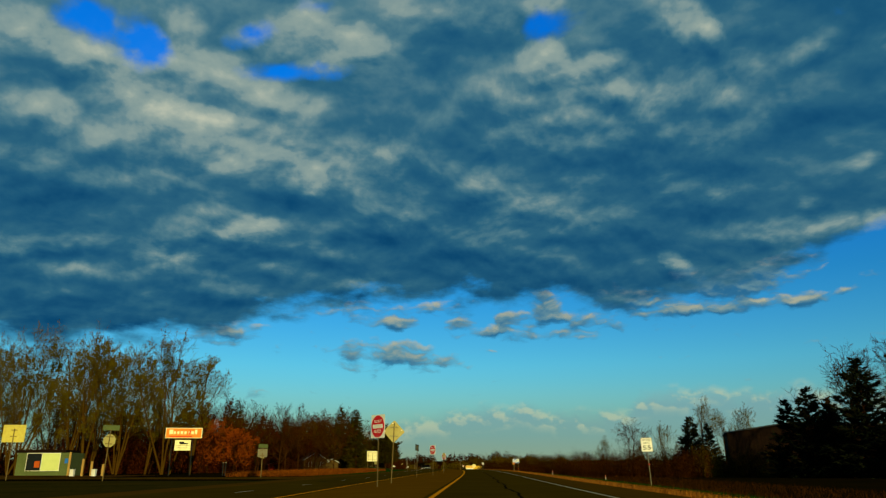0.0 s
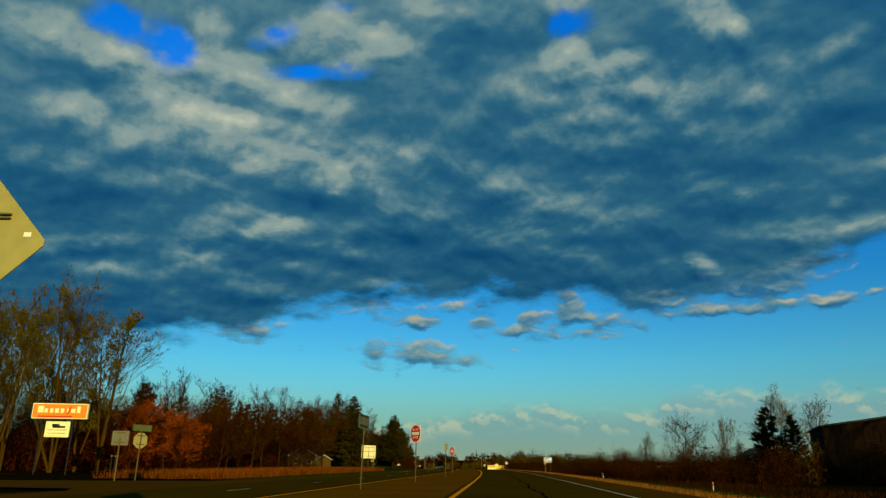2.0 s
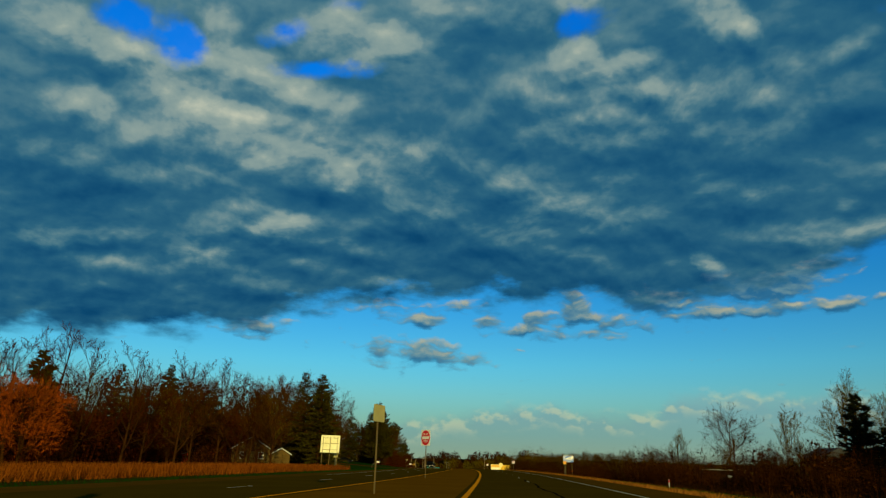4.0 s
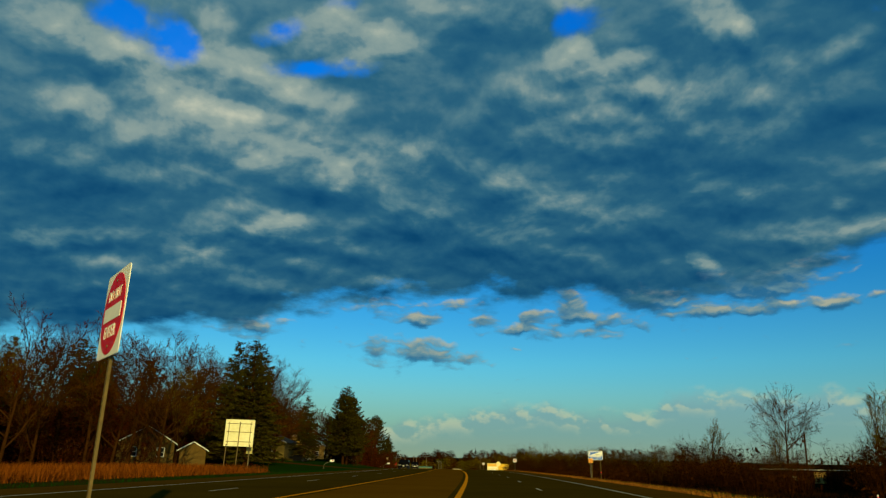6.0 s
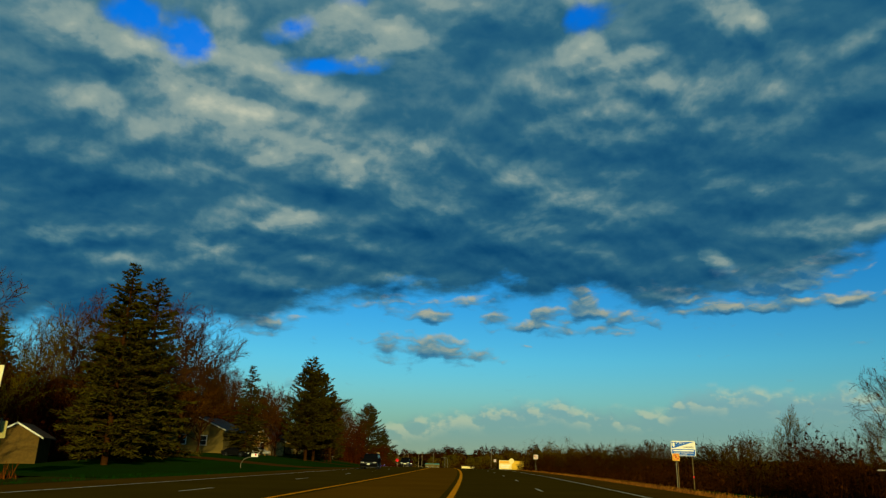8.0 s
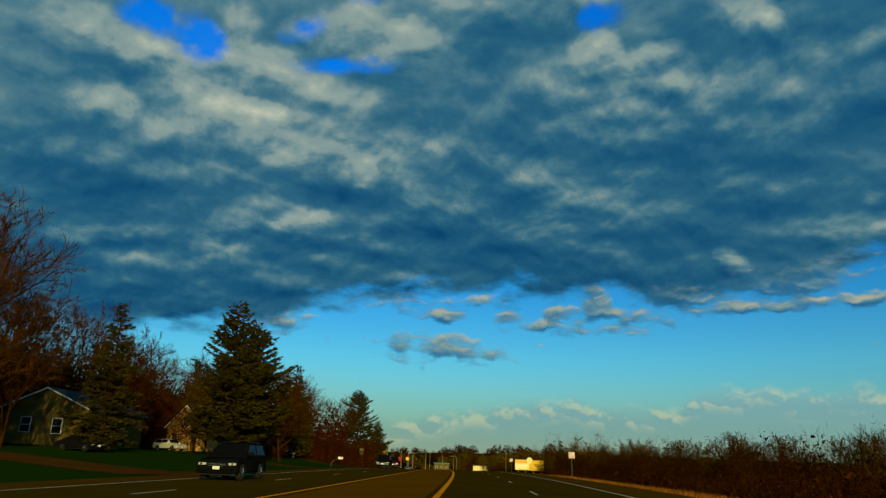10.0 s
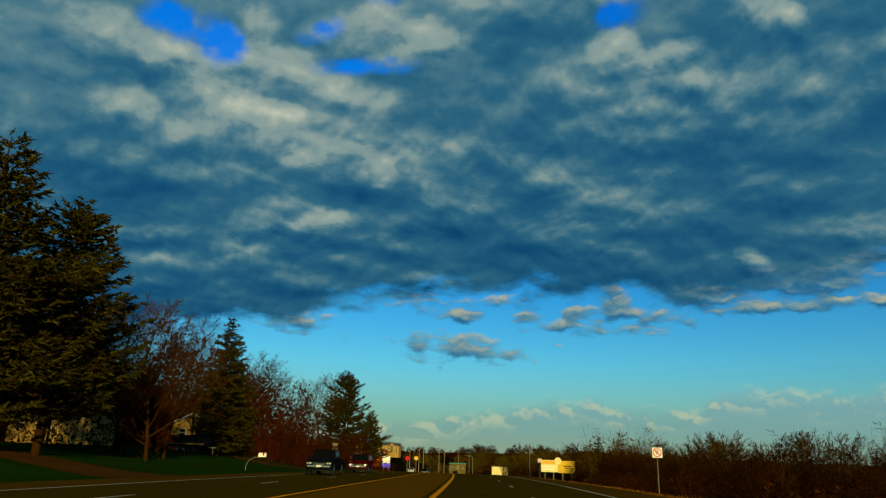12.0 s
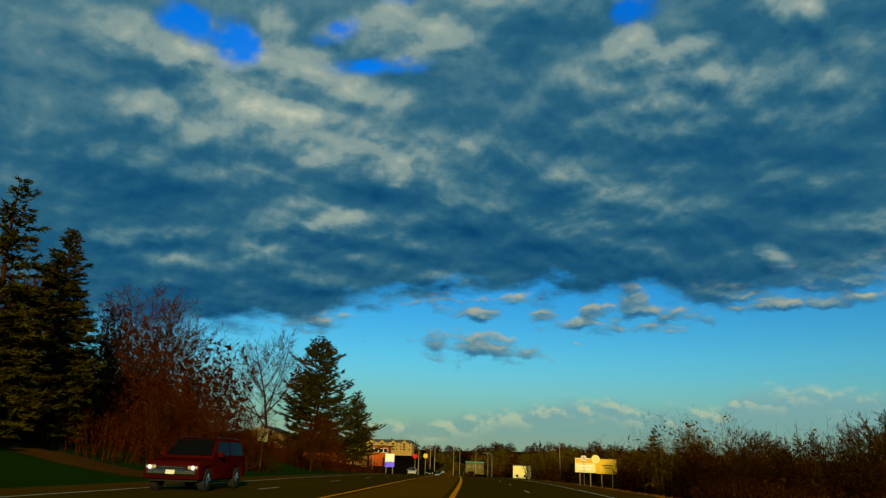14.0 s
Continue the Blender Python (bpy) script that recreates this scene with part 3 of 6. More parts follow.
# ---- mesh helpers ----
class Soup:
    """Points and faces gathered for one mesh."""

    def __init__(self):
        self.v, self.f, self.m, self.n = [], [], [], 0

    def add(self, verts, faces, slot=0):
        self.v.append(np.asarray(verts, float).reshape(-1, 3))
        self.f += [tuple(i + self.n for i in f) for f in faces]
        self.m += [slot] * len(faces)
        self.n += len(self.v[-1])
        return self

    def quads(self, corners, slot=0):
        """corners: n x 4 x 3."""
        corners = np.asarray(corners, float)
        n = len(corners)
        idx = np.arange(n * 4).reshape(n, 4)
        return self.add(corners.reshape(-1, 3), idx.tolist(), slot)

    def tris(self, corners, slot=0):
        corners = np.asarray(corners, float)
        n = len(corners)
        return self.add(corners.reshape(-1, 3), np.arange(n * 3).reshape(n, 3).tolist(), slot)

    def box(self, lo, hi, slot=0, bevel=0.0):
        (a, b, c), (d, e, f) = lo, hi
        k = min(bevel, (d - a) / 3, (e - b) / 3, (f - c) / 3)
        if k <= 0:
            p = [(a, b, c), (d, b, c), (d, e, c), (a, e, c), (a, b, f), (d, b, f), (d, e, f), (a, e, f)]
            q = [(3, 2, 1, 0), (4, 5, 6, 7), (0, 1, 5, 4), (1, 2, 6, 5), (2, 3, 7, 6), (3, 0, 4, 7)]
            return self.add(p, q, slot)
        bm = bmesh.new()
        bmesh.ops.create_cube(bm, size=1.0, matrix=Matrix.Translation(((a + d) / 2, (b + e) / 2, (c + f) / 2)) @ Matrix.Diagonal((d - a, e - b, f - c, 1)))
        bmesh.ops.bevel(bm, geom=bm.edges[:], offset=k, segments=1, affect="EDGES")
        self.add([v.co[:] for v in bm.verts], [[v.index for v in f.verts] for f in bm.faces], slot)
        bm.free()
        return self

    def tube(self, p0, p1, r0, r1=None, n=8, caps=True, slot=0):
        p0, p1 = np.asarray(p0, float), np.asarray(p1, float)
        r1 = r0 if r1 is None else r1
        d = p1 - p0
        d = d / (np.linalg.norm(d) + 1e-9)
        s = np.cross(d, (0, 0, 1) if abs(d[2]) < 0.9 else (1, 0, 0))
        s /= np.linalg.norm(s)
        t = np.cross(d, s)
        a = np.linspace(0, 2 * np.pi, n, endpoint=False)
        ring = np.outer(np.cos(a), s) + np.outer(np.sin(a), t)
        faces = [(k, (k + 1) % n, n + (k + 1) % n, n + k) for k in range(n)]
        if caps:
            faces += [tuple(range(n))[::-1], tuple(range(n, 2 * n))]
        return self.add(np.vstack([p0 + ring * r0, p1 + ring * r1]), faces, slot)

    def disc(self, centre, r, thick, n=24, slot=0, squash=1.0):
        """A round plate facing -y."""
        a = np.linspace(0, 2 * np.pi, n, endpoint=False)
        c = np.asarray(centre, float)
        ring = np.stack([np.cos(a) * r, 0 * a, np.sin(a) * r * squash], 1)
        front, back = c + ring - (0, thick / 2, 0), c + ring + (0, thick / 2, 0)
        faces = [tuple(range(n)), tuple(range(2 * n - 1, n - 1, -1))] + [(k, n + k, n + (k + 1) % n, (k + 1) % n) for k in range(n)]
        return self.add(np.vstack([front, back]), faces, slot)

    def prism(self, outline, y0, y1, slot=0):
        """An outline in x and z, carried from y0 to y1."""
        o = np.asarray(outline, float)
        n = len(o)
        a = np.stack([o[:, 0], 0 * o[:, 0] + y0, o[:, 1]], 1)
        b = np.stack([o[:, 0], 0 * o[:, 0] + y1, o[:, 1]], 1)
        faces = [tuple(range(n)), tuple(range(2 * n - 1, n - 1, -1))] + [(k, n + k, n + (k + 1) % n, (k + 1) % n) for k in range(n)]
        return self.add(np.vstack([a, b]), faces, slot)

    def mesh(self, name, mats, shade=False):
        me = bpy.data.meshes.new(name)
        me.from_pydata(np.vstack(self.v).tolist(), [], self.f)
        for m in mats if isinstance(mats, (list, tuple)) else [mats]:
            me.materials.append(m)
        me.polygons.foreach_set("material_index", np.array(self.m, np.int32))
        if shade:
            me.polygons.foreach_set("use_smooth", np.ones(len(self.f), bool))
        me.update()
        return me


def part(name, soup, mat, parent=None, label="", shade=False):
    """One mesh object under a thing or a part."""
    ob = new(name, soup.mesh(name, mat, shade))
    ob.parent = parent
    return tagged(ob, label)


def thing(name, m, label, category, group=""):
    ob = new(name)
    ob.empty_display_size = 0.3
    ob.matrix_basis = m
    return tagged(ob, label, category, group)


def structure(name, soup, mat, label, category, kind="structure"):
    return tagged(new(name, soup.mesh(name, mat)), label, category, "", kind)


# ---- the ground and the road ----
def strip(y0, y1, lat0, lat1, up, step=4.0, thick=0.0):
    """A ribbon along the road between two distances from the near yellow line (numbers or functions of y)."""
    y = np.arange(y0, y1 + step * 0.5, step)
    a = on_road(y, lat0(y) if callable(lat0) else lat0 + 0 * y, up)
    b = on_road(y, lat1(y) if callable(lat1) else lat1 + 0 * y, up)
    s = Soup()
    n = len(y)
    if thick:
        low = (0, 0, thick)
        s.add(np.vstack([a, b, a - low, b - low]),
              [(k, n + k, n + k + 1, k + 1) for k in range(n - 1)] + [(k, k + 1, 2 * n + k + 1, 2 * n + k) for k in range(n - 1)]
              + [(n + k, 3 * n + k, 3 * n + k + 1, n + k + 1) for k in range(n - 1)])
    else:
        s.add(np.vstack([a, b]), [(k, n + k, n + k + 1, k + 1) for k in range(n - 1)])
    return s


ys = np.concatenate([np.arange(-450, 720, 6.0), np.arange(720, 1500, 20.0), np.arange(1500, 4600, 120.0)])
lats = np.concatenate([-np.geomspace(2600, 70, 26), np.arange(-66, 70, 3.0), np.geomspace(70, 2600, 26)])
gx = road_x(ys)[:, None] + lats[None, :]
gy = ys[:, None] + 0 * lats[None, :]
wobble = 0.05 * np.sin(gx * 0.9 + 1.7 * np.sin(gy * 0.23)) * ((lats < -24) | (lats > 13))
g = Soup().add(np.stack([gx, gy, ground_z(gx, gy) + wobble - 0.06], -1).reshape(-1, 3),
               [(i * len(lats) + j, i * len(lats) + j + 1, (i + 1) * len(lats) + j + 1, (i + 1) * len(lats) + j)
                for i in range(len(ys) - 1) for j in range(len(lats) - 1)])
structure("ground", g, GROUND, "rough spring turf reaching out to the horizon", "ground")

NEAR0, FAR1 = -160, 1700
structure("road_near_lanes", strip(NEAR0, FAR1, -0.35, 2 * LANE + 0.4, 0.0, thick=0.3), ASPHALT, "dark worn asphalt of two lanes", "road")
structure("road_far_lanes", strip(NEAR0, FAR1, lambda y: -median_w(y) - 2 * LANE - 0.3, lambda y: 0.35 - median_w(y), 0.0, thick=0.3), ASPHALT,
                   "dark worn asphalt of two oncoming lanes", "road")
structure("road_median", strip(NEAR0, FAR1, lambda y: 0.35 - median_w(y), -0.35, 0.004, thick=0.3), MEDIAN, "flush paved median of asphalt, golden light put into its brown", "median")
structure("shoulder_right", strip(NEAR0, FAR1, 2 * LANE + 0.4, 2 * LANE + 3.1, -0.01, thick=0.3), SHOULDER, "paved shoulder of weathered asphalt, golden light put into its brown", "shoulder")
structure("shoulder_left", strip(NEAR0, FAR1, lambda y: -median_w(y) - 2 * LANE - 3.0, lambda y: -median_w(y) - 2 * LANE - 0.3, -0.01, thick=0.3), SHOULDER,
          "paved shoulder of the oncoming lanes", "shoulder")
structure("yellow_line_near", strip(NEAR0, FAR1, -0.11, 0.11, 0.009), YELLOW_LINE, "solid yellow line along the median", "road marking")
structure("yellow_line_far", strip(NEAR0, FAR1, lambda y: -median_w(y) - 0.09, lambda y: 0.09 - median_w(y), 0.009), YELLOW_LINE,
          "solid yellow line on the far side of the median", "road marking")
structure("edge_line_right", strip(NEAR0, FAR1, 2 * LANE - 0.07, 2 * LANE + 0.07, 0.005), WHITE_LINE, "solid white edge line", "road marking")
structure("edge_line_left", strip(160, FAR1, lambda y: -median_w(y) - 2 * LANE - 0.07, lambda y: 0.07 - median_w(y) - 2 * LANE, 0.005), WHITE_LINE,
          "solid white edge line of the oncoming lanes", "road marking")


def dashes(name, first, last, lat, label):
    s = Soup()
    for y0 in np.arange(first, last, 15.24):
        y = np.array([y0, y0 + 3.05])
        c = lat(y)
        a, b = on_road(y, c - 0.06, 0.005), on_road(y, c + 0.06, 0.005)
        s.quads([[a[0], b[0], b[1], a[1]]])
    return structure(name, s, WHITE_LINE, label, "road marking")


dashes("lane_line_near", 150.5, 900, lambda y: LANE + 0 * y, "dashed white lane line on asphalt")
dashes("lane_line_far", -40, 900, lambda y: -median_w(y) - LANE, "dashed white lane line of the oncoming lanes")
# a sealed crack between the near lanes
yy = np.arange(-30, 160, 1.5)
wig = LANE + 0.12 * np.sin(yy * 0.4) + 0.06 * np.sin(yy * 1.3)
ca, cb = on_road(yy, wig - 0.07, 0.006), on_road(yy, wig + 0.07, 0.006)
structure("sealed_crack", Soup().quads(np.stack([ca[:-1], cb[:-1], cb[1:], ca[1:]], 1)), TAR, "black sealed crack along the lanes", "road crack")


def apron(name, spots, mat, label, category, up=0.03):
    """A paved or bare sheet over the ground between two edges: rows of x0, y0, x1, y1."""
    s = Soup()
    rows = []
    for (ax, ay, bx, by), (cx, cy, dx, dy) in zip(spots, spots[1:]):
        n = max(2, int(math.hypot(cx - ax, cy - ay) / 3))
        rows += [(ax + (cx - ax) * k / n, ay + (cy - ay) * k / n, bx + (dx - bx) * k / n, by + (dy - by) * k / n) for k in range(n)]
    rows.append(spots[-1])
    m = 4
    v = [(ax + (bx - ax) * j / m, ay + (by - ay) * j / m) for ax, ay, bx, by in rows for j in range(m + 1)]
    v = [(x, y, gz(x, y) + up) for x, y in v]
    f = [(i * (m + 1) + j, i * (m + 1) + j + 1, (i + 1) * (m + 1) + j + 1, (i + 1) * (m + 1) + j) for i in range(len(rows) - 1) for j in range(m)]
    return structure(name, s.add(v, f), mat, label, category)


apron("side_street", [(-21.0, 80, -21.0, 122), (-27.0, 90, -27.5, 110), (-42, 92, -42, 106), (-160, 104, -160, 118)], SHOULDER, "asphalt side street joining from the far side, sunlight put into its brown", "road", 0.07)
apron("shop_forecourt", [(-62, 110, -62, 134), (-110, 112, -110, 136)], DIRT, "bare brown forecourt before the shop", "forecourt", 0.05)
apron("driveway_1", [(-28, 282, -29.5, 292), (-40, 288, -41, 295), (-62, 296, -62, 301)], DIRT, "brown dirt driveway through the lawn", "driveway", 0.06)
apron("driveway_2", [(-30.5, 322, -31.5, 330), (-42, 330, -42, 336), (-64, 340, -64, 345)], DIRT, "brown dirt driveway past the pines", "driveway", 0.06)
apron("driveway_3", [(-35.5, 376, -37, 385), (-48, 381, -48, 386), (-70, 388, -70, 393)], DIRT, "pale dirt driveway over the lawn", "driveway", 0.06)

VERGE = material("worn_verge", (0.055, 0.032, 0.004), (0.016, 0.018, 0.002), 0.95, scale=2.0, scale2=0.12, bump=0.5, spec=0.0)
LAWN_SOIL = material("mown_lawn", (0.010, 0.044, 0.002), (0.014, 0.020, 0.002), 0.95, scale=5.0, scale2=0.10, bump=0.5, spec=0.0)


def verge(name, y0, y1, near, far, mat, label):
    """A sheet of turf beside the oncoming lanes, draped over the ground."""
    y = np.arange(y0, y1 + 1, 4.0)[:, None]
    d = np.linspace(near, far, 9)[None, :]
    x = road_x(y) - median_w(y) - 2 * LANE - 3.0 - d + 0.5 * np.sin(y * 0.31) * (d == far)
    v = np.stack([x, y + 0 * d, ground_z(x, y + 0 * d) + 0.035], -1).reshape(-1, 3)
    n = len(y)
    return structure(name, Soup().add(v, [(i * 9 + j, i * 9 + j + 1, (i + 1) * 9 + j + 1, (i + 1) * 9 + j) for i in range(n - 1) for j in range(8)]), mat, label, "verge")


verge("verge_north", -60, 84, 0.2, 46, VERGE, "worn brown and green verge beside the lanes")
verge("verge_field", 116, 236, 0.2, 9, VERGE, "worn brown and green verge before the reeds")
verge("lawn", 236, 480, 0.2, 30, LAWN_SOIL, "short green lawn sloping up from the far shoulder")

# ---- trees and brush ----
def sweep(rng, start, way, length, steps, twist, rise):
    """Many bending stems at once: their points, n x (steps + 1) x 3."""
    pts, p, d = [start], start, way
    for k in range(steps):
        d = d + rng.normal(size=d.shape) * twist + (0, 0, rise)
        d = d / np.linalg.norm(d, axis=1)[:, None]
        p = p + d * (length / steps)[:, None]
        pts.append(p)
    return np.stack(pts, 1)


def tubes(soup, pts, radii, sides):
    """Tapering tubes along many stems."""
    n, m = pts.shape[:2]
    d = np.gradient(pts, axis=1)
    d /= np.linalg.norm(d, axis=2)[..., None] + 1e-9
    s = np.cross(d, np.where(np.abs(d[..., 2:3]) < 0.9, (0, 0, 1), (1, 0, 0)))
    s /= np.linalg.norm(s, axis=2)[..., None] + 1e-9
    t = np.cross(d, s)
    a = np.arange(sides) * 2 * np.pi / sides
    ring = pts[:, :, None] + radii[..., None, None] * (np.cos(a)[:, None] * s[:, :, None] + np.sin(a)[:, None] * t[:, :, None])
    i = np.arange(n * m * sides).reshape(n, m, sides)
    j = np.roll(i, -1, 2)
    f = np.stack([i[:, :-1], j[:, :-1], j[:, 1:], i[:, 1:]], -1).reshape(-1, 4)
    soup.add(ring.reshape(-1, 3), f.tolist())


def forked(rng, pts, count, lo, hi, open_angle, lift):
    """Places and directions of side stems: count on each parent, between two shares of its length."""
    n, m = pts.shape[:2]
    f = lo + (hi - lo) * (np.arange(count) + rng.uniform(0, 1, (n, count))) / count
    u = f * (m - 1)
    i = np.minimum(u.astype(int), m - 2)
    r = np.arange(n)[:, None]
    q = pts[r, i] + (pts[r, i + 1] - pts[r, i]) * (u - i)[..., None]
    d = pts[r, i + 1] - pts[r, i]
    d /= np.linalg.norm(d, axis=2)[..., None] + 1e-9
    s = np.cross(d, rng.normal(size=d.shape))
    s /= np.linalg.norm(s, axis=2)[..., None] + 1e-9
    g = np.radians(open_angle) * rng.uniform(0.7, 1.3, (n, count, 1))
    e = d * np.cos(g) + s * np.sin(g) + (0, 0, lift)
    e /= np.linalg.norm(e, axis=2)[..., None]
    return q.reshape(-1, 3), e.reshape(-1, 3), f.reshape(-1), np.repeat(np.arange(n), count)


def bare_tree(seed, height, girth=0.36, low=0.2, limbs=14, stems=1, wide_angle=60, rise=0.08, forks=(6, 5), twigs=8, bud=0.0, fine=1.0, twist=0.12, bud_size=1.0):
    """Trunk with limbs that fork twice within a rounded outline, and a crown of fine twigs: two soups."""
    rng = np.random.default_rng(seed)
    wood, crown = Soup(), Soup()
    mid, half, wide = height * (1 + low) / 2, height * (1 - low) / 2, height * girth
    lean = rng.normal(size=(stems, 3)) * (0.03 if stems == 1 else 0.12) * (1, 1, 0) + (0, 0, 1)
    lean /= np.linalg.norm(lean, axis=1)[:, None]
    tall = height * rng.uniform(0.78, 0.95, stems)
    r0 = (height * 0.0105 + 0.03) * (1.0 if stems == 1 else 0.60)
    trunk = sweep(rng, np.zeros((stems, 3)) + (0, 0, -0.3), lean, tall, 9, twist * 0.35, 0.03)
    taper = r0 * (1 - 0.85 * np.linspace(0, 1, 10)) + 0.012
    tubes(wood, trunk, np.repeat(taper[None], stems, 0), 8)
    # limbs run out until they meet the outline
    q, d, f, own = forked(rng, trunk, max(5, limbs // stems), max(0.08, low), 0.93, wide_angle, 0.0)
    d = d + (0, 0, 1) * (0.10 + 0.45 * f[:, None] ** 2)
    d /= np.linalg.norm(d, axis=1)[:, None]
    c, e = (q - (0, 0, mid)) / (wide, wide, half), d / (wide, wide, half)
    aa, bb, cc = (e * e).sum(1), (c * e).sum(1), (c * c).sum(1) - 1
    length = np.clip((-bb + np.sqrt(np.maximum(bb * bb - aa * cc, 0))) / aa, height * 0.09, height * 0.6) * rng.uniform(0.70, 1.05, len(f))
    limb = sweep(rng, q, d, length, 6, twist, rise)
    r1 = np.minimum(taper[np.minimum((f * 9).astype(int), 8)] * 0.50, length * 0.010 + 0.010)
    tubes(wood, limb, r1[:, None] * (1 - 0.8 * np.linspace(0, 1, 7)) + 0.008, 5)
    q, d, f, own = forked(rng, limb, forks[0], 0.15, 0.97, 42, 0.12)
    len2 = length[own] * (0.62 - 0.36 * f) * rng.uniform(0.7, 1.2, len(f))
    bough = sweep(rng, q, d, len2, 4, twist * 1.2, rise)
    tubes(wood, bough, (r1[own] * (1 - 0.75 * f) * 0.5)[:, None] * (1 - 0.75 * np.linspace(0, 1, 5)) + 0.006, 3)
    q, d, f, own = forked(rng, bough, forks[1], 0.1, 1.0, 38, 0.12)
    len3 = np.maximum(len2[own] * (0.62 - 0.3 * f), height * 0.02) * rng.uniform(0.7, 1.3, len(f))
    spray = sweep(rng, q, d, len3, 3, twist * 1.4, rise)
    w = (0.010 + 0.0004 * height) * fine
    side = rng.normal(size=(len(q), 3))
    side /= np.linalg.norm(side, axis=1)[:, None]
    fans = [np.stack([spray[:, k] - side * w, spray[:, k] + side * w, spray[:, k + 1] + side * w * 0.2], 1) for k in range(3)]
    q, d, f, own = forked(rng, spray, twigs, 0.05, 1.0, 36, 0.15)
    long = np.maximum(len3[own] * rng.uniform(0.3, 0.75, len(f)), height * 0.012)[:, None]
    side = np.cross(d, rng.normal(size=d.shape))
    side /= np.linalg.norm(side, axis=1)[:, None] + 1e-9
    w *= 0.75
    fans.append(np.stack([q - side * w, q + side * w, q + d * long], 1))
    if bud:
        pick = rng.random(len(q)) < bud
        for k in range(2):
            m = q[pick] + d[pick] * long[pick] * rng.uniform(0.3, 1.05, (pick.sum(), 1))
            a, b = rng.normal(size=m.shape), rng.normal(size=m.shape)
            size = (0.022 + height * 0.0010) * bud_size
            fans.append(np.stack([m + a * size, m + b * size, m - (a + b) * size * 0.6], 1))
    crown.tris(np.vstack(fans))
    return wood, crown


def conifer(seed, height, radius, droop=0.25, gap=0.0, dense=1.0, bare=0.06, power=0.82, ragged=0.25, tuft=1.0, upturn=0.16):
    """Trunk, and layered boughs of needle tufts: two soups."""
    rng = np.random.default_rng(seed)
    wood, crown = Soup(), Soup()
    trunk = sweep(rng, np.array([(0.0, 0.0, -0.3)]), np.array([(0.0, 0.0, 1.0)]), np.array([height * 0.99 + 0.3]), 8, 0.012, 0.05)
    tubes(wood, trunk, ((height * 0.013 + 0.05) * (1 - 0.93 * np.linspace(0, 1, 9)))[None] + 0.01, 8)
    whorls = int(height / 0.46)
    f = np.repeat(np.arange(whorls) / whorls, 13)
    swell = np.repeat(rng.uniform(1 - ragged, 1 + ragged * 0.5, whorls // 3 + 1), 3)[:whorls].repeat(13)
    keep = rng.random(len(f)) < (0.62 + 0.38 * (1 - f)) * (1 - gap) * min(1.0, 0.62 * dense + 0.12)
    f, swell = f[keep], swell[keep]
    n = len(f)
    a = rng.uniform(0, 6.283, n)
    lobe = 1 + 0.16 * np.sin(a * 3 + f * 17) + 0.12 * np.sin(a * 2 - f * 29)
    reach = (radius * (1 - f) ** power * (0.66 + 0.34 * np.minimum(1, f / 0.14)) * swell * lobe * rng.uniform(0.72, 1.12, n)) + 0.25
    z = height * (bare + (1 - bare) * f) * rng.uniform(0.985, 1.015, n)
    rise = rng.uniform(-0.08, 0.12, n) + 0.50 * f
    out = np.stack([np.cos(a), np.sin(a), 0 * a], 1)
    u = np.linspace(0, 1, 6)
    line = out[:, None] * (reach[:, None] * u)[..., None]
    line[..., 2] += z[:, None] + reach[:, None] * (rise[:, None] * u - droop * u ** 2 + upturn * u ** 4)
    tubes(wood, line, (0.012 + reach[:, None] * 0.010) * (1 - 0.8 * u), 3)
    each = np.maximum(4, (reach * 5.2 * dense / tuft).astype(int))
    own = np.repeat(np.arange(n), each)
    m = len(own)
    v = rng.uniform(0.10, 1.0, m) ** 0.75
    c = out[own] * (reach[own] * v)[:, None]
    c[:, 2] += z[own] + reach[own] * (rise[own] * v - droop * v ** 2 + upturn * v ** 4)
    across = np.stack([-out[own][:, 1], out[own][:, 0], 0 * v], 1)
    spread = reach[own] * 0.20 * (1.15 - v)
    c += across * (rng.normal(size=m) * spread)[:, None]
    c[:, 2] += rng.normal(size=m) * 0.05 - 0.10 * np.abs(rng.normal(size=m)) * spread
    tri = []
    for k in range(4):
        e = out[own] * rng.uniform(0.4, 1.1, (m, 1)) + across * rng.normal(size=(m, 1)) * 0.65
        e[:, 2] += rng.normal(size=m) * 0.30 + (0.22 if k < 3 else -0.28)
        e /= np.linalg.norm(e, axis=1)[:, None]
        s = np.cross(e, rng.normal(size=(m, 3)))
        s /= np.linalg.norm(s, axis=1)[:, None] + 1e-9
        l = (0.30 + 0.010 * height) * tuft * rng.uniform(0.6, 1.3, (m, 1)) * np.minimum(1.0, 0.45 + 0.35 * reach[own])[:, None]
        w = l * 0.17
        tri.append(np.stack([c - s * w - e * l * 0.25, c + s * w - e * l * 0.25, c + e * l], 1))
    crown.tris(np.vstack(tri))
    return wood, crown


def plant(name, kit, x, y, scale, turn, mats, label, category, group, wide=1.0):
    wood, crown = kit
    t = thing(name, pose(x, y, gz(x, y) - 0.05, 0, 0, turn) @ Matrix.Diagonal((scale * wide, scale * wide, scale, 1)), label, category, group)
    for n, data in (("trunk", wood), ("crown", crown)):
        o = new(n, data)
        o.data = data
        o.parent = t
    return t


def kit(soups, bark, leaf, shade=True):
    return soups[0].mesh("trunk", bark, shade), soups[1].mesh("crown", leaf)


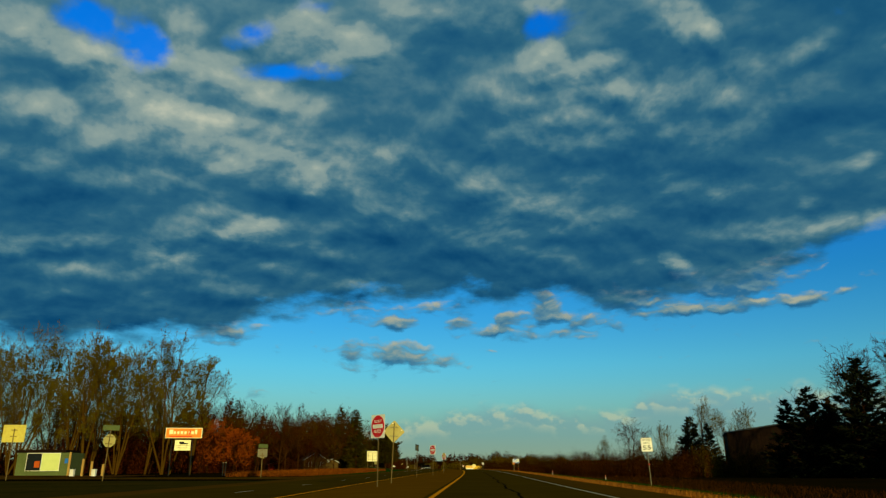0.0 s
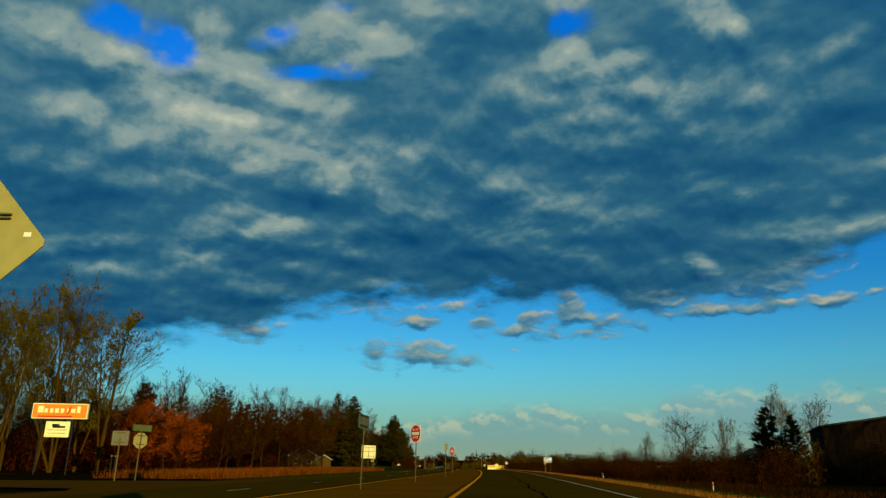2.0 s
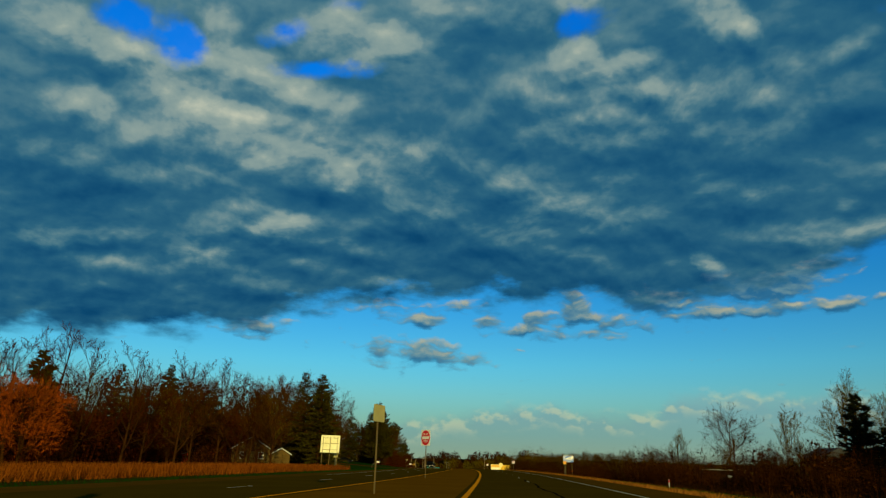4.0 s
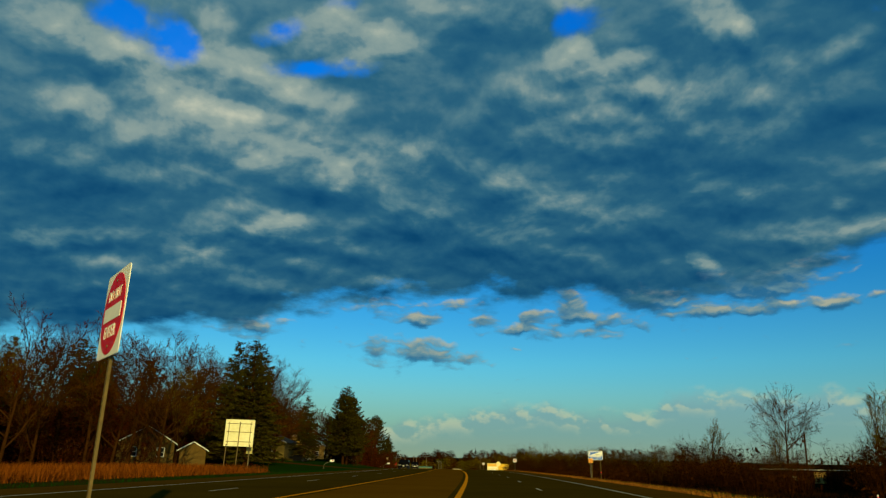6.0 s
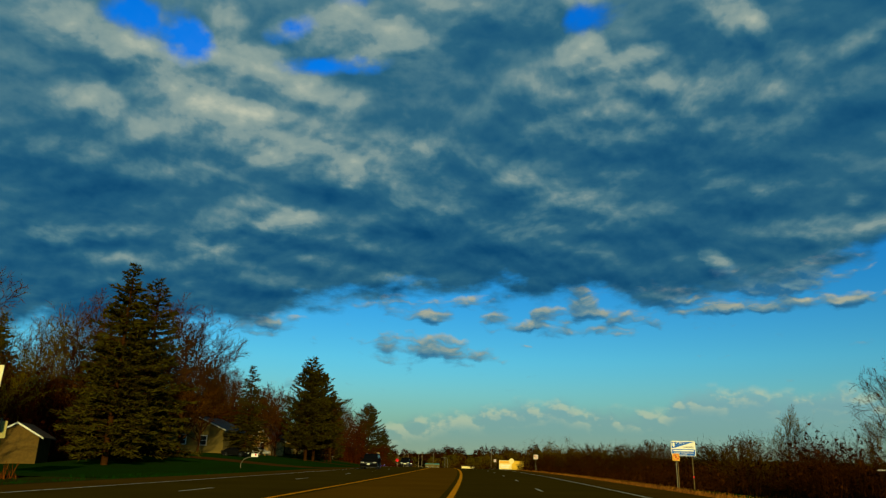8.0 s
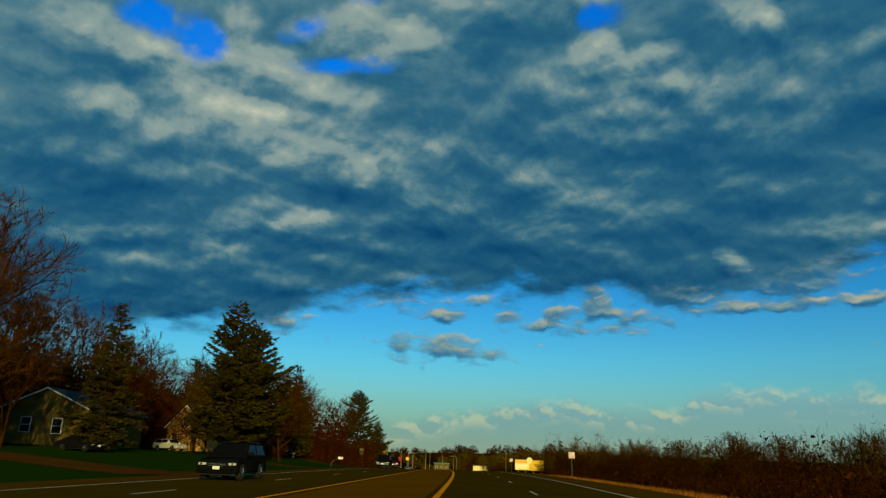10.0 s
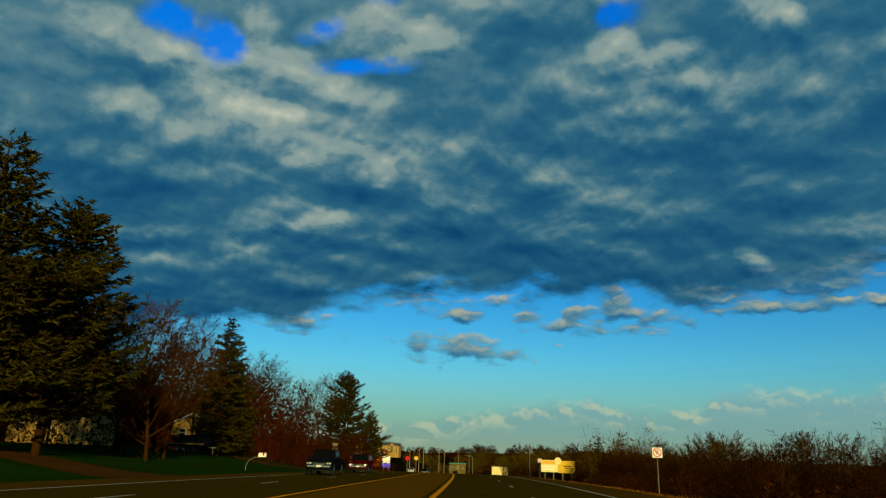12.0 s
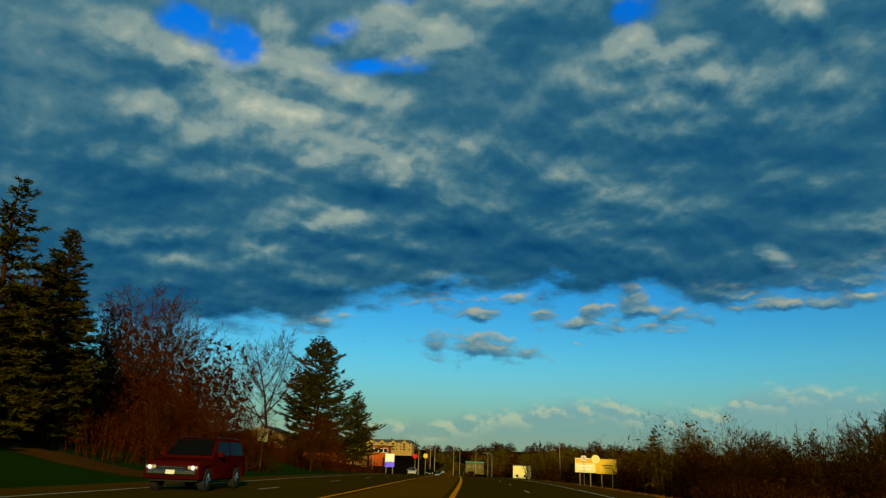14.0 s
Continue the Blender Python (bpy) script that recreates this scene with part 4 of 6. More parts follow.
POPLAR = [kit(bare_tree(s, 20, 0.23, 0.26, 24, 3, 48, 0.09, (8, 5), 7, 0.50, 1.0, 0.11, 1.35), PALE_BARK, BUD) for s in (1, 2, 3, 4)]
OAK = [kit(bare_tree(s, 16, 0.48, 0.12, 22, 1, 64, 0.06, (8, 5), 9, 0.02, 1.5, 0.15), BARK, TWIG) for s in (11, 12, 13)]
OPEN_OAK = [kit(bare_tree(s, 16, 0.46, 0.24, 18, 1, 60, 0.07, (8, 5), 9, 0.04, 1.2, 0.18), BARK, TWIG) for s in (14, 16)]
ASH = [kit(bare_tree(s, 15, 0.36, 0.12, 15, 3, 46, 0.10, (6, 5), 8, 0.10, 1.6, 0.12), BARK, BUD) for s in (21, 22)]
THIN = [kit(bare_tree(s, 15, 0.42, 0.10, 13, 1, 56, 0.09, (5, 4), 9, 0.0, 1.7, 0.14), BARK, RED_TWIG) for s in (81, 82, 83)]
WILLOW = [kit(bare_tree(s, 12, 0.50, 0.06, 22, 2, 62, 0.05, (8, 5), 12, 0.10, 1.2, 0.16), BARK, ORANGE_TWIG) for s in (31,)]
REDBUSH = [kit(bare_tree(s, 9, 0.64, 0.02, 20, 4, 66, 0.03, (6, 4), 10, 0.0, 1.8, 0.16), BARK, RED_TWIG) for s in (41, 42)]
BUSH = [kit(bare_tree(s, 6, 0.60, 0.02, 14, 4, 58, 0.06, (5, 3), 9, 0.0, 1.5, 0.16), BARK, BRUSH) for s in (43, 44)]
BUD_BUSH = [kit(bare_tree(s, 6, 0.50, 0.02, 14, 4, 48, 0.09, (5, 3), 9, 0.0, 1.5, 0.16), BARK, BRUSH_TOP) for s in (45, 46)]
SPRUCE = [kit(conifer(s, 18, 4.9, 0.30, 0.03, 1.0), BARK, NEEDLES) for s in (51, 52, 53)]
PINE = [kit(conifer(s, 18, 6.3, 0.12, 0.06, 1.15, 0.14, 0.70, 0.34, 1.0, 0.22), BARK, NEEDLES) for s in (61, 62)]
BACK_SPRUCE = [kit(conifer(s, 16, 4.6, 0.30, 0.0, 0.6, tuft=2.3), BARK, NEEDLES) for s in (54, 55)]
SHADED_FIR = [kit(conifer(s, 16, 5.2, 0.20, 0.0, 0.75, 0.0, 0.88, 0.08, tuft=2.2, upturn=0.25), BARK, SHADED_NEEDLES) for s in (71, 72)]


def brush(name, spots, mat, label, category="brush", fine=0.010, thick=1.0, core=1.0, clump=1.0):
    """Thickets of bare stems, each a dome of fine twigs: spots are x, y, height, breadth."""
    rng = np.random.default_rng(len(spots))
    tri = []
    for x, y, h, w in spots:
        z = gz(x, y) - 0.2
        n = int((24 + 4 * h) * thick)
        r, a = w * 0.5 * np.sqrt(rng.uniform(0, 1, n)), rng.uniform(0, 6.283, n)
        p = np.stack([x + 0.6 * r * np.cos(a), y + 0.6 * r * np.sin(a), np.full(n, z)], 1)
        d = np.stack([np.cos(a) * r / h * 0.6 + rng.normal(size=n) * 0.07, np.sin(a) * r / h * 0.6 + rng.normal(size=n) * 0.07, np.ones(n)], 1)
        L = (h * (1.0 - 0.42 * (2 * r / w) ** 2) * rng.uniform(0.72, 1.0, n))[:, None]
        s = np.stack([rng.normal(size=n), rng.normal(size=n), np.zeros(n)], 1)
        s /= np.linalg.norm(s, axis=1)[:, None]
        q = p + d * L
        k = fine + 0.0012 * h
        tri.append(np.stack([p - s * k * 1.5, p + s * k * 1.5, q], 1))
        for j in range(10):
            u = (rng.uniform(0.02, 1.0, n) ** 0.5)[:, None]
            c = p + (q - p) * u
            e = d * 0.5 + rng.normal(size=(n, 3)) * 0.55
            l2 = (0.15 + h * rng.uniform(0.035, 0.11, n))[:, None]
            s = rng.normal(size=(n, 3))
            s /= np.linalg.norm(s, axis=1)[:, None]
            tri.append(np.stack([c - s * k, c + s * k, c + e * l2], 1))
        # the tangle inside
        n = int(core * (16 + 8 * h))
        r, a, f = np.sqrt(rng.uniform(0, 1, n)), rng.uniform(0, 6.283, n), rng.uniform(0.0, 1, n)
        rad = w * 0.5 * r
        c = np.stack([x + rad * np.cos(a), y + rad * np.sin(a), z + f * h * (0.86 - 0.42 * r ** 2)], 1)
        size = (0.06 + 0.012 * h) * clump
        v = rng.normal(size=(3, n, 3)) * size
        tri.append(np.stack([c + v[0] * 0.5, c + v[1] * 0.9, c + v[2] * 0.9], 1))
    return tagged(new(name, Soup().tris(np.vstack(tri)).mesh(name, mat)), label, category, "", "stuff")

# ---- signs ----
def letters(text, size, depth, mat, parent, where, label="", width=None, name="lettering"):
    """Raised lettering that faces -y, centred at where."""
    c = bpy.data.curves.new(name, "FONT")
    c.body, c.size, c.extrude, c.align_x, c.align_y = text, size, depth / 2, "CENTER", "CENTER"
    c.resolution_u = 2
    tmp = new(name, c)
    me = bpy.data.meshes.new_from_object(tmp)
    bpy.data.objects.remove(tmp)
    if width:
        xs = [v.co.x for v in me.vertices]
        k = width / (max(xs) - min(xs))
        me.transform(Matrix.Diagonal((k, 1, 1, 1)))
    me.transform(pose(0, 0, 0, 90))
    me.materials.append(mat)
    ob = new(name, me)
    ob.parent = parent
    ob.location = where
    return tagged(ob, label)


def rounded(w, h, r=0.06, n=4):
    pts = []
    for cx, cz, a0 in ((w / 2 - r, h / 2 - r, 0), (r - w / 2, h / 2 - r, 90), (r - w / 2, r - h / 2, 180), (w / 2 - r, r - h / 2, 270)):
        pts += [(cx + r * math.cos(radians(a0 + 90 * k / n)), cz + r * math.sin(radians(a0 + 90 * k / n))) for k in range(n + 1)]
    return pts


def plate(w, h, z, y0=-0.03, thick=0.012, r=0.05):
    return Soup().prism([(x, z + q) for x, q in rounded(w, h, r)], y0 - thick, y0)


def channel_post(top, base=0.0, w=0.075, d=0.04):
    """A hat-section steel post with its row of holes suggested by notches."""
    s = Soup()
    s.box((-w / 2, 0.0, base - 0.3), (-w / 2 + 0.012, d, top), bevel=0.002)
    s.box((w / 2 - 0.012, 0.0, base - 0.3), (w / 2, d, top), bevel=0.002)
    s.box((-w / 2 + 0.012, -0.002, base - 0.3), (w / 2 - 0.012, 0.010, top), bevel=0.002)
    for k in range(int((top - base) / 0.1)):
        s.box((-0.012, -0.006, base + 0.05 + k * 0.1), (0.012, -0.0025, base + 0.09 + k * 0.1))
    return s


def do_not_enter(x, y, z, size, centre, turn):
    t = thing("do_not_enter_sign", pose(x, y, z, 0, 0, turn), "white do-not-enter sign with a red disc on a post", "road sign", "do-not-enter signs in the median")
    part("post", channel_post(centre + size * 0.45), POST, t, "brown weathered steel post")
    p = part("plate", plate(size, size, centre, r=0.07), WHITE, t)
    d = part("disc", Soup().disc((0, -0.047, centre), size * 0.47, 0.008, 40), RED, p, "red disc")
    part("bar", Soup().box((-size * 0.37, -0.059, centre - size * 0.085), (size * 0.37, -0.052, centre + size * 0.085)), WHITE, p, "white bar")
    letters("DO", size * 0.18, 0.006, WHITE, p, (-size * 0.17, -0.055, centre + size * 0.21), width=size * 0.20)
    letters("NOT", size * 0.18, 0.006, WHITE, p, (size * 0.14, -0.055, centre + size * 0.21), width=size * 0.28)
    letters("ENTER", size * 0.20, 0.006, WHITE, p, (0, -0.055, centre - size * 0.22), width=size * 0.50)
    for dz in (-0.38, 0.38):
        part("bolt", Soup().disc((0, -0.052, centre + dz * size), 0.02, 0.02, 8), STEEL, p)
    return t


do_not_enter(-7.10, 45.6, road_z(46), 1.46, 3.70, -45)
do_not_enter(-7.95, 101.2, road_z(101), 1.26, 3.40, -47)
do_not_enter(-9.80, 155.6, road_z(155), 1.24, 3.12, -47)

# the back of a diamond sign
t = thing("diamond_sign", pose(-7.68, 56.5, road_z(56), 0, 2.0, 2), "bare metal back of a diamond warning sign on a steel post", "road sign")
part("post", channel_post(4.55), POST, t)
r = 0.86
part("plate", Soup().prism([(0, 3.88 + r), (-r * 0.06, 3.88 + r * 0.97), (-r * 0.97, 3.88 + 0.04), (-r * 0.97, 3.88 - 0.04), (-r * 0.04, 3.88 - r * 0.97), (r * 0.04, 3.88 - r * 0.97),
                            (r * 0.97, 3.88 - 0.04), (r * 0.97, 3.88 + 0.04), (r * 0.06, 3.88 + r * 0.97)], 0.045, 0.06), ALUMINIUM, t, "aluminium back with the sun's gold put into its colour")
for z in (3.50, 4.18):
    for k in (0, 1):
        part("brace", Soup().box((-0.34, -0.01, z + k * 0.05), (0.34, 0.04, z + 0.022 + k * 0.05), bevel=0.004), STEEL, t)
for x, z in ((-0.12, 4.52), (-0.70, 3.90), (0.60, 3.98)):
    part("sticker", Soup().box((x - 0.05, 0.038, z - 0.03), (x + 0.05, 0.044, z + 0.03)), WHITE, t, "small pale sticker")

# the back of a small sign with two braces in the median
t = thing("median_sign", pose(-8.6, 85.4, road_z(85), 0, 3, 78), "grey metal back of a rectangular median sign", "road sign")
part("post", channel_post(3.70), POST, t)
part("plate", Soup().prism([(x, 3.33 + q) for x, q in rounded(1.36, 0.70, 0.06)], 0.045, 0.06), material("weathered_grey_sheet", (0.10, 0.12, 0.10), (0.06, 0.075, 0.065), 0.6, 0.2, scale=4), t, "dull grey aluminium back")
for z in (3.08, 3.60):
    for k in (0, 1):
        part("brace", Soup().box((-0.52, -0.012, z + k * 0.06), (0.52, 0.04, z + 0.028 + k * 0.06), bevel=0.004), BLACK, t)

# a narrow hazard marker seen edge on
t = thing("marker_post", pose(-8.0, 125.7, road_z(125), 0, 0, 75), "narrow sign seen edge-on on a steel post", "road sign")
part("post", channel_post(3.3), POST, t)
part("plate", plate(1.0, 0.66, 3.05), ALUMINIUM, t)

# speed limit sign
t = thing("speed_limit_sign", pose(17.5, 80.8, -0.72, 0, -2.0, -8), "white speed limit sign on a thin steel post", "road sign")
part("post", channel_post(4.7), STEEL, t)
p = part("plate", plate(1.20, 1.48, 4.22, r=0.08), WHITE, t)
fr = Soup()
for a, b in (((-0.57, -0.050, 3.51), (-0.55, -0.0425, 4.93)), ((0.55, -0.050, 3.51), (0.57, -0.0425, 4.93)), ((-0.55, -0.050, 3.51), (0.55, -0.0425, 3.53)), ((-0.55, -0.050, 4.91), (0.55, -0.0425, 4.93))):
    fr.box(a, b)
part("border", fr, BLACK, p, "thin black border")
letters("SPEED", 0.30, 0.006, BLACK, p, (0, -0.047, 4.72), width=0.92)
letters("LIMIT", 0.30, 0.006, BLACK, p, (0, -0.047, 4.40), width=0.72)
letters("55", 0.66, 0.006, BLACK, p, (0, -0.047, 3.90), width=0.86)
part("reflector", Soup().disc((0, -0.02, 2.15), 0.07, 0.03, 14), RED, t, "round red reflector")


def no_parking(x, y, z, size, centre, face, label, turn=0.0, post=True):
    t = thing("no_parking_sign", pose(x, y, z, 0, 0, turn), label, "road sign", "no-parking signs")
    if post:
        part("post", channel_post(centre + size * 0.45), STEEL, t)
    p = part("plate", plate(size, size, centre, r=0.06), face, t)
    a = np.linspace(0, 2 * np.pi, 32, endpoint=False)
    ring = Soup()
    for r0, r1 in ((size * 0.36, size * 0.44),):
        o = np.stack([np.cos(a) * r1, 0 * a - 0.047, centre + np.sin(a) * r1], 1)
        i = np.stack([np.cos(a) * r0, 0 * a - 0.047, centre + np.sin(a) * r0], 1)
        ring.add(np.vstack([o, i]), [(k, 32 + k, 32 + (k + 1) % 32, (k + 1) % 32) for k in range(32)])
    letters("P", size * 0.62, 0.004, BLACK, p, (0.0, -0.046, centre))
    part("ring", ring, RED, p, "red ring")
    w = size * 0.035
    k = size * 0.28
    part("slash", Soup().quads([[(-k - w, -0.051, centre + k - w), (k - w, -0.051, centre - k - w), (k + w, -0.051, centre - k + w), (-k + w, -0.051, centre + k + w)]]), RED, p, "red slash")
    return t


no_parking(-3.5, 368.3, gz(-3.5, 368.3), 0.98, 2.92 - gz(-3.5, 368.3), WHITE, "white no-parking sign with a red ring on a steel post", -6)
no_parking(-17.8, 487.2, gz(-17.8, 487.2), 0.95, 2.0 - gz(-17.8, 487.2), WHITE, "white no-parking sign standing before a billboard", -8)
# This one has an amber face; the two above are white.
no_parking(8.9, 270.7, gz(8.9, 270.7), 0.70, 2.5 - gz(8.9, 270.7), AMBER, "amber square parking sign beside the blue sign", -4)

# the adoption sign
zb = gz(9.75, 271)
t = thing("adopt_a_highway_sign", pose(9.75, 271.0, zb, 0, 0, -4), "blue and white adopt-a-highway sign on two posts", "road sign")
for x in (-0.62, 0.82):
    q = channel_post(3.9 - zb)
    q.v = [v + (x, 0, 0) for v in q.v]
    part("post", q, POST, t)
c = 3.36 - zb
p = part("plate", plate(2.36, 1.46, c, r=0.12), WHITE, t)
part("lower_field", Soup().prism([(x, c - 0.38 + q) for x, q in rounded(2.24, 0.62, 0.08)], -0.05, -0.043), BLUE_SHEET, p, "bright blue lower field")
part("upper_field", Soup().prism([(-1.12, c + 0.02), (-1.12, c + 0.62), (1.06, c + 0.66), (-0.9, c + 0.02)], -0.05, -0.043), BLUE_SHEET, p, "bright blue wedge")
part("emblem", Soup().disc((-0.93, -0.053, c + 0.34), 0.12, 0.005, 18, squash=1.9), WHITE, p, "pale emblem")
letters("ADOPT", 0.24, 0.004, WHITE, p, (-0.37, -0.053, c + 0.50), width=0.66)
letters("A", 0.24, 0.004, WHITE, p, (0.08, -0.053, c + 0.50), width=0.14)
letters("HIGHWAY", 0.24, 0.004, BLACK, p, (0.50, -0.048, c + 0.12), width=1.05)
part("name_bar", Soup().box((-0.98, -0.057, c - 0.28), (0.98, -0.051, c - 0.15)), WHITE, p, "pale bar of small writing")
letters("FAMILY", 0.20, 0.004, WHITE, p, (-0.55, -0.053, c - 0.45), width=0.70)
letters("&", 0.20, 0.004, WHITE, p, (-0.08, -0.053, c - 0.45), width=0.13)
letters("FRIENDS", 0.20, 0.004, WHITE, p, (0.50, -0.053, c - 0.45), width=0.85)
part("small_bar", Soup().box((-0.36, -0.057, c - 0.64), (0.36, -0.051, c - 0.60)), WHITE, p)
part("reflector", Soup().disc((0.82, -0.03, 1.2), 0.08, 0.03, 14), RED, t, "round red reflector")

# the back of a big guide panel
t = thing("guide_panel", pose(-37.85, 232.0, gz(-37.85, 232), 0, 1.0, 6), "large sunlit back of a guide sign on three posts", "road sign")
zb = gz(-37.85, 232)
for x in (-1.45, 0.0, 1.45):
    part("post", Soup().box((x - 0.05, 0.0, -0.4), (x + 0.05, 0.10, 3.2 if x else 5.9), bevel=0.01), POST, t)
for x0, x1 in ((-1.80, -0.62), (-0.615, 0.595), (0.60, 1.80)):
    part("panel", Soup().prism([((x0 + x1) / 2 + x, 4.68 - zb + q) for x, q in rounded(x1 - x0, 3.2, 0.05)], 0.10, 0.12), PANEL_BACK, t, "aluminium panel in a pale sunlit colour")
for z in (3.6, 4.75, 5.75):
    part("rail", Soup().box((-1.55, 0.05, z - zb), (1.55, 0.10, z - zb + 0.07), bevel=0.01), POST, t, "thin horizontal rail")
for x in (-1.35, 1.35):
    part("stringer", Soup().box((x - 0.035, 0.055, 3.2 - zb), (x + 0.035, 0.10, 6.0 - zb), bevel=0.01), POST, t)
t = thing("small_sign", pose(-37.2, 234.5, gz(-37.2, 234.5), 0, 0, 8), "greenish metal back of a small sign", "road sign")
part("post", channel_post(3.3), STEEL, t)
part("plate", Soup().prism([(x, 2.65 + q) for x, q in rounded(0.75, 1.0, 0.05)], 0.045, 0.06), ALUMINIUM, t)


def back_sign(name, x, y, outline, centre, mat, label, turn=0.0, blade=False, top=None, lean=0.0):
    z = gz(x, y)
    t = thing(name, pose(x, y, z, 0, lean, turn), label, "road sign")
    part("post", channel_post((top or centre) - z, w=0.12), POST, t)
    part("plate", Soup().prism([(a, centre - z + b) for a, b in outline], 0.045, 0.06), mat, t)
    for dz in (-0.25, 0.25):
        part("brace", Soup().box((-0.42, -0.01, centre - z + dz * 1.6), (0.42, 0.04, centre - z + dz * 1.6 + 0.09), bevel=0.004), POST, t)
    if blade:
        part("street_blade", Soup().box((-1.0, 0.01, top - z - 0.1), (1.0, 0.03, top - z + 0.5), bevel=0.005), GREEN_WALL, t, "green street name blade")
    return t


octo = [(0.78 * math.cos(radians(22.5 + 45 * k)), 0.78 * math.sin(radians(22.5 + 45 * k))) for k in range(8)]
back_sign("stop_sign", -44.9, 82.0, octo, 4.32, ALUMINIUM, "dull metal back of a stop sign under street name blades", 4, True, 5.6, 2)
back_sign("warning_sign", -64.2, 93.0, rounded(3.0, 2.3, 0.1), 5.75, SUNLIT_YELLOW, "sunlit yellowish back of a rectangular road sign", 6, False, 6.4)
back_sign("stop_sign", -36.9, 115.5, octo, 3.42, ALUMINIUM, "metal back of a stop sign seen aslant with a street blade", 60, True, 4.4, 1)
back_sign("route_sign", -34.3, 107.3, rounded(1.45, 1.2, 0.06), 3.35, STEEL, "greenish-grey back of a rectangular sign on a thin post", 5)

# ---- the restaurant sign ----
t = thing("restaurant_sign", pose(-59.3, 136.0, gz(-59.3, 136), 0, 0, 14), "bright orange restaurant sign over a letter board on poles", "pole sign")
zb = gz(-59.3, 136)
for x in (-2.1, 1.7):
    part("pole", Soup().tube((x, 0.1, -0.4), (x, 0.1, 7.2 - zb), 0.10, n=10), BLACK, t)
p = part("cabinet", Soup().box((-3.40, -0.25, 6.75 - zb), (3.40, 0.3, 8.70 - zb), bevel=0.06), CREAM, t, "cream frame")
part("face", Soup().box((-3.27, -0.285, 6.87 - zb), (3.27, -0.252, 8.58 - zb)), ORANGE, p, "orange face")
rng = random.Random(5)
for k, w in enumerate((0.85, 0.5, 0.45, 0.55, 0.5, 0.2, 0.6, 0.5)):
    x = -2.35 + k * 0.66
    h = 0.85 if k in (0, 7) else 0.55
    part("stroke", Soup().box((x - w * 0.42, -0.32, 7.5 - zb), (x + w * 0.42, -0.288, 7.5 + h - zb), bevel=0.02), CREAM, p)
part("flourish", Soup().prism([(0.85, 7.2 - zb), (1.1, 7.5 - zb), (1.35, 8.4 - zb), (1.15, 8.2 - zb), (1.0, 7.7 - zb)], -0.33, -0.30), RED, p, "red chilli-like flourish")
part("small_bar", Soup().box((-2.6, -0.32, 6.98 - zb), (1.6, -0.288, 7.12 - zb)), RED, p)
b = part("letter_board", Soup().box((-1.5, -0.2, 4.45 - zb), (1.45, 0.15, 6.42 - zb), bevel=0.04), CREAM, t, "pale changeable letter board")
for z, x0, x1 in ((6.0, -0.7, 0.2), (5.75, -0.6, 0.9), (5.35, -1.2, 1.2), (4.95, -1.1, 1.0)):
    part("row", Soup().box((x0, -0.225, z - zb - (0.14 if z > 5.5 else 0.03)), (x1, -0.202, z - zb + (0.1 if z > 5.5 else 0.03))), BLACK, b)


# ---- billboard ----
zb = gz(-12.6, 585)
t = thing("billboard", pose(-12.7, 585, zb, 0, 0, -3), "wide yellow roadside billboard in two faces with a round cut-out", "billboard")
for x in (-5.2, -1.8, 1.8, 5.2):
    part("post", Soup().box((x - 0.15, 0.2, -0.6), (x + 0.15, 0.5, 0.5 - zb), bevel=0.02), WOOD_POLE, t)
p = part("white_face", Soup().box((-6.7, -0.15, -2.1 - zb), (-0.05, 0.15, 2.45 - zb), bevel=0.03), BOARD, t, "pale cream poster face")
part("bar", Soup().box((-6.1, -0.18, -0.3 - zb), (-1.0, -0.153, 0.25 - zb)), WHITE, p)
part("bar", Soup().box((-5.6, -0.18, -1.2 - zb), (-1.4, -0.153, -0.7 - zb)), WHITE, p)
part("blush", Soup().box((-6.5, -0.17, 0.9 - zb), (-0.3, -0.153, 2.2 - zb)), AMBER, p)
p = part("yellow_face", Soup().box((0.0, -0.15, -2.3 - zb), (6.6, 0.15, 2.3 - zb), bevel=0.03), YELLOW, t, "sunlit yellow poster face")
part("bar", Soup().box((2.0, -0.18, 0.1 - zb), (5.6, -0.153, 0.5 - zb)), TAN, p)
part("bar", Soup().box((2.6, -0.18, -0.6 - zb), (5.0, -0.153, -0.3 - zb)), TAN, p)
part("cut_out", Soup().disc((0.0, -0.25, 2.2 - zb), 1.35, 0.12, 28), BOARD, t, "round pale disc standing over the faces")


# ---- buildings ----
def window(parent, x, z, w, h, y, mat=WHITE_TRIM):
    f = Soup()
    for a, b in (((x - w / 2 - 0.09, y - 0.05, z - 0.09), (x - w / 2, y + 0.02, z + h + 0.09)), ((x + w / 2, y - 0.05, z - 0.09), (x + w / 2 + 0.09, y + 0.02, z + h + 0.09)),
                 ((x - w / 2, y - 0.05, z + h), (x + w / 2, y + 0.02, z + h + 0.09)), ((x - w / 2, y - 0.06, z - 0.09), (x + w / 2, y + 0.02, z)),
                 ((x - w / 2, y - 0.03, z + h * 0.5 - 0.025), (x + w / 2, y + 0.01, z + h * 0.5 + 0.025))):
        f.box(a, b)
    win = part("window", f, mat, parent)
    part("pane", Soup().box((x - w / 2, y - 0.012, z), (x + w / 2, y - 0.004, z + h)), PANE, win)
    return win


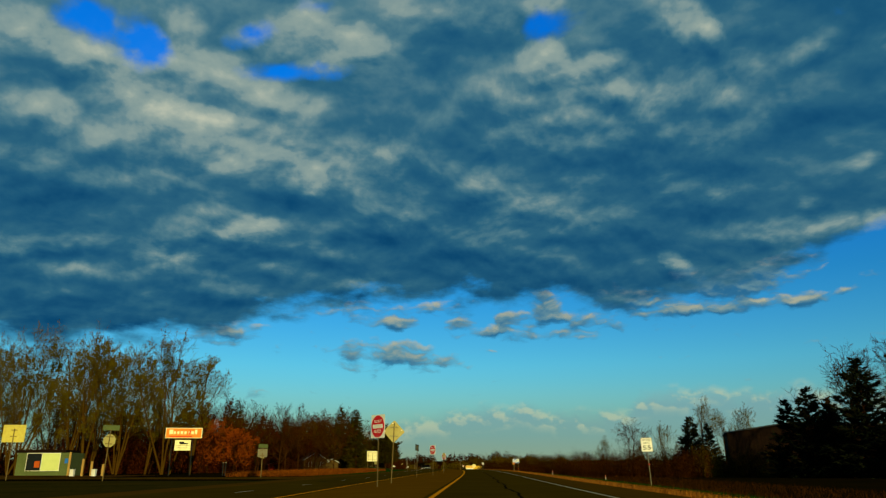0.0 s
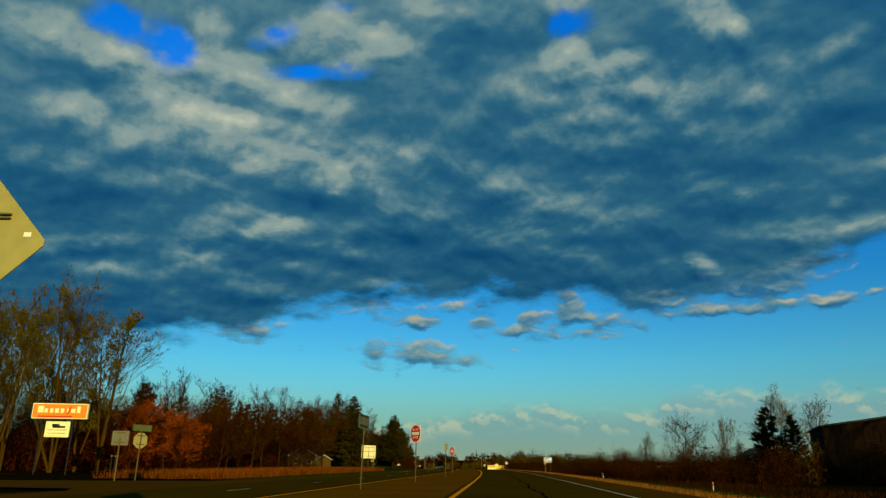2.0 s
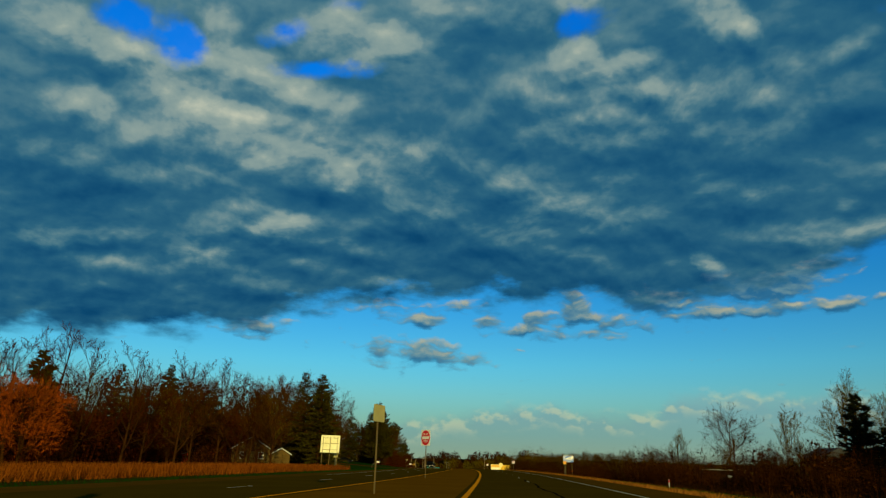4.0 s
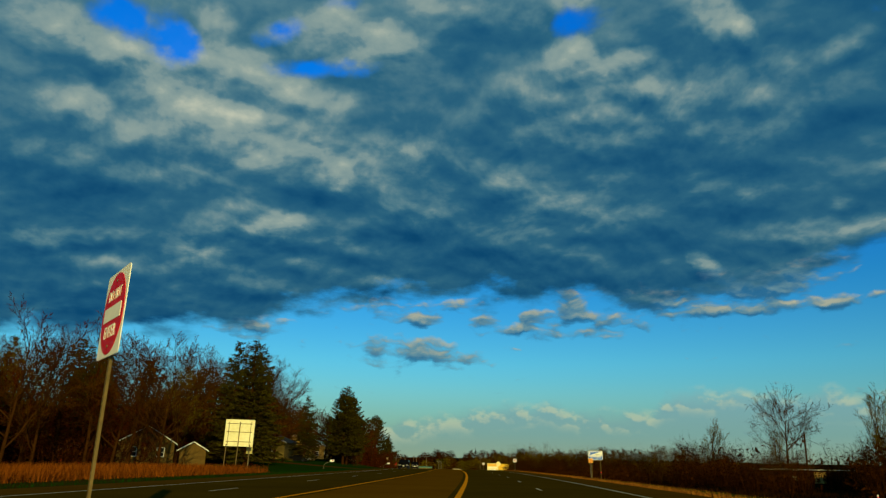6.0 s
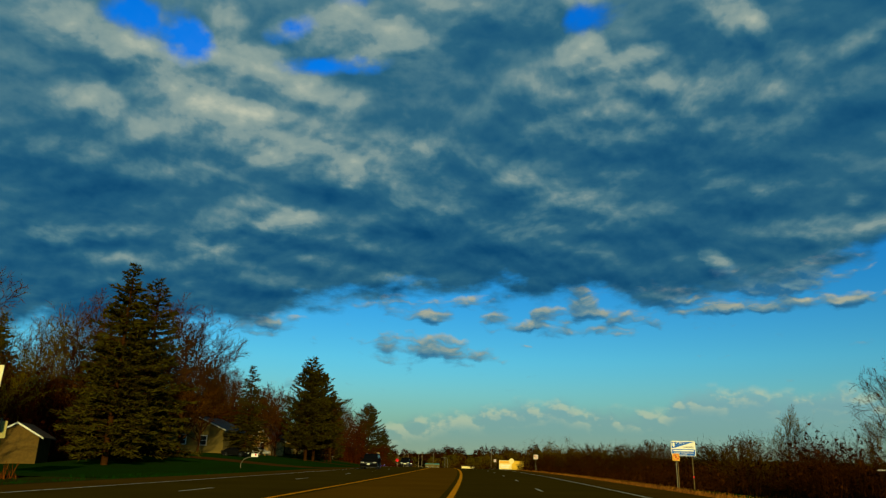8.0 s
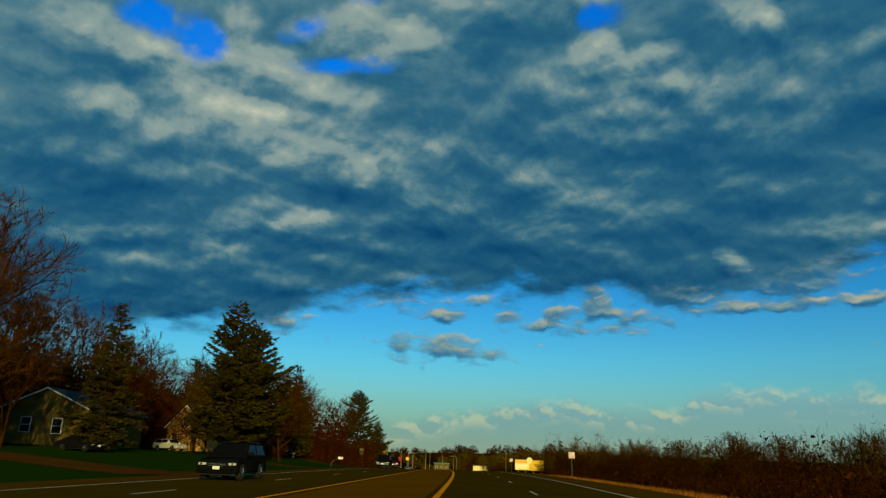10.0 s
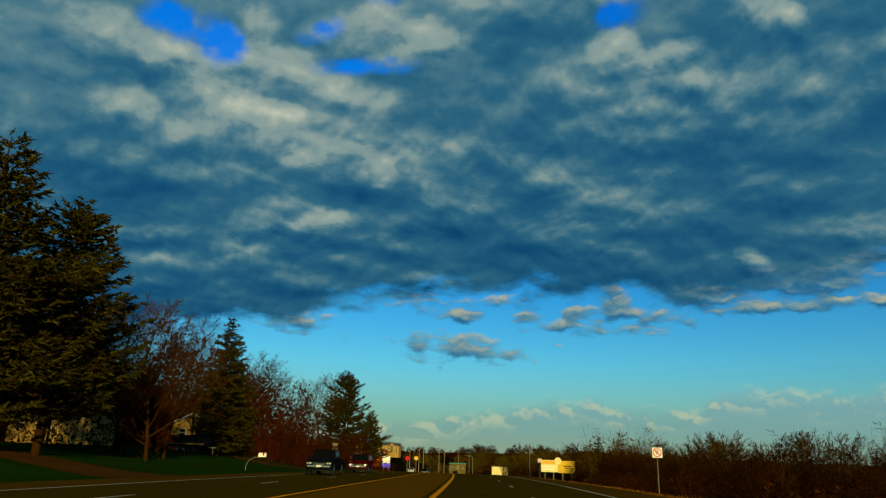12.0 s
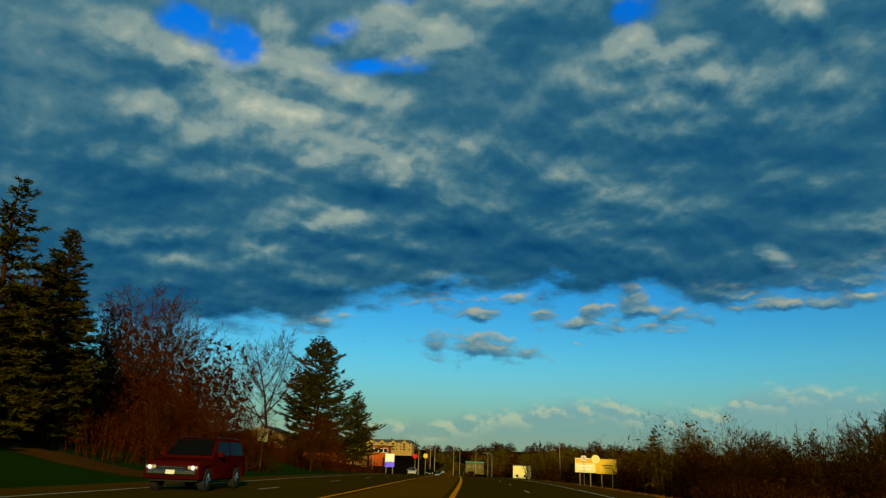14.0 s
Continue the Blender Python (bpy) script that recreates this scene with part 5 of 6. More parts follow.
def gable_house(name, x, y, turn, width, depth, wall, ridge, siding, roof, label, windows=(), category="house", door=None, base=None):
    """A gable end to -y; windows as x, z, width, height in the gable."""
    zb = gz(x, y) if base is None else base
    t = thing(name, pose(x, y, zb, 0, 0, turn), label, category)
    h = width / 2
    body = part("wall", Soup().prism([(-h, -0.6), (h, -0.6), (h, wall), (0, ridge - 0.08), (-h, wall)], 0, depth), siding, t, "lapped siding")
    boards = Soup()
    for k in range(int(ridge / 0.25)):
        z = k * 0.25 + 0.2
        w = h if z < wall else h * (ridge - 0.1 - z) / (ridge - wall)
        if w > 0.2:
            boards.box((-w + 0.02, -0.018, z), (w - 0.02, -0.002, z + 0.03))
    part("lap", boards, siding, body)
    k = (ridge - wall) / h
    for sgn in (-1, 1):
        o = [(0, ridge), (sgn * (h + 0.45), wall - 0.45 * k), (sgn * (h + 0.45), wall - 0.45 * k + 0.16), (0, ridge + 0.17)]
        part("roof", Soup().prism(o if sgn < 0 else o[::-1], -0.45, depth + 0.45), roof, t)
        v = [(0, ridge - 0.02), (sgn * (h + 0.45), wall - 0.45 * k - 0.02), (sgn * (h + 0.45), wall - 0.45 * k + 0.15), (0, ridge + 0.16)]
        part("bargeboard", Soup().prism(v if sgn < 0 else v[::-1], -0.50, -0.452), WHITE_TRIM, t)
    for wx, wz, ww, wh in windows:
        window(t, wx, wz, ww, wh, -0.02)
    if door:
        part("door", Soup().box((door - 0.5, -0.06, 0), (door + 0.5, -0.002, 2.05), bevel=0.01), BROWN_WALL, t)
    return t


gable_house("house", -65.7, 320.0, 4, 10.6, 13, 3.9, 6.2, TAN, ROOF, "tan bungalow with a shingled gable roof among trees", ((-2.2, 1.3, 1.1, 1.6), (1.6, 1.2, 1.1, 1.6)), base=2.1)
gable_house("house", -72.0, 366.0, -6, 7.2, 9, 3.6, 7.2, YELLOW_SIDING, BROWN_ROOF, "yellow house with a steep gable and an attic window", ((0.1, 3.6, 1.2, 1.8), (-2.0, 0.9, 1.0, 1.4), (2.0, 0.9, 1.0, 1.4)), base=2.4)
gable_house("house", -62.3, 256.2, 26, 8.4, 10, 3.4, 5.9, SHADED_SIDING, BROWN_ROOF, "small tan house half hidden behind bare trees", ((-1.9, 1.3, 1.0, 1.3), (2.2, 1.3, 1.0, 1.3)), base=0.5)
gable_house("garage", -57.6, 263.0, 26, 4.2, 7, 2.2, 3.4, SHADED_SIDING, BROWN_ROOF, "tan garage beside the small house", (), "garage", base=0.8)
gable_house("house", -73.5, 405.0, -10, 8.5, 10, 3.2, 5.0, YELLOW_SIDING, BROWN_ROOF, "yellow bungalow glowing in low sun behind pines", ((-2.0, 1.2, 1.2, 1.3), (1.6, 1.2, 1.2, 1.3)), base=2.5)
gable_house("shed", -106.5, 320.5, 8, 6.0, 6, 2.6, 3.6, YELLOW_SIDING, WHITE_TRIM, "small bright yellow shed at the wood's edge", ((-1.2, 0.8, 0.9, 1.0),), "shed", base=2.3)
gable_house("barn", -77.5, 262.0, 0, 7.5, 8, 2.2, 3.2, RED_WALL, ROOF, "low red outbuilding in the shade of trees", (), "barn", base=0.2)
gable_house("shed", -76.6, 467, -6, 5, 5, 2.2, 3.0, YELLOW_SIDING, ROOF, "pale shed lit between trunks", ((-1.2, 0.6, 0.8, 0.8),), "shed", base=2.6)

# the kiosk by the side street
zb = gz(-87.5, 137)
t = thing("shop", pose(-87.5, 137, zb, 0, 0, 10), "low green flat-roofed shop with a wide window", "shop")
w = part("wall", Soup().box((-5.0, 0, -0.5), (5.0, 7, 4.2 - zb), bevel=0.02), GREEN_WALL, t, "green painted wall")
part("cornice", Soup().box((-5.3, -0.3, 4.2 - zb), (4.0, 7.2, 4.75 - zb), bevel=0.04), BROWN_WALL, t, "dark flat roof edge")
part("pilaster", Soup().box((4.75, -0.25, -0.5), (5.15, 0.05, 4.3 - zb), bevel=0.03), YELLOW_SIDING, t, "sunlit corner post")
win = part("window", Soup().box((-3.2, -0.07, 0.75 - zb), (3.1, -0.004, 4.15 - zb), bevel=0.02), WHITE_TRIM, t, "white window frame")
part("pane", Soup().box((-3.1, -0.085, 0.85 - zb), (-0.4, -0.072, 4.05 - zb)), PANE, win, "dark pane")
part("pane", Soup().box((-0.3, -0.085, 0.85 - zb), (3.0, -0.072, 4.05 - zb)), material("lit_blind", (0.55, 0.60, 0.22), (0.45, 0.5, 0.18), 0.5, bump=0.02), win, "pale green blind")
part("notice", Soup().box((-1.6, -0.1, 1.4 - zb), (-0.6, -0.087, 2.6 - zb)), BRICK_RED, win, "red poster")
part("plaque", Soup().box((4.0, -0.03, 2.2 - zb), (4.6, -0.003, 3.1 - zb)), BLUE_SHEET, t, "blue plaque")
for x, y, h in ((-73.0, 126, 2.9), (-71.6, 126.5, 2.5), (-69.2, 126, 2.0)):
    z = gz(x, y)
    t = thing("bollard", pose(x, y, z), "yellowish sunlit steel guard post", "bollard", "posts beside the shop")
    part("pipe", Soup().tube((0, 0, -0.3), (0, 0, h), 0.22, n=12), YELLOW_SIDING, t)
    part("cap", Soup().tube((0, 0, h), (0, 0, h + 0.10), 0.22, 0.10, n=12), YELLOW_SIDING, t)
for x, y in ((-73.9, 124.5), (-69.9, 124.5)):
    t = thing("white_box", pose(x, y, gz(x, y)), "small white utility box on the ground", "utility box", "white boxes beside the shop")
    part("body", Soup().box((-0.35, -0.3, -0.2), (0.35, 0.3, 1.15), bevel=0.04), WHITE_TRIM, t)
    part("lid", Soup().box((-0.4, -0.35, 1.15), (0.4, 0.35, 1.25), bevel=0.03), WHITE_TRIM, t)

# the dark building on the other side
zb = gz(95, 245)
t = thing("warehouse", pose(98.1, 228.7, zb, 0, 0, -16), "dark brown warehouse with a low-pitched roof, shade put into its walls", "warehouse")
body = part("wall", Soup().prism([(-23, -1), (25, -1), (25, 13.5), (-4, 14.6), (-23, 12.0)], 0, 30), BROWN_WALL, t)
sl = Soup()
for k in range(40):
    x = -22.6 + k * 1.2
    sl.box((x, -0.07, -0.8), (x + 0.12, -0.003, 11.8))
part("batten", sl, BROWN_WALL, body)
part("roof", Soup().prism([(-23.6, 11.95), (-4, 14.65), (25.6, 13.5), (25.6, 13.9), (-4, 15.05), (-23.6, 12.35)], -0.6, 30.6), ROOF, t)
zb = gz(84, 300)
t = thing("porch_house", pose(84, 300, zb, 0, 0, 10), "pale house with white porch rails seen past a fir", "house")
part("wall", Soup().box((-6, 1.5, -0.5), (6, 10, 6.0), bevel=0.02), TAN, t)
part("roof", Soup().prism([(-6.6, 6.0), (6.6, 6.0), (0, 9.0)], 0.6, 10.6), ROOF, t)
for z in (3.0, 4.0, 5.0):
    part("rail", Soup().box((-6, 0, z), (6, 0.12, z + 0.35), bevel=0.02), WHITE_TRIM, t)
for x in (-5.9, 0, 5.9):
    part("post", Soup().box((x - 0.1, 0.0, -0.5), (x + 0.1, 0.2, 6.0), bevel=0.02), WHITE_TRIM, t)

# ---- mailboxes, small signs, posts ----
def mailbox(x, y, turn, label):
    t = thing("mailbox", pose(x, y, gz(x, y), 0, 0, turn), label, "mailbox", "mailboxes along the verge")
    s = Soup()
    pts = [(-0.9, -0.3), (-0.88, 0.55), (-0.6, 1.0), (-0.1, 1.22), (0.35, 1.26)]
    for a, b in zip(pts, pts[1:]):
        s.tube((a[0], 0, a[1]), (b[0], 0, b[1]), 0.035, n=8)
    part("bent_post", s, STEEL, t, "curved pipe post")
    o = [(-0.16, 0), (0.16, 0), (0.16, 0.22), (0.11, 0.33), (0, 0.37), (-0.11, 0.33), (-0.16, 0.22)]
    body = Soup()
    body.prism(o, -0.35, 0.35)
    body.v = [np.stack([v[:, 1] + 0.55, v[:, 0], v[:, 2] + 1.27], 1) for v in body.v]
    part("box", body, WHITE, t, "white sheet metal box")
    part("flag", Soup().box((0.6, -0.19, 1.4), (0.75, -0.17, 1.62)), RED, t, "small red flag")
    return t


mailbox(-36.9, 273.5, 12, "white mailbox on a curved pipe post")
mailbox(-41.0, 356.8, 10, "white mailbox on a curved post beside the lawn")
t = thing("yard_sign", pose(-49.6, 408.0, gz(-49.6, 408), 0, 0, 8), "small sunlit sign with a dark arrow on a thin post", "sign")
part("post", channel_post(3.2 - gz(-49.6, 408)), STEEL, t)
part("plate", plate(0.95, 1.25, 2.85 - gz(-49.6, 408)), BOARD, t, "pale yellow plate")
part("arrow", Soup().box((-0.05, -0.055, 2.5 - gz(-49.6, 408)), (0.05, -0.044, 3.1 - gz(-49.6, 408))), TAN, t)
for k, (x, y, h) in enumerate(((16.2, 190.0, 1.0), (20.0, 128.0, 0.9))):
    t = thing("delineator", pose(x, y, gz(x, y)), "thin white marker post with a red reflector", "marker post", "marker posts in the grass")
    part("stake", Soup().box((-0.04, -0.02, -0.3), (0.04, 0.02, h), bevel=0.008), WHITE_TRIM, t)
    part("reflector", Soup().box((-0.045, -0.035, h - 0.35), (0.045, -0.021, h - 0.1)), RED, t)
t = thing("utility_post", pose(-49.9, 133.8, gz(-49.9, 133.8)), "dark double utility post at the grass edge", "post")
for x in (-0.25, 0.25):
    part("pipe", Soup().tube((x, 0, -0.3), (x, 0, 2.2), 0.09, n=10), BLACK, t)
    part("cap", Soup().tube((x, 0, 2.2), (x, 0, 2.35), 0.14, n=10), STEEL, t)

zb = -0.9
t = thing("low_building", pose(52.0, 323.0, zb, 0, 0, -4), "long low dark building with a white roof edge behind brush", "building")
part("wall", Soup().box((0, 0, -1.0), (22, 9, 2.5), bevel=0.03), BROWN_WALL, t)
part("roof", Soup().box((-0.4, -0.5, 2.52), (22.4, 9.5, 2.66), bevel=0.02), ROOF, t)
part("fascia", Soup().box((-0.4, -0.56, 2.62), (22.4, -0.51, 2.78), bevel=0.01), WHITE_TRIM, t, "sunlit white roof edge")
# A thin yellow panel makes the yellowish patch on this wall.
part("door", Soup().box((13.0, -0.06, -0.3), (15.6, -0.004, 2.2), bevel=0.02), YELLOW_SIDING, t, "yellowish patch on the wall")
part("window", Soup().box((8.2, -0.05, 0.4), (9.6, -0.004, 1.2), bevel=0.02), WHITE_TRIM, t)
zb = gz(58.7, 309.2)
t = thing("old_pole", pose(58.7, 309.2, zb, 0, 1.5, 0), "dark broken wooden pole standing among brush", "pole")
part("pole", Soup().tube((0, 0, -0.6), (0, 0, 9.7 - zb), 0.22, 0.17, 9), BARK, t)

# ---- vehicles ----
def side_body(outline, half, top_half, z0, z1, bevel=0.05):
    """A body from a side outline in y and z; its flanks lean in from half at z0 to top_half at z1."""
    bm = bmesh.new()
    rings = []
    for sgn in (-1, 1):
        rings.append([bm.verts.new((sgn * (half + (top_half - half) * min(max((z - z0) / (z1 - z0), 0), 1)), y, z)) for y, z in outline])
    n = len(outline)
    bm.faces.new(rings[0])
    bm.faces.new(rings[1][::-1])
    for k in range(n):
        bm.faces.new((rings[0][k], rings[1][k], rings[1][(k + 1) % n], rings[0][(k + 1) % n])[::-1])
    bmesh.ops.recalc_face_normals(bm, faces=bm.faces[:])
    if bevel:
        bmesh.ops.bevel(bm, geom=bm.edges[:], offset=bevel, segments=2, affect="EDGES", profile=0.6)
    bm.verts.index_update()
    s = Soup().add([v.co[:] for v in bm.verts], [[v.index for v in f.verts] for f in bm.faces])
    bm.free()
    return s


def wheel(parent, x, y, r, w):
    s = Soup()
    prof = ((r * 0.62, -w / 2), (r * 0.94, -w / 2), (r, -w * 0.36), (r, w * 0.36), (r * 0.94, w / 2), (r * 0.62, w / 2))
    n = 28
    a = np.linspace(0, 2 * np.pi, n, endpoint=False)
    v = np.concatenate([np.stack([0 * a + x + q, y + np.cos(a) * p, r + np.sin(a) * p], 1) for p, q in prof])
    f = [(j * n + k, j * n + (k + 1) % n, (j + 1) * n + (k + 1) % n, (j + 1) * n + k) for j in range(len(prof) - 1) for k in range(n)]
    s.add(v, f)
    tyre = part("wheel", s, TYRE, parent, "black tyre", True)
    rim = Soup()
    out = w * 0.42 * (1 if x > 0 else -1)
    rim.tube((x - out * 0.6, y, r), (x + out * 0.8, y, r), r * 0.62, r * 0.60, 24)
    for k in range(5):
        b = 2 * np.pi * k / 5
        rim.tube((x + out, y, r), (x + out * 0.95, y + math.cos(b) * r * 0.55, r + math.sin(b) * r * 0.55), 0.05, 0.04, 6)
    part("rim", rim, CHROME, tyre, "bright alloy rim")


def vehicle(name, m, paint, label, kind, lamps):
    """The front looks along -y."""
    t = thing(name, m, label, "car" if kind != "pickup" else "pickup truck")
    L, W, H, hood, r = {"suv": (4.8, 1.92, 1.72, 1.02, 0.37), "big": (5.2, 2.04, 1.90, 1.14, 0.41), "pickup": (5.7, 2.02, 1.92, 1.18, 0.42), "sedan": (4.6, 1.8, 1.45, 0.92, 0.33), "van": (5.0, 1.9, 1.6, 1.0, 0.36)}[kind]
    f, b = -L / 2, L / 2
    low = 0.30 if kind in ("sedan", "suv", "van") else 0.42
    a1, a2 = f + L * 0.19, b - L * 0.20
    arch = r + 0.09

    def arc(c):
        return [(c + arch * math.cos(radians(q)), max(r + arch * math.sin(radians(q)), low)) for q in (180, 150, 120, 90, 60, 30, 0)]
    deck = hood + 0.04
    lower = [(f + 0.10, low + 0.02)] + arc(a1) + arc(a2) + [(b - 0.12, low + 0.05), (b - 0.01, low + 0.30), (b, low + 0.52), (b - 0.05, deck), (f + L * 0.30, deck), (f + L * 0.16, hood - 0.01), (f + 0.20, hood - 0.08),
                                                           (f + 0.05, hood - 0.19), (f, hood - 0.40), (f + 0.01, low + 0.18)]
    body = part("body", side_body(lower, W / 2, W / 2 - 0.07, low, deck, 0.045), paint, t, "", True)
    c0 = f + L * 0.25
    c1 = b - 0.06 if kind in ("suv", "big", "van") else (f + L * 0.66 if kind == "pickup" else b - L * 0.12)
    rake, tail = (0.86, 0.34) if kind in ("suv", "big", "van") else ((0.75, 0.18) if kind == "pickup" else (0.85, 0.7))
    cab = [(c0, deck - 0.04), (c1, deck - 0.04), (c1 - 0.04, deck + 0.10), (c1 - tail, H - 0.10), (c1 - tail - 0.25, H - 0.02), ((c0 + c1) / 2, H), (c0 + rake + 0.35, H - 0.02), (c0 + rake, H - 0.09)]
    part("cabin", side_body(cab, W / 2 - 0.06, W / 2 - 0.24, deck, H, 0.05), paint, t, "", True)
    ws = Soup()
    k = H - deck
    y0, y1 = c0 + rake * 0.14 - 0.035, c0 + rake * 0.90 - 0.035
    z0, z1 = deck + k * 0.12, deck + k * 0.9
    x0, x1 = W / 2 - 0.16, W / 2 - 0.30
    ws.add([(-x0, y0, z0), (x0, y0, z0), (x1, y1, z1), (-x1, y1, z1), (-x0, y0 + 0.03, z0), (x0, y0 + 0.03, z0), (x1, y1 + 0.03, z1), (-x1, y1 + 0.03, z1)],
           [(0, 1, 2, 3), (7, 6, 5, 4), (0, 4, 5, 1), (2, 6, 7, 3), (1, 5, 6, 2), (0, 3, 7, 4)])
    part("windscreen", ws, CAR_GLASS, t, "dark tinted windscreen")
    for sgn in (-1, 1):
        gl = Soup()
        lo, hi = W / 2 - 0.06 - 0.18 * 0.14 + 0.012, W / 2 - 0.06 - 0.18 * 0.85 + 0.012
        ya, yb, yc, yd = c0 + rake * 0.55, c1 - tail * 0.45 - 0.1, c1 - tail * 0.85 - 0.12, c0 + rake * 1.05
        za, zb_ = deck + k * 0.14, deck + k * 0.85
        v = [(sgn * lo, ya, za), (sgn * lo, yb, za), (sgn * hi, yc, zb_), (sgn * hi, yd, zb_)]
        gl.quads([v if sgn > 0 else v[::-1]])
        part("side_window", gl, CAR_GLASS, t)
        ym = (ya + yb) / 2
        part("pillar", Soup().add([(sgn * (lo + 0.006), ym - 0.05, za), (sgn * (lo + 0.006), ym + 0.05, za), (sgn * (hi + 0.006), ym + 0.05, zb_), (sgn * (hi + 0.006), ym - 0.05, zb_)],
                                  [(0, 1, 2, 3) if sgn > 0 else (3, 2, 1, 0)]), paint, t)
        part("mirror", Soup().box((sgn * (W / 2 + 0.09) - 0.11, c0 + rake * 0.42, deck + 0.03), (sgn * (W / 2 + 0.09) + 0.11, c0 + rake * 0.42 + 0.14, deck + 0.22), bevel=0.03), paint, t)
        hx = sgn * (W / 2 - 0.27)
        lamp = part("headlight", Soup().box((hx - 0.19, f - 0.012, hood - 0.36), (hx + 0.19, f + 0.25, hood - 0.23), bevel=0.04), LAMP_LENS, t, "clear headlight")
        part("bulb", Soup().disc((hx + sgn * 0.03, f - 0.022, hood - 0.295), 0.06, 0.02, 14), HEADLAMP_ON if lamps else CHROME, lamp)
        part("fog_lamp", Soup().disc((sgn * (W / 2 - 0.25), f + 0.005, low + 0.22), 0.06, 0.03, 12), LAMP_LENS, t)
        part("tail_light", Soup().box((hx + sgn * 0.1 - 0.1, b - 0.06, hood - 0.3), (hx + sgn * 0.1 + 0.1, b + 0.012, hood - 0.05), bevel=0.02), RED, t)
    gr = part("grille", Soup().box((-W / 2 + 0.50, f - 0.015, hood - 0.52), (W / 2 - 0.50, f + 0.12, hood - 0.24), bevel=0.03), BLACK, t, "dark grille")
    for q in range(3):
        part("grille_bar", Soup().box((-W / 2 + 0.58, f - 0.035, hood - 0.47 + q * 0.085), (W / 2 - 0.58, f - 0.016, hood - 0.45 + q * 0.085)), CHROME, gr)
    part("bumper", Soup().box((-W / 2 + 0.12, f - 0.07, low + 0.16), (W / 2 - 0.12, f + 0.12, low + 0.36), bevel=0.05), CHROME if kind in ("big", "pickup") else paint, t)
    part("number_plate", Soup().box((-0.16, f - 0.085, low + 0.2), (0.16, f - 0.072, low + 0.34)), WHITE_TRIM, t, "pale blank plate")
    part("underside", Soup().box((-W / 2 + 0.15, f + 0.25, low - 0.06), (W / 2 - 0.15, b - 0.2, low + 0.12)), BLACK, t)
    if kind == "pickup":
        part("bed_liner", Soup().box((-W / 2 + 0.12, c1 + 0.05, deck - 0.1), (W / 2 - 0.12, b - 0.12, deck + 0.006)), BLACK, t)
    if kind in ("suv", "big"):
        for sgn in (-1, 1):
            part("roof_rail", Soup().tube((sgn * (W / 2 - 0.33), c0 + rake + 0.15, H + 0.03), (sgn * (W / 2 - 0.33), c1 - tail - 0.1, H + 0.03), 0.022, n=8), BLACK, t)
    for y in (a1, a2):
        for sgn in (-1, 1):
            wheel(t, sgn * (W / 2 - 0.14), y, r, 0.25)
    return t


def in_lane(y, lane, turn=0.0):
    """A place on the oncoming lanes (1 next to the median, 2 outside)."""
    lat = -median_w(y) - LANE * (lane - 0.5)
    p = on_road(np.array(y), np.array(lat))
    return pose(p[0], p[1], p[2], 0, 0, math.degrees(-np.interp(y, GRID, ROAD_H)) + turn)


vehicle("suv", in_lane(279.0, 2), CAR_BLACK, "black crossover driving in the outer oncoming lane", "suv", False)
vehicle("pickup", in_lane(349.5, 2), CAR_BLUE, "dark blue pickup with a chrome grille in the oncoming lane", "pickup", False)
vehicle("suv", in_lane(369.5, 2), CAR_RED, "dark red sport utility car with lit headlights", "big", True)
vehicle("sedan", in_lane(505.0, 1), CAR_BLACK, "black car with lit headlights far down the road", "sedan", True)
vehicle("sedan", in_lane(498.0, 2), CAR_SILVER, "silver car far off in the oncoming lanes", "sedan", True)
p = on_road(np.array(560.0), np.array(5.5))
vehicle("truck", pose(p[0], p[1], p[2], 0, 0, 190), CAR_BLACK, "dark truck ahead in the near lanes", "big", False)
vehicle("parked_car", pose(-53.0, 308.6, gz(-53.0, 308.6), 0, 0, 78), CAR_BLACK, "black car parked on a drive under a spruce", "sedan", False)
vehicle("minivan", pose(-62.0, 342.5, gz(-62, 342.5), 0, 0, 68), CAR_SILVER, "silver van parked before the yellow house", "van", False)
vehicle("parked_car", pose(-93.0, 262.0, gz(-93, 262), 0, 0, 60), CAR_BLACK, "dark car parked beside the field", "sedan", False)

# a covered trailer by the yellow bungalow
zb = gz(-60, 383)
t = thing("camper_trailer", pose(-58.5, 376, zb, 0, 0, 80), "long dark covered trailer parked under pines", "trailer")
part("cover", side_body([(-3.4, 0.7), (3.4, 0.7), (3.5, 1.5), (3.0, 2.0), (-2.8, 2.1), (-3.6, 1.3)], 1.1, 0.9, 0.7, 2.0, 0.08), CAR_BLUE, t, "dark tarpaulin cover")
part("stripe", Soup().box((-1.13, -3.3, 0.95), (1.13, 3.3, 1.1)), TAN, t, "tan stripe")
for y in (-0.5, 0.5):
    for x in (-1.0, 1.0):
        wheel(t, x, y, 0.33, 0.22)
part("jack", Soup().tube((0, -3.9, -0.1), (0, -3.9, 0.8), 0.05, n=8).box((-0.06, -4.3, 0.6), (0.06, -3.3, 0.72)), STEEL, t)

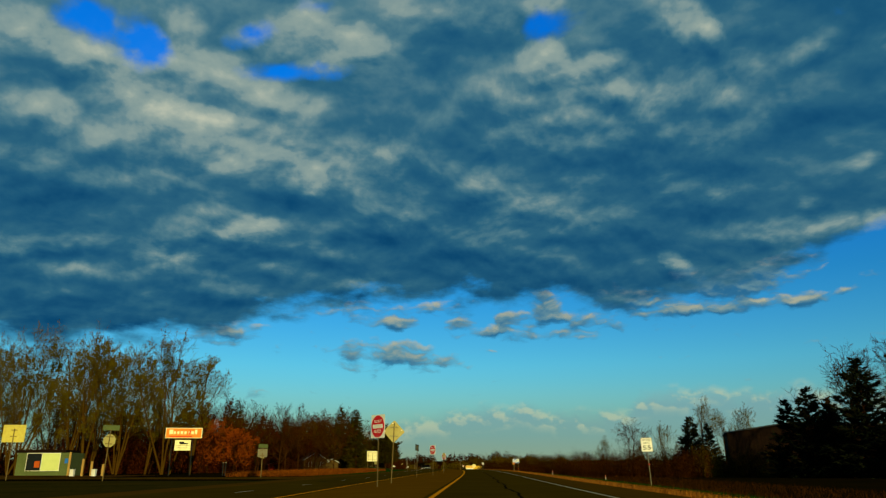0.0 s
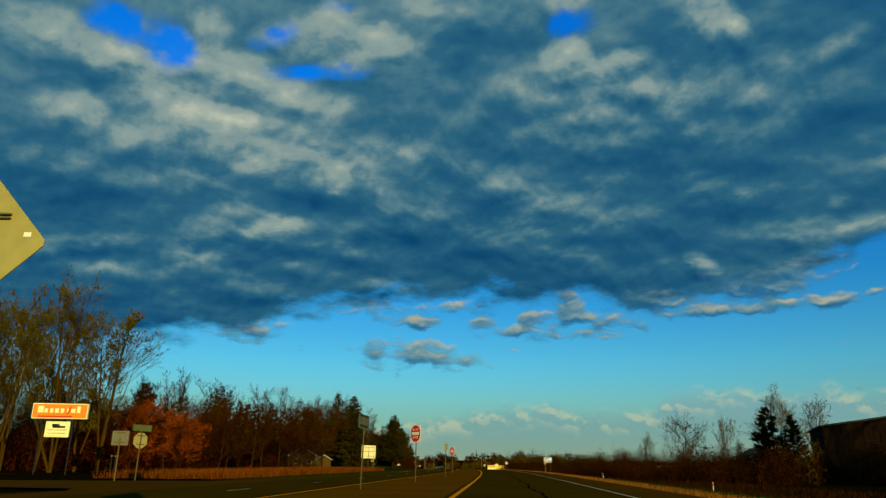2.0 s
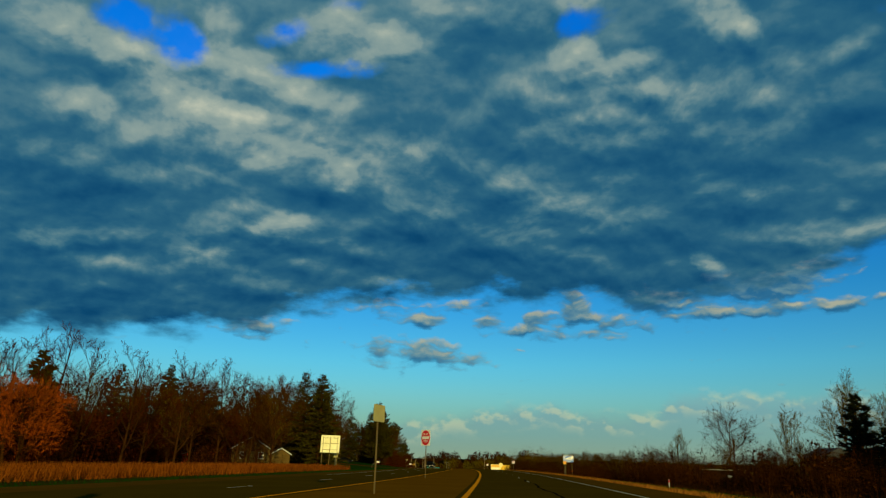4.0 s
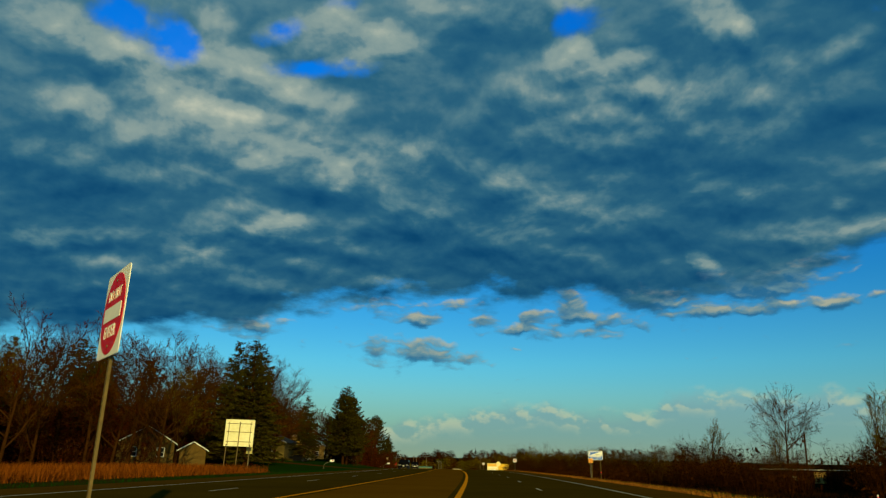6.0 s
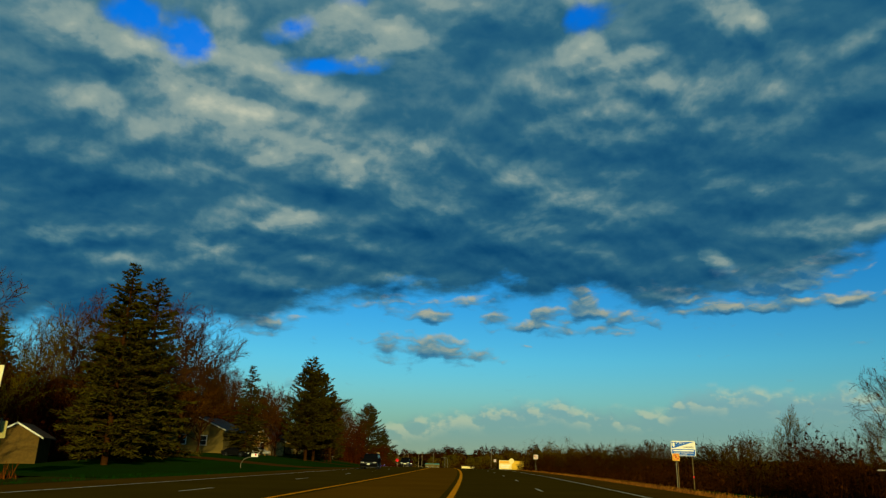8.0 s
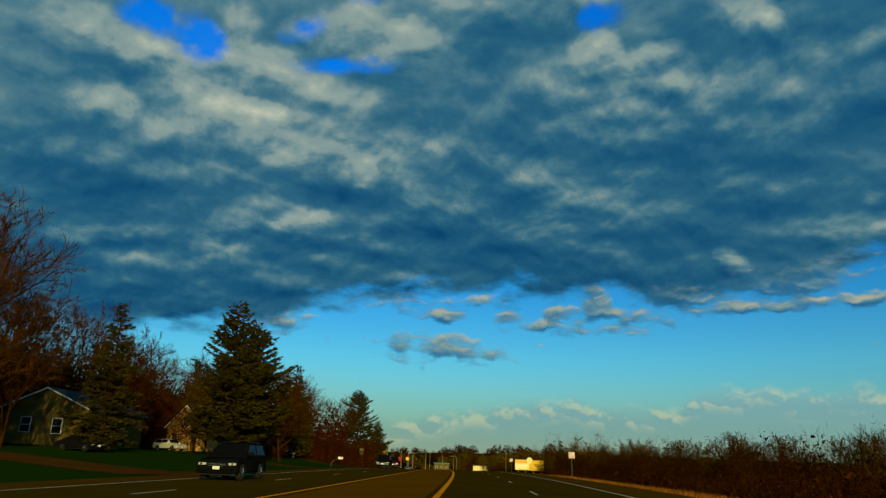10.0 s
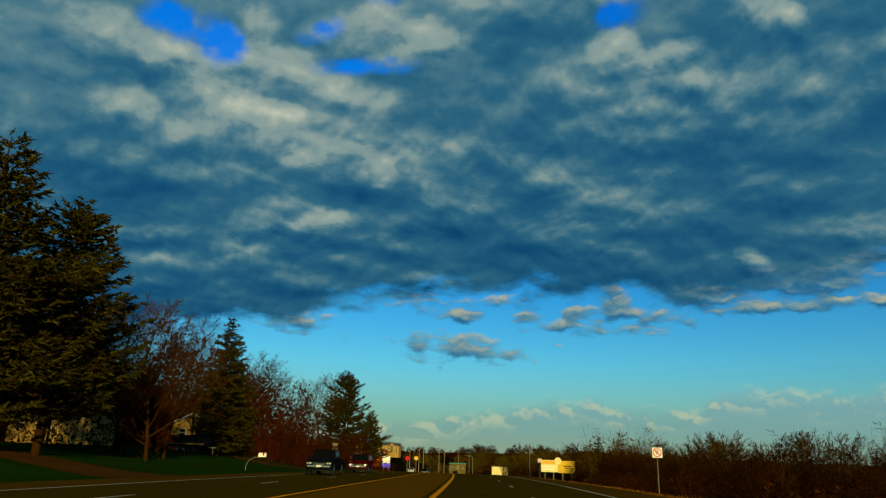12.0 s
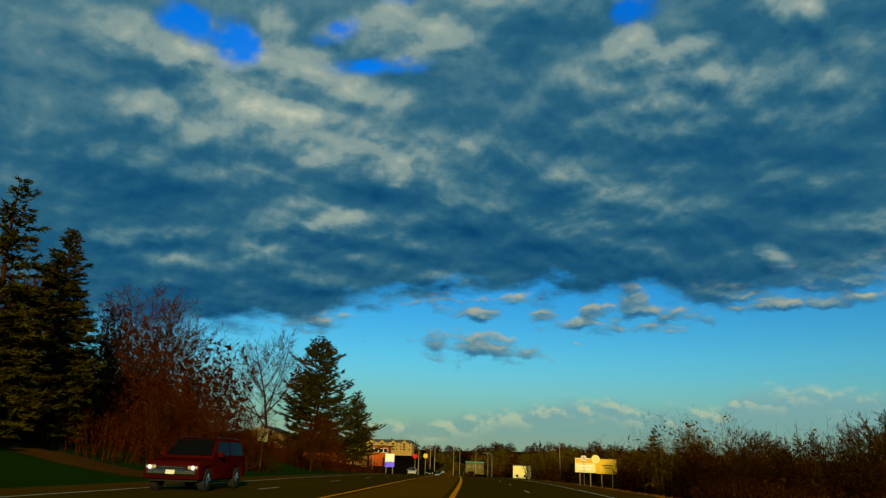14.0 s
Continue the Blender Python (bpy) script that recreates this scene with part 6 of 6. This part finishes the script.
# ---- the town down the road ----
def far_block(name, x, y, z, w, d, h, mat, roof, label, storeys=1, cols=0, turn=8, category="shop", pitched=0.0):
    t = thing(name, pose(x, y, z, 0, 0, turn), label, category)
    part("wall", Soup().box((-w / 2, 0, -4), (w / 2, d, h), bevel=0.05), mat, t)
    if pitched:
        part("roof", Soup().prism([(-w / 2 - 0.8, h - 0.1), (w / 2 + 0.8, h - 0.1), (w / 2 - 3, h + pitched), (-w / 2 + 3, h + pitched)], -0.8, d + 0.8), roof, t)
    else:
        part("roof", Soup().box((-w / 2 - 0.3, -0.3, h), (w / 2 + 0.3, d + 0.3, h + 0.5), bevel=0.05), roof, t)
    for s in range(storeys):
        for c in range(cols):
            cx = -w / 2 + (c + 0.5) * w / cols
            z0 = s * h / storeys + 0.9
            wdw = part("window", Soup().box((cx - 0.9, -0.12, z0), (cx + 0.9, -0.004, z0 + 1.5), bevel=0.03), WHITE_TRIM, t)
            part("pane", Soup().box((cx - 0.75, -0.14, z0 + 0.12), (cx + 0.75, -0.122, z0 + 1.38)), PANE, wdw)
    return t


apt = far_block("apartment_building", -192, 1000, 5.0, 46, 16, 7.6, YELLOW_SIDING, ROOF, "long three-storey apartment building with gabled bays on the hill", 3, 11, 4, "apartments", 2.6)
for x in (-16, -5.5, 5.5, 16):
    g = part("bay", Soup().prism([(x - 2.6, -1), (x + 2.6, -1), (x + 2.6, 7.3), (x, 9.8), (x - 2.6, 7.3)], -1.6, 0.4), YELLOW_SIDING, apt, "pale gabled bay")
    for z in (0.9, 3.3, 5.6):
        part("pane", Soup().box((x - 1.2, -1.66, z), (x + 1.2, -1.61, z + 1.3)), PANE, g)
far_block("restaurant", -92.2, 606, 1.2, 7.0, 9, 3.0, BRICK_RED, BROWN_ROOF, "low red-brown restaurant beside the road", 1, 4, 6)
far_block("shop", -99.5, 600, 0.2, 6.5, 8, 3.6, YELLOW_SIDING, BROWN_ROOF, "yellow shop front behind the bushes", 1, 3, 6)
far_block("store", -50, 765, -9.5, 9.5, 8, 7.2, BOARD, BROWN_ROOF, "white sunlit store front down the hill", 1, 2, -4)
far_block("store", -90, 860, -6.5, 13, 10, 4.6, TAN, TEAL, "low store with a teal awning by the road", 1, 3, 8)
far_block("store", -176, 780, -5, 26, 12, 6, BRICK_RED, ROOF, "brown-red store at the foot of the hill", 1, 5, 8)

# shop sign with a violet display
t = thing("pole_sign", pose(-86.2, 600, gz(-86.2, 600), 0, 0, 6), "white and violet roadside display sign on two poles", "pole sign")
zb = gz(-86.2, 600)
for x in (-1.2, 1.2):
    part("pole", Soup().box((x - 0.15, 0, -0.5), (x + 0.15, 0.3, 1.6 - zb), bevel=0.02), STEEL, t)
part("face", Soup().box((-1.7, -0.2, -1.1 - zb), (1.7, 0.25, 1.8 - zb), bevel=0.06), WHITE, t, "white lit face")
part("display", Soup().box((-1.75, -0.25, -2.9 - zb), (1.75, 0.25, -1.2 - zb), bevel=0.05), VIOLET, t, "violet lit display")
for k, (x, y, z, rad) in enumerate(((-80.0, 615, 1.2, 0.9), (-76.5, 618, 1.4, 0.9))):
    t = thing("round_sign", pose(x, y, gz(x, y)), "round orange-red shop sign on a pole", "pole sign", "round shop signs")
    part("pole", Soup().tube((0, 0, -0.4), (0, 0, z - gz(x, y)), 0.12, n=8), STEEL, t)
    part("face", Soup().disc((0, -0.15, z - gz(x, y)), rad, 0.2, 20), AMBER if k else RED, t)


def utility_pole(x, y, top, label="tall wooden utility pole with a cross arm", arm=True, turn=0.0):
    z = gz(x, y)
    t = thing("utility_pole", pose(x, y, z, 0, 0, turn), label, "utility pole", "utility poles along the road")
    part("pole", Soup().tube((0, 0, -1), (0, 0, top - z), 0.17, 0.11, 10), WOOD_POLE, t)
    if arm:
        for q in (0.5, 1.4):
            part("cross_arm", Soup().box((-1.5, -0.06, top - z - q), (1.5, 0.06, top - z - q + 0.14), bevel=0.02), WOOD_POLE, t)
        for q in (-1.3, -0.5, 0.5, 1.3):
            part("insulator", Soup().tube((q, 0, top - z - 0.36), (q, 0, top - z - 0.14), 0.06, 0.04, 8), STEEL, t)
    return t


utility_pole(-92.6, 600, 12.8, turn=8)
utility_pole(-24.8, 612, 8.0, "tall bare pole beside the near shoulder", False)
utility_pole(-84, 640, 5.0, "sunlit pole down the road", False)
utility_pole(-80, 655, 5.2, "sunlit pole down the road", False)
utility_pole(-87, 680, 6.5, "sunlit pole down the road", False)
utility_pole(-84, 730, 7.0, "sunlit pole down the road", False)
utility_pole(-90, 790, 8.0, "sunlit pole down the road", False)
utility_pole(-88, 850, 8.0, "sunlit pole down the road", False)

for k, x in enumerate((-52.6, -51.0)):
    z = gz(x, 622)
    t = thing("street_lamp", pose(x, 622, z), "grey street lamp with a curved arm over the road", "street lamp", "street lamps at the junction")
    s = Soup()
    pts = [(0, -0.5), (0, 2.0 - z), (-0.1, 2.6 - z), (-0.6, 3.1 - z), (-1.6, 3.3 - z)]
    for a, b in zip(pts, pts[1:]):
        s.tube((a[0], 0, a[1]), (b[0], 0, b[1]), 0.11, n=8)
    part("mast", s, STEEL, t)
    part("lamp_head", Soup().box((-2.3, -0.18, 3.2 - z), (-1.5, 0.18, 3.38 - z), bevel=0.05), STEEL, t)
for k, (y, lane, lit) in enumerate(((690.0, 1, True), (720.0, 2, True), (820.0, 1, True), (900.0, 2, True))):
    vehicle("car", in_lane(y, lane), CAR_BLACK if k % 2 else CAR_SILVER, "distant car with lit headlights on the far slope", "sedan", lit)
vehicle("car", in_lane(560.0, 1), CAR_BLACK, "dark car with lit headlights coming up the slope", "sedan", True)
vehicle("car", in_lane(640.0, 2), CAR_BLACK, "dark car with lit headlights coming up the slope", "sedan", True)
vehicle("car", in_lane(755.0, 1), CAR_BLACK, "dark car with lit headlights coming up the slope", "sedan", True)

# ---- planting ----
TOPS = {}


def top_of(mesh_name):
    if mesh_name in TOPS:
        return TOPS[mesh_name]
    co = np.empty(len(bpy.data.meshes[mesh_name].vertices) * 3, np.float32)
    bpy.data.meshes[mesh_name].vertices.foreach_get("co", co)
    TOPS[mesh_name] = float(co[2::3].max())
    return TOPS[mesh_name]


def row_of(name, kits, spots, mats, label, category, group, wide=1.0):
    for k, (x, y, h, turn) in enumerate(spots):
        base, native = kits[k % len(kits)]
        tall = top_of(base[1].name)
        plant(name, base, x, y, (h - gz(x, y)) / tall, turn, mats, label, category, group, wide)


K = lambda kits, native: [(q, native) for q in kits]
# x, y, height of the top above the road's start, turn
row_of("poplar_tree", K(POPLAR, 19.5), [(-110, 150, 31, 20), (-70.5, 152.5, 33.5, 80), (-77, 158, 31, 150), (-84, 145, 33.5, 10), (-92, 152, 32, 200), (-99, 146, 33.5, 300), (-107, 155, 33, 60),
       (-116, 147, 31, 120), (-90, 158, 30, 250), (-88, 165, 32, 40), (-124, 160, 30, 170), (-74, 164, 27, 33), (-81, 153, 28, 222), (-95, 161, 29, 111), (-103, 163, 28, 14), (-113, 160, 30, 290), (-67.5, 160, 27.5, 160)], None,
       "tall leafing poplar with yellow-brown bark behind the sign", "tree", "poplars behind the restaurant sign")
row_of("willow_tree", K(WILLOW, 12), [(-71.5, 180, 15.3, 0), (-66.5, 185, 12.8, 120), (-80, 186, 14, 40), (-88, 190, 13, 70)], None, "rounded willow glowing orange in the low sun", "tree", "orange willows")
row_of("spruce_tree", K(SPRUCE, 18), [(-49.5, 266, 22.3, 0), (-58.6, 281, 24.5, 60), (-52.5, 277, 23.4, 130), (-64, 395, 20.4, 30), (-52.4, 311, 16.6, 45), (-125.6, 337, 33, 10), (-118, 332, 30.5, 90), (-113, 313, 30.8, 200),
       (-100, 300, 24, 20), (-90, 290, 22, 100), (-122, 300, 29, 150), (-75, 262, 20, 220), (-57.0, 381, 19.3, 70), (-59.6, 389.5, 18.3, 110)], None, "tall green spruce with drooping boughs at the wood's edge", "conifer", "spruces on the far side")
row_of("pine_tree", K(PINE, 18), [(-47.6, 329, 20.9, 0), (-65.4, 464, 22.4, 140), (-61.5, 476, 13.5, 20), (-48.6, 337.5, 19.8, 200)], None,
       "broad old pine with layered boughs and a bare lower trunk", "conifer", "pines along the verge", 1.02)
row_of("oak_tree", K(OAK, 15.5), [(-61, 293, 27, 40), (-56.5, 296, 24, 220), (-56, 358, 17, 310), (-63.5, 357, 17.6, 10), (-51, 358, 15, 80), (-69, 366, 19, 170), (-66, 288, 25, 100), (-71, 420, 18, 60), (-62, 246, 20, 33), (-52.3, 241, 19.4, 0), (-68, 237, 20.0, 70), (-48.5, 351, 15.2, 200), (-65, 410, 19.5, 20), (-57, 303, 17, 90), (-83, 240, 20, 160),
       (-78, 300, 24, 10), (-86, 340, 26, 310), (-72, 345, 21, 70), (-62, 300, 20, 180), (-68, 395, 18, 220), (-70, 330, 22, 140)], None,
       "bare spreading oak with a net of fine twigs", "tree", "bare trees of the far wood")
row_of("ash_tree", K(ASH, 14.5), [(-92, 262, 22, 0), (-80, 252, 17, 50), (-104, 275, 23, 90), (-70, 282, 21, 140), (-112, 270, 24, 10), (-95, 232, 18, 300), (-60, 262, 17, 250), (-130, 262, 22, 70), (-75, 376, 19, 20),
       (-140, 280, 23, 40), (-133, 230, 20, 80)], None, "bare ash with reddish-brown twigs in the wood", "tree", "bare trees of the far wood")
row_of("red_dogwood_bush", K(REDBUSH, 9), [(-53.2, 395, 7.2, 0), (-57, 404, 7.6, 60), (-52, 428, 6.4, 120), (-54, 438, 6.8, 30), (-58, 450, 5.6, 280), (-61, 462, 4.6, 100), (-52.5, 415, 4.0, 10),
       (-68, 290, 7.5, 10), (-79, 250, 7.0, 70), (-92, 244, 6.5, 120), (-60, 345, 7.0, 40), (-66, 352, 6, 130), (-57.5, 247, 4.5, 10), (-63, 249, 4.8, 200), (-51, 355, 6.5, 80), (-55, 362, 7, 190), (-49, 404, 5.6, 20), (-50, 399, 6.2, 77)], None, "dense dark red bush without leaves on the lawn's edge", "bush", "red bushes along the verge")
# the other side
row_of("fir_tree", K(SHADED_FIR, 16), [(76, 174, 19.8, 0), (73.5, 181, 17.4, 70), (82, 178, 16.0, 140), (83, 163, 25, 200), (90, 158, 24, 20), (96, 166, 23, 250), (75, 252.5, 16.0, 90), (69.5, 257, 12.8, 10),
       (88, 176, 17, 110), (100, 230, 17.0, 60)], None, "dense fir with shade put into its near-black needles", "conifer", "dark firs beside the warehouse", 1.1)
row_of("oak_tree", K(OPEN_OAK, 15.5), [(92, 186, 33, 40), (66.7, 342, 24.0, 100), (104, 178, 34, 200), (48.5, 378, 10.4, 300), (-61.5, 436, 19.3, 130)], None, "bare oak with wide open limbs against the sky", "tree", "bare trees of the near side")
row_of("ash_tree", K(ASH, 14.5), [(91, 312, 31.5, 0), (121, 350, 31, 90), (110, 346, 29, 180), (72, 303, 19.8, 45), (59.5, 383, 17.8, 10), (78, 380, 15, 70), (3.1, 498, 11.0, 30), (8, 505, 9.0, 130), (85, 330, 13, 200)], None,
       "upright bare ash with fine pale twigs", "tree", "bare trees of the near side")
row_of("budding_tree", K(ASH, 14.5), [(-55.5, 700, 8.5, 0), (-61, 706, 7.2, 80), (-30, 640, 7.8, 30), (-35, 652, 6.2, 140), (-49, 772, 6.8, 60), (-21, 622, 6.8, 200), (-42, 690, 6.6, 250), (-113, 900, 6, 10), (-126, 920, 7, 110),
       (-142, 950, 8, 70), (-152, 955, 7, 300), (-101, 940, 6.5, 170), (-132, 700, 6.5, 20), (-122, 660, 6, 120)], None, "rounded budding tree down the road", "tree", "trees down the road", 1.35)
row_of("spruce_tree", K(SPRUCE, 18), [(-0.3, 523, 10.0, 0)], None, "dark evergreen standing above the brush", "conifer", "spruces of the near side")

rng = np.random.default_rng(7)
HOUSES = [(-65.7, 326, 9), (-72, 370, 8), (-62.3, 261, 8), (-73.5, 410, 8), (-106.5, 323, 7), (-77.5, 266, 7), (-58.5, 456, 8), (-62, 342, 5), (-53, 308, 5), (-58.5, 376, 6)]


def scatter(n, y0, y1, lat0, lat1, gap=3.5):
    """Random places in a stretch of wood, clear of the houses and of one another."""
    out = []
    for _ in range(n * 30):
        y = rng.uniform(y0, y1)
        x = float(road_x(y)) + rng.uniform(lat0, lat1)
        if len(out) < n and all((x - a) ** 2 + (y - b) ** 2 > r * r for a, b, r in HOUSES) and all((x - a) ** 2 + (y - b) ** 2 > gap * gap for a, b in out):
            out.append((x, y))
    return out


wood = [(-58, 243), (-66, 246), (-73, 250), (-61, 249), (-72, 432), (-76, 420), (-68, 407), (-66, 416), (-72, 413), (-67, 340), (-72, 337), (-78, 340), (-84, 336), (-70, 348), (-76, 349), (-83, 346), (-88, 342)] + scatter(14, 164, 200, -125, -62) + scatter(42, 195, 345, -128, -56) + scatter(10, 345, 392, -92, -40) + scatter(22, 338, 415, -100, -52) + scatter(14, 392, 490, -92, -46)
row_of("wood_tree", K(THIN, 15), [(x, y, float(rng.uniform(15, 20)) + (4.0 if 195 < y < 300 and x < -60 or 338 < y < 415 and x < -74 else 0.0), float(rng.uniform(0, 360))) for x, y in wood], None,
       "bare brown tree crowded into the far wood", "tree", "bare trees of the far wood")
row_of("wood_spruce", K(BACK_SPRUCE, 18), [(x, y, float(rng.uniform(14, 24)), float(rng.uniform(0, 360))) for x, y in scatter(16, 225, 345, -130, -72) + scatter(8, 385, 500, -95, -62)], None,
       "dark spruce among the bare trees of the wood", "conifer", "spruces on the far side")
row_of("fir_tree", K(SHADED_FIR, 16), [(x, y, float(rng.uniform(11, 20)), float(rng.uniform(0, 360))) for x, y in ((86, 186), (79, 170), (92, 170), (100, 178), (110, 170), (88, 150), (98, 145), (72, 262))], None,
       "dense fir with shade put into its near-black needles", "conifer", "dark firs beside the warehouse", 1.1)


front = [(float(road_x(y)) + float(rng.uniform(31, 38)), y, float(rng.uniform(3.4, 5.0)), float(rng.uniform(0, 360))) for y in range(326, 476, 6)]
front = [q for q in front if not (400 < q[1] and q[0] < -5)]
row_of("brush_bush", K(BUSH, 6), front, None, "rounded bare bush of dark brown twigs", "bush", "bushes of the near verge", 1.15)
rear = [(float(road_x(y)) + float(rng.uniform(46, 56)), y, float(rng.uniform(6.0, 8.2)), float(rng.uniform(0, 360))) for y in range(328, 480, 7)]
row_of("brush_bush", K(BUSH, 6), [(47, 316, 2.6, 0), (52.5, 317, 2.2, 50), (57, 315, 2.9, 110), (62, 318, 2.1, 170), (66, 316, 2.8, 220), (75, 318, 3.2, 280), (71, 312, 2.4, 20)], None, "rounded bare bush of dark brown twigs", "bush", "bushes of the near verge", 1.15)
row_of("budding_bush", K(BUD_BUSH, 6), rear, None, "tall bush with yellow-green buds at its top", "bush", "bushes of the near verge", 1.15)
SUNNY = [(-73.5, 404, 8), (-70, 392, 6), (-67, 380, 6), (-65.7, 318, 8)]


def band(n, y0, y1, lat0, lat1, h0, h1, w=4.0, swell=0.0):
    y = rng.uniform(y0, y1, n)
    lat = rng.uniform(lat0, lat1, n)
    out = []
    for a, b in zip(lat, y):
        k = 1 + swell * (math.sin(b / 6.1 + a / 9) + 0.7 * math.sin(b / 2.7 + a / 5))
        out.append((float(road_x(b)) + a, b, rng.uniform(h0, h1) * k, w * (0.8 + 0.4 * k)))
    return [q for q in out if not (285 < q[1] < 324 and 44 < q[0] < 80 and q[2] > 2.5) and not (400 < q[1] < 590 and -60 < q[0] < -6) and not (400 < q[1] < 766 and abs(q[0] + 19.7 + 0.0716 * (q[1] - 342)) < 8)
            and not (190 < q[1] < 318 and -0.3312 * q[1] - 3 < q[0] < 32.3 - 0.4253 * q[1]) and all((q[0] - a) ** 2 + (q[1] - b) ** 2 > r * r for a, b, r in SUNNY)]


brush("brush_thicket", band(170, 285, 480, 23, 32, 2.4, 3.6, 3.5, 0.14) + band(130, 285, 480, 31, 46, 3.4, 4.8, 4.5, 0.2) + band(90, 285, 480, 45, 72, 7.4, 9.4, 5.5, 0.2) + band(130, 480, 700, 25, 70, 9, 14.0, 7, 0.2)
      + band(130, 190, 300, 38, 82, 6.0, 8.6, 5, 0.2), BRUSH, "dense thicket of bare brown brush along the verge", thick=0.6, core=1.8, clump=1.5)
brush("budding_thicket", band(80, 300, 480, 62, 100, 8.8, 11.5, 7, 0.2) + band(100, 480, 760, 36, 90, 11, 17, 7, 0.2) + band(60, 200, 300, 66, 100, 8, 10.5, 5, 0.2), BRUSH_TOP, "taller brush with yellow-green buds at its top", thick=0.7, core=1.2, clump=1.4)
brush("wood_undergrowth", band(260, 185, 345, -130, -54, 5, 11, 6) + band(150, 345, 480, -85, -46, 4, 8, 5) + [(-57 + 1.1 * k, 349 + k, 6.5, 5) for k in range(6)] + [(-69 + 2.2 * k, 247 + 0.4 * k, 3.2 + 0.9 * (k % 3), 4) for k in range(8)] + [(-102 + 2.4 * k, 591, 1.4 - gz(-102 + 2.4 * k, 591) + 0.6 * (k % 2), 4) for k in range(7)], BRUSH, "dark undergrowth of the far wood", fine=0.012, thick=0.25, core=2.2, clump=1.3)
brush("red_undergrowth", band(230, 200, 335, -125, -60, 10, 18, 6) + band(150, 330, 480, -95, -52, 8, 14, 6) + band(60, 258, 345, -75, -56, 12, 17, 6) + band(90, 168, 215, -128, -62, 7, 12, 6) + band(110, 335, 470, -100, -52, 14, 19, 7) + [(-67 + 1.5 * k, 403 + 2.2 * k, 13.5 + (k * 7 % 4), 6) for k in range(7)] + [(-62 + 1.2 * k, 408 + 2.2 * k, 11 + (k * 5 % 4), 6) for k in range(4)], RED_TWIG, "reddish young trees crowding the far wood", fine=0.012, thick=0.34, core=4.6, clump=1.15)
brush("red_hedge", band(50, 388, 452, -33, -20, 2.6, 4.6, 5), RED_TWIG, "mounded dark red shrubs on the lawn's edge", fine=0.015, thick=1.0)
mounds = [(-60 + 2.2 * k, 399 + 1.4 * k, (4.6, 5.6, 6.4, 6.2, 5.4)[k], 6.5) for k in range(5)] + [(-57 + 2.2 * k, 404 + 1.2 * k, 5.4, 6) for k in range(4)]
brush("red_mound", mounds + [(-58 + 0.9 * k, 440 + 4.0 * k, 4.6 - 0.35 * k, 6.5) for k in range(6)], RED_TWIG, "rounded dark red shrub mounds beside the lawn", fine=0.009, thick=3.0, core=7.0, clump=0.8)
brush("far_wood", band(130, 760, 1400, 30, 260, 8, 15, 12, 0.15) + band(130, 760, 1500, -320, -60, 8, 14, 12, 0.15) + band(80, 1300, 1900, -500, 300, 14, 24, 18, 0.15), BRUSH, "far bare woods on the hills", "woods", 0.10, 0.25, 1.2, 5.0)
brush("far_budding_wood", band(60, 700, 1300, 30, 200, 10, 17, 10, 0.15) + band(60, 900, 1500, -300, -70, 10, 16, 10, 0.15), BRUSH_TOP, "far budding woods on the hills", "woods", 0.10, 0.25, 1.2, 5.0)


def grass(name, n, y0, y1, lat0, lat1, h0, h1, mat, label, lean=0.35):
    y = rng.uniform(y0, y1, n)
    lat = rng.uniform(0, 1, n)
    a = lat0(y) if callable(lat0) else lat0 + 0 * y
    b = lat1(y) if callable(lat1) else lat1 + 0 * y
    x = road_x(y) + a + (b - a) * lat
    p = np.stack([x, y, ground_z(x, y) - 0.08], 1)
    h = rng.uniform(h0, h1, n)[:, None]
    tip = p + np.concatenate([rng.normal(size=(n, 2)) * lean, np.ones((n, 1))], 1) * h
    s = np.stack([rng.normal(size=n), rng.normal(size=n), 0 * y], 1)
    s /= np.linalg.norm(s, axis=1)[:, None]
    w = 0.012 + 0.020 * h
    return tagged(new(name, Soup().tris(np.stack([p - s * w, p + s * w, tip], 1)).mesh(name, mat)), label, "grass", "", "stuff")


off = lambda d: (lambda y: -median_w(y) - 2 * LANE - 3.0 - d)
grass("dry_reeds", 45000, 122, 232, off(8), off(24), 0.4, 1.15, REED, "tall dry reed grass glowing orange")
grass("dry_verge_grass", 42000, 20, 330, 11.2, 15.6, 0.10, 0.42, DRY, "dry tawny grass along the shoulder")
grass("dry_verge_tufts", 9000, 330, 520, 11.3, 13.4, 0.10, 0.30, DRY, "dry tawny grass along the shoulder")
grass("dry_field_grass", 22000, 60, 260, 24, 50, 0.3, 0.7, FIELD, "dry meadow grass beyond the ditch")
grass("ditch_grass", 12000, 20, 260, 15.6, 24, 0.12, 0.3, GREEN, "short green grass in the ditch")
grass("verge_lawn", 30000, 240, 470, off(3), off(26), 0.05, 0.15, LAWN, "short green lawn by the far shoulder")
grass("verge_grass", 12000, 120, 250, off(1), off(9), 0.1, 0.3, GREEN, "short dark green grass of the far verge")
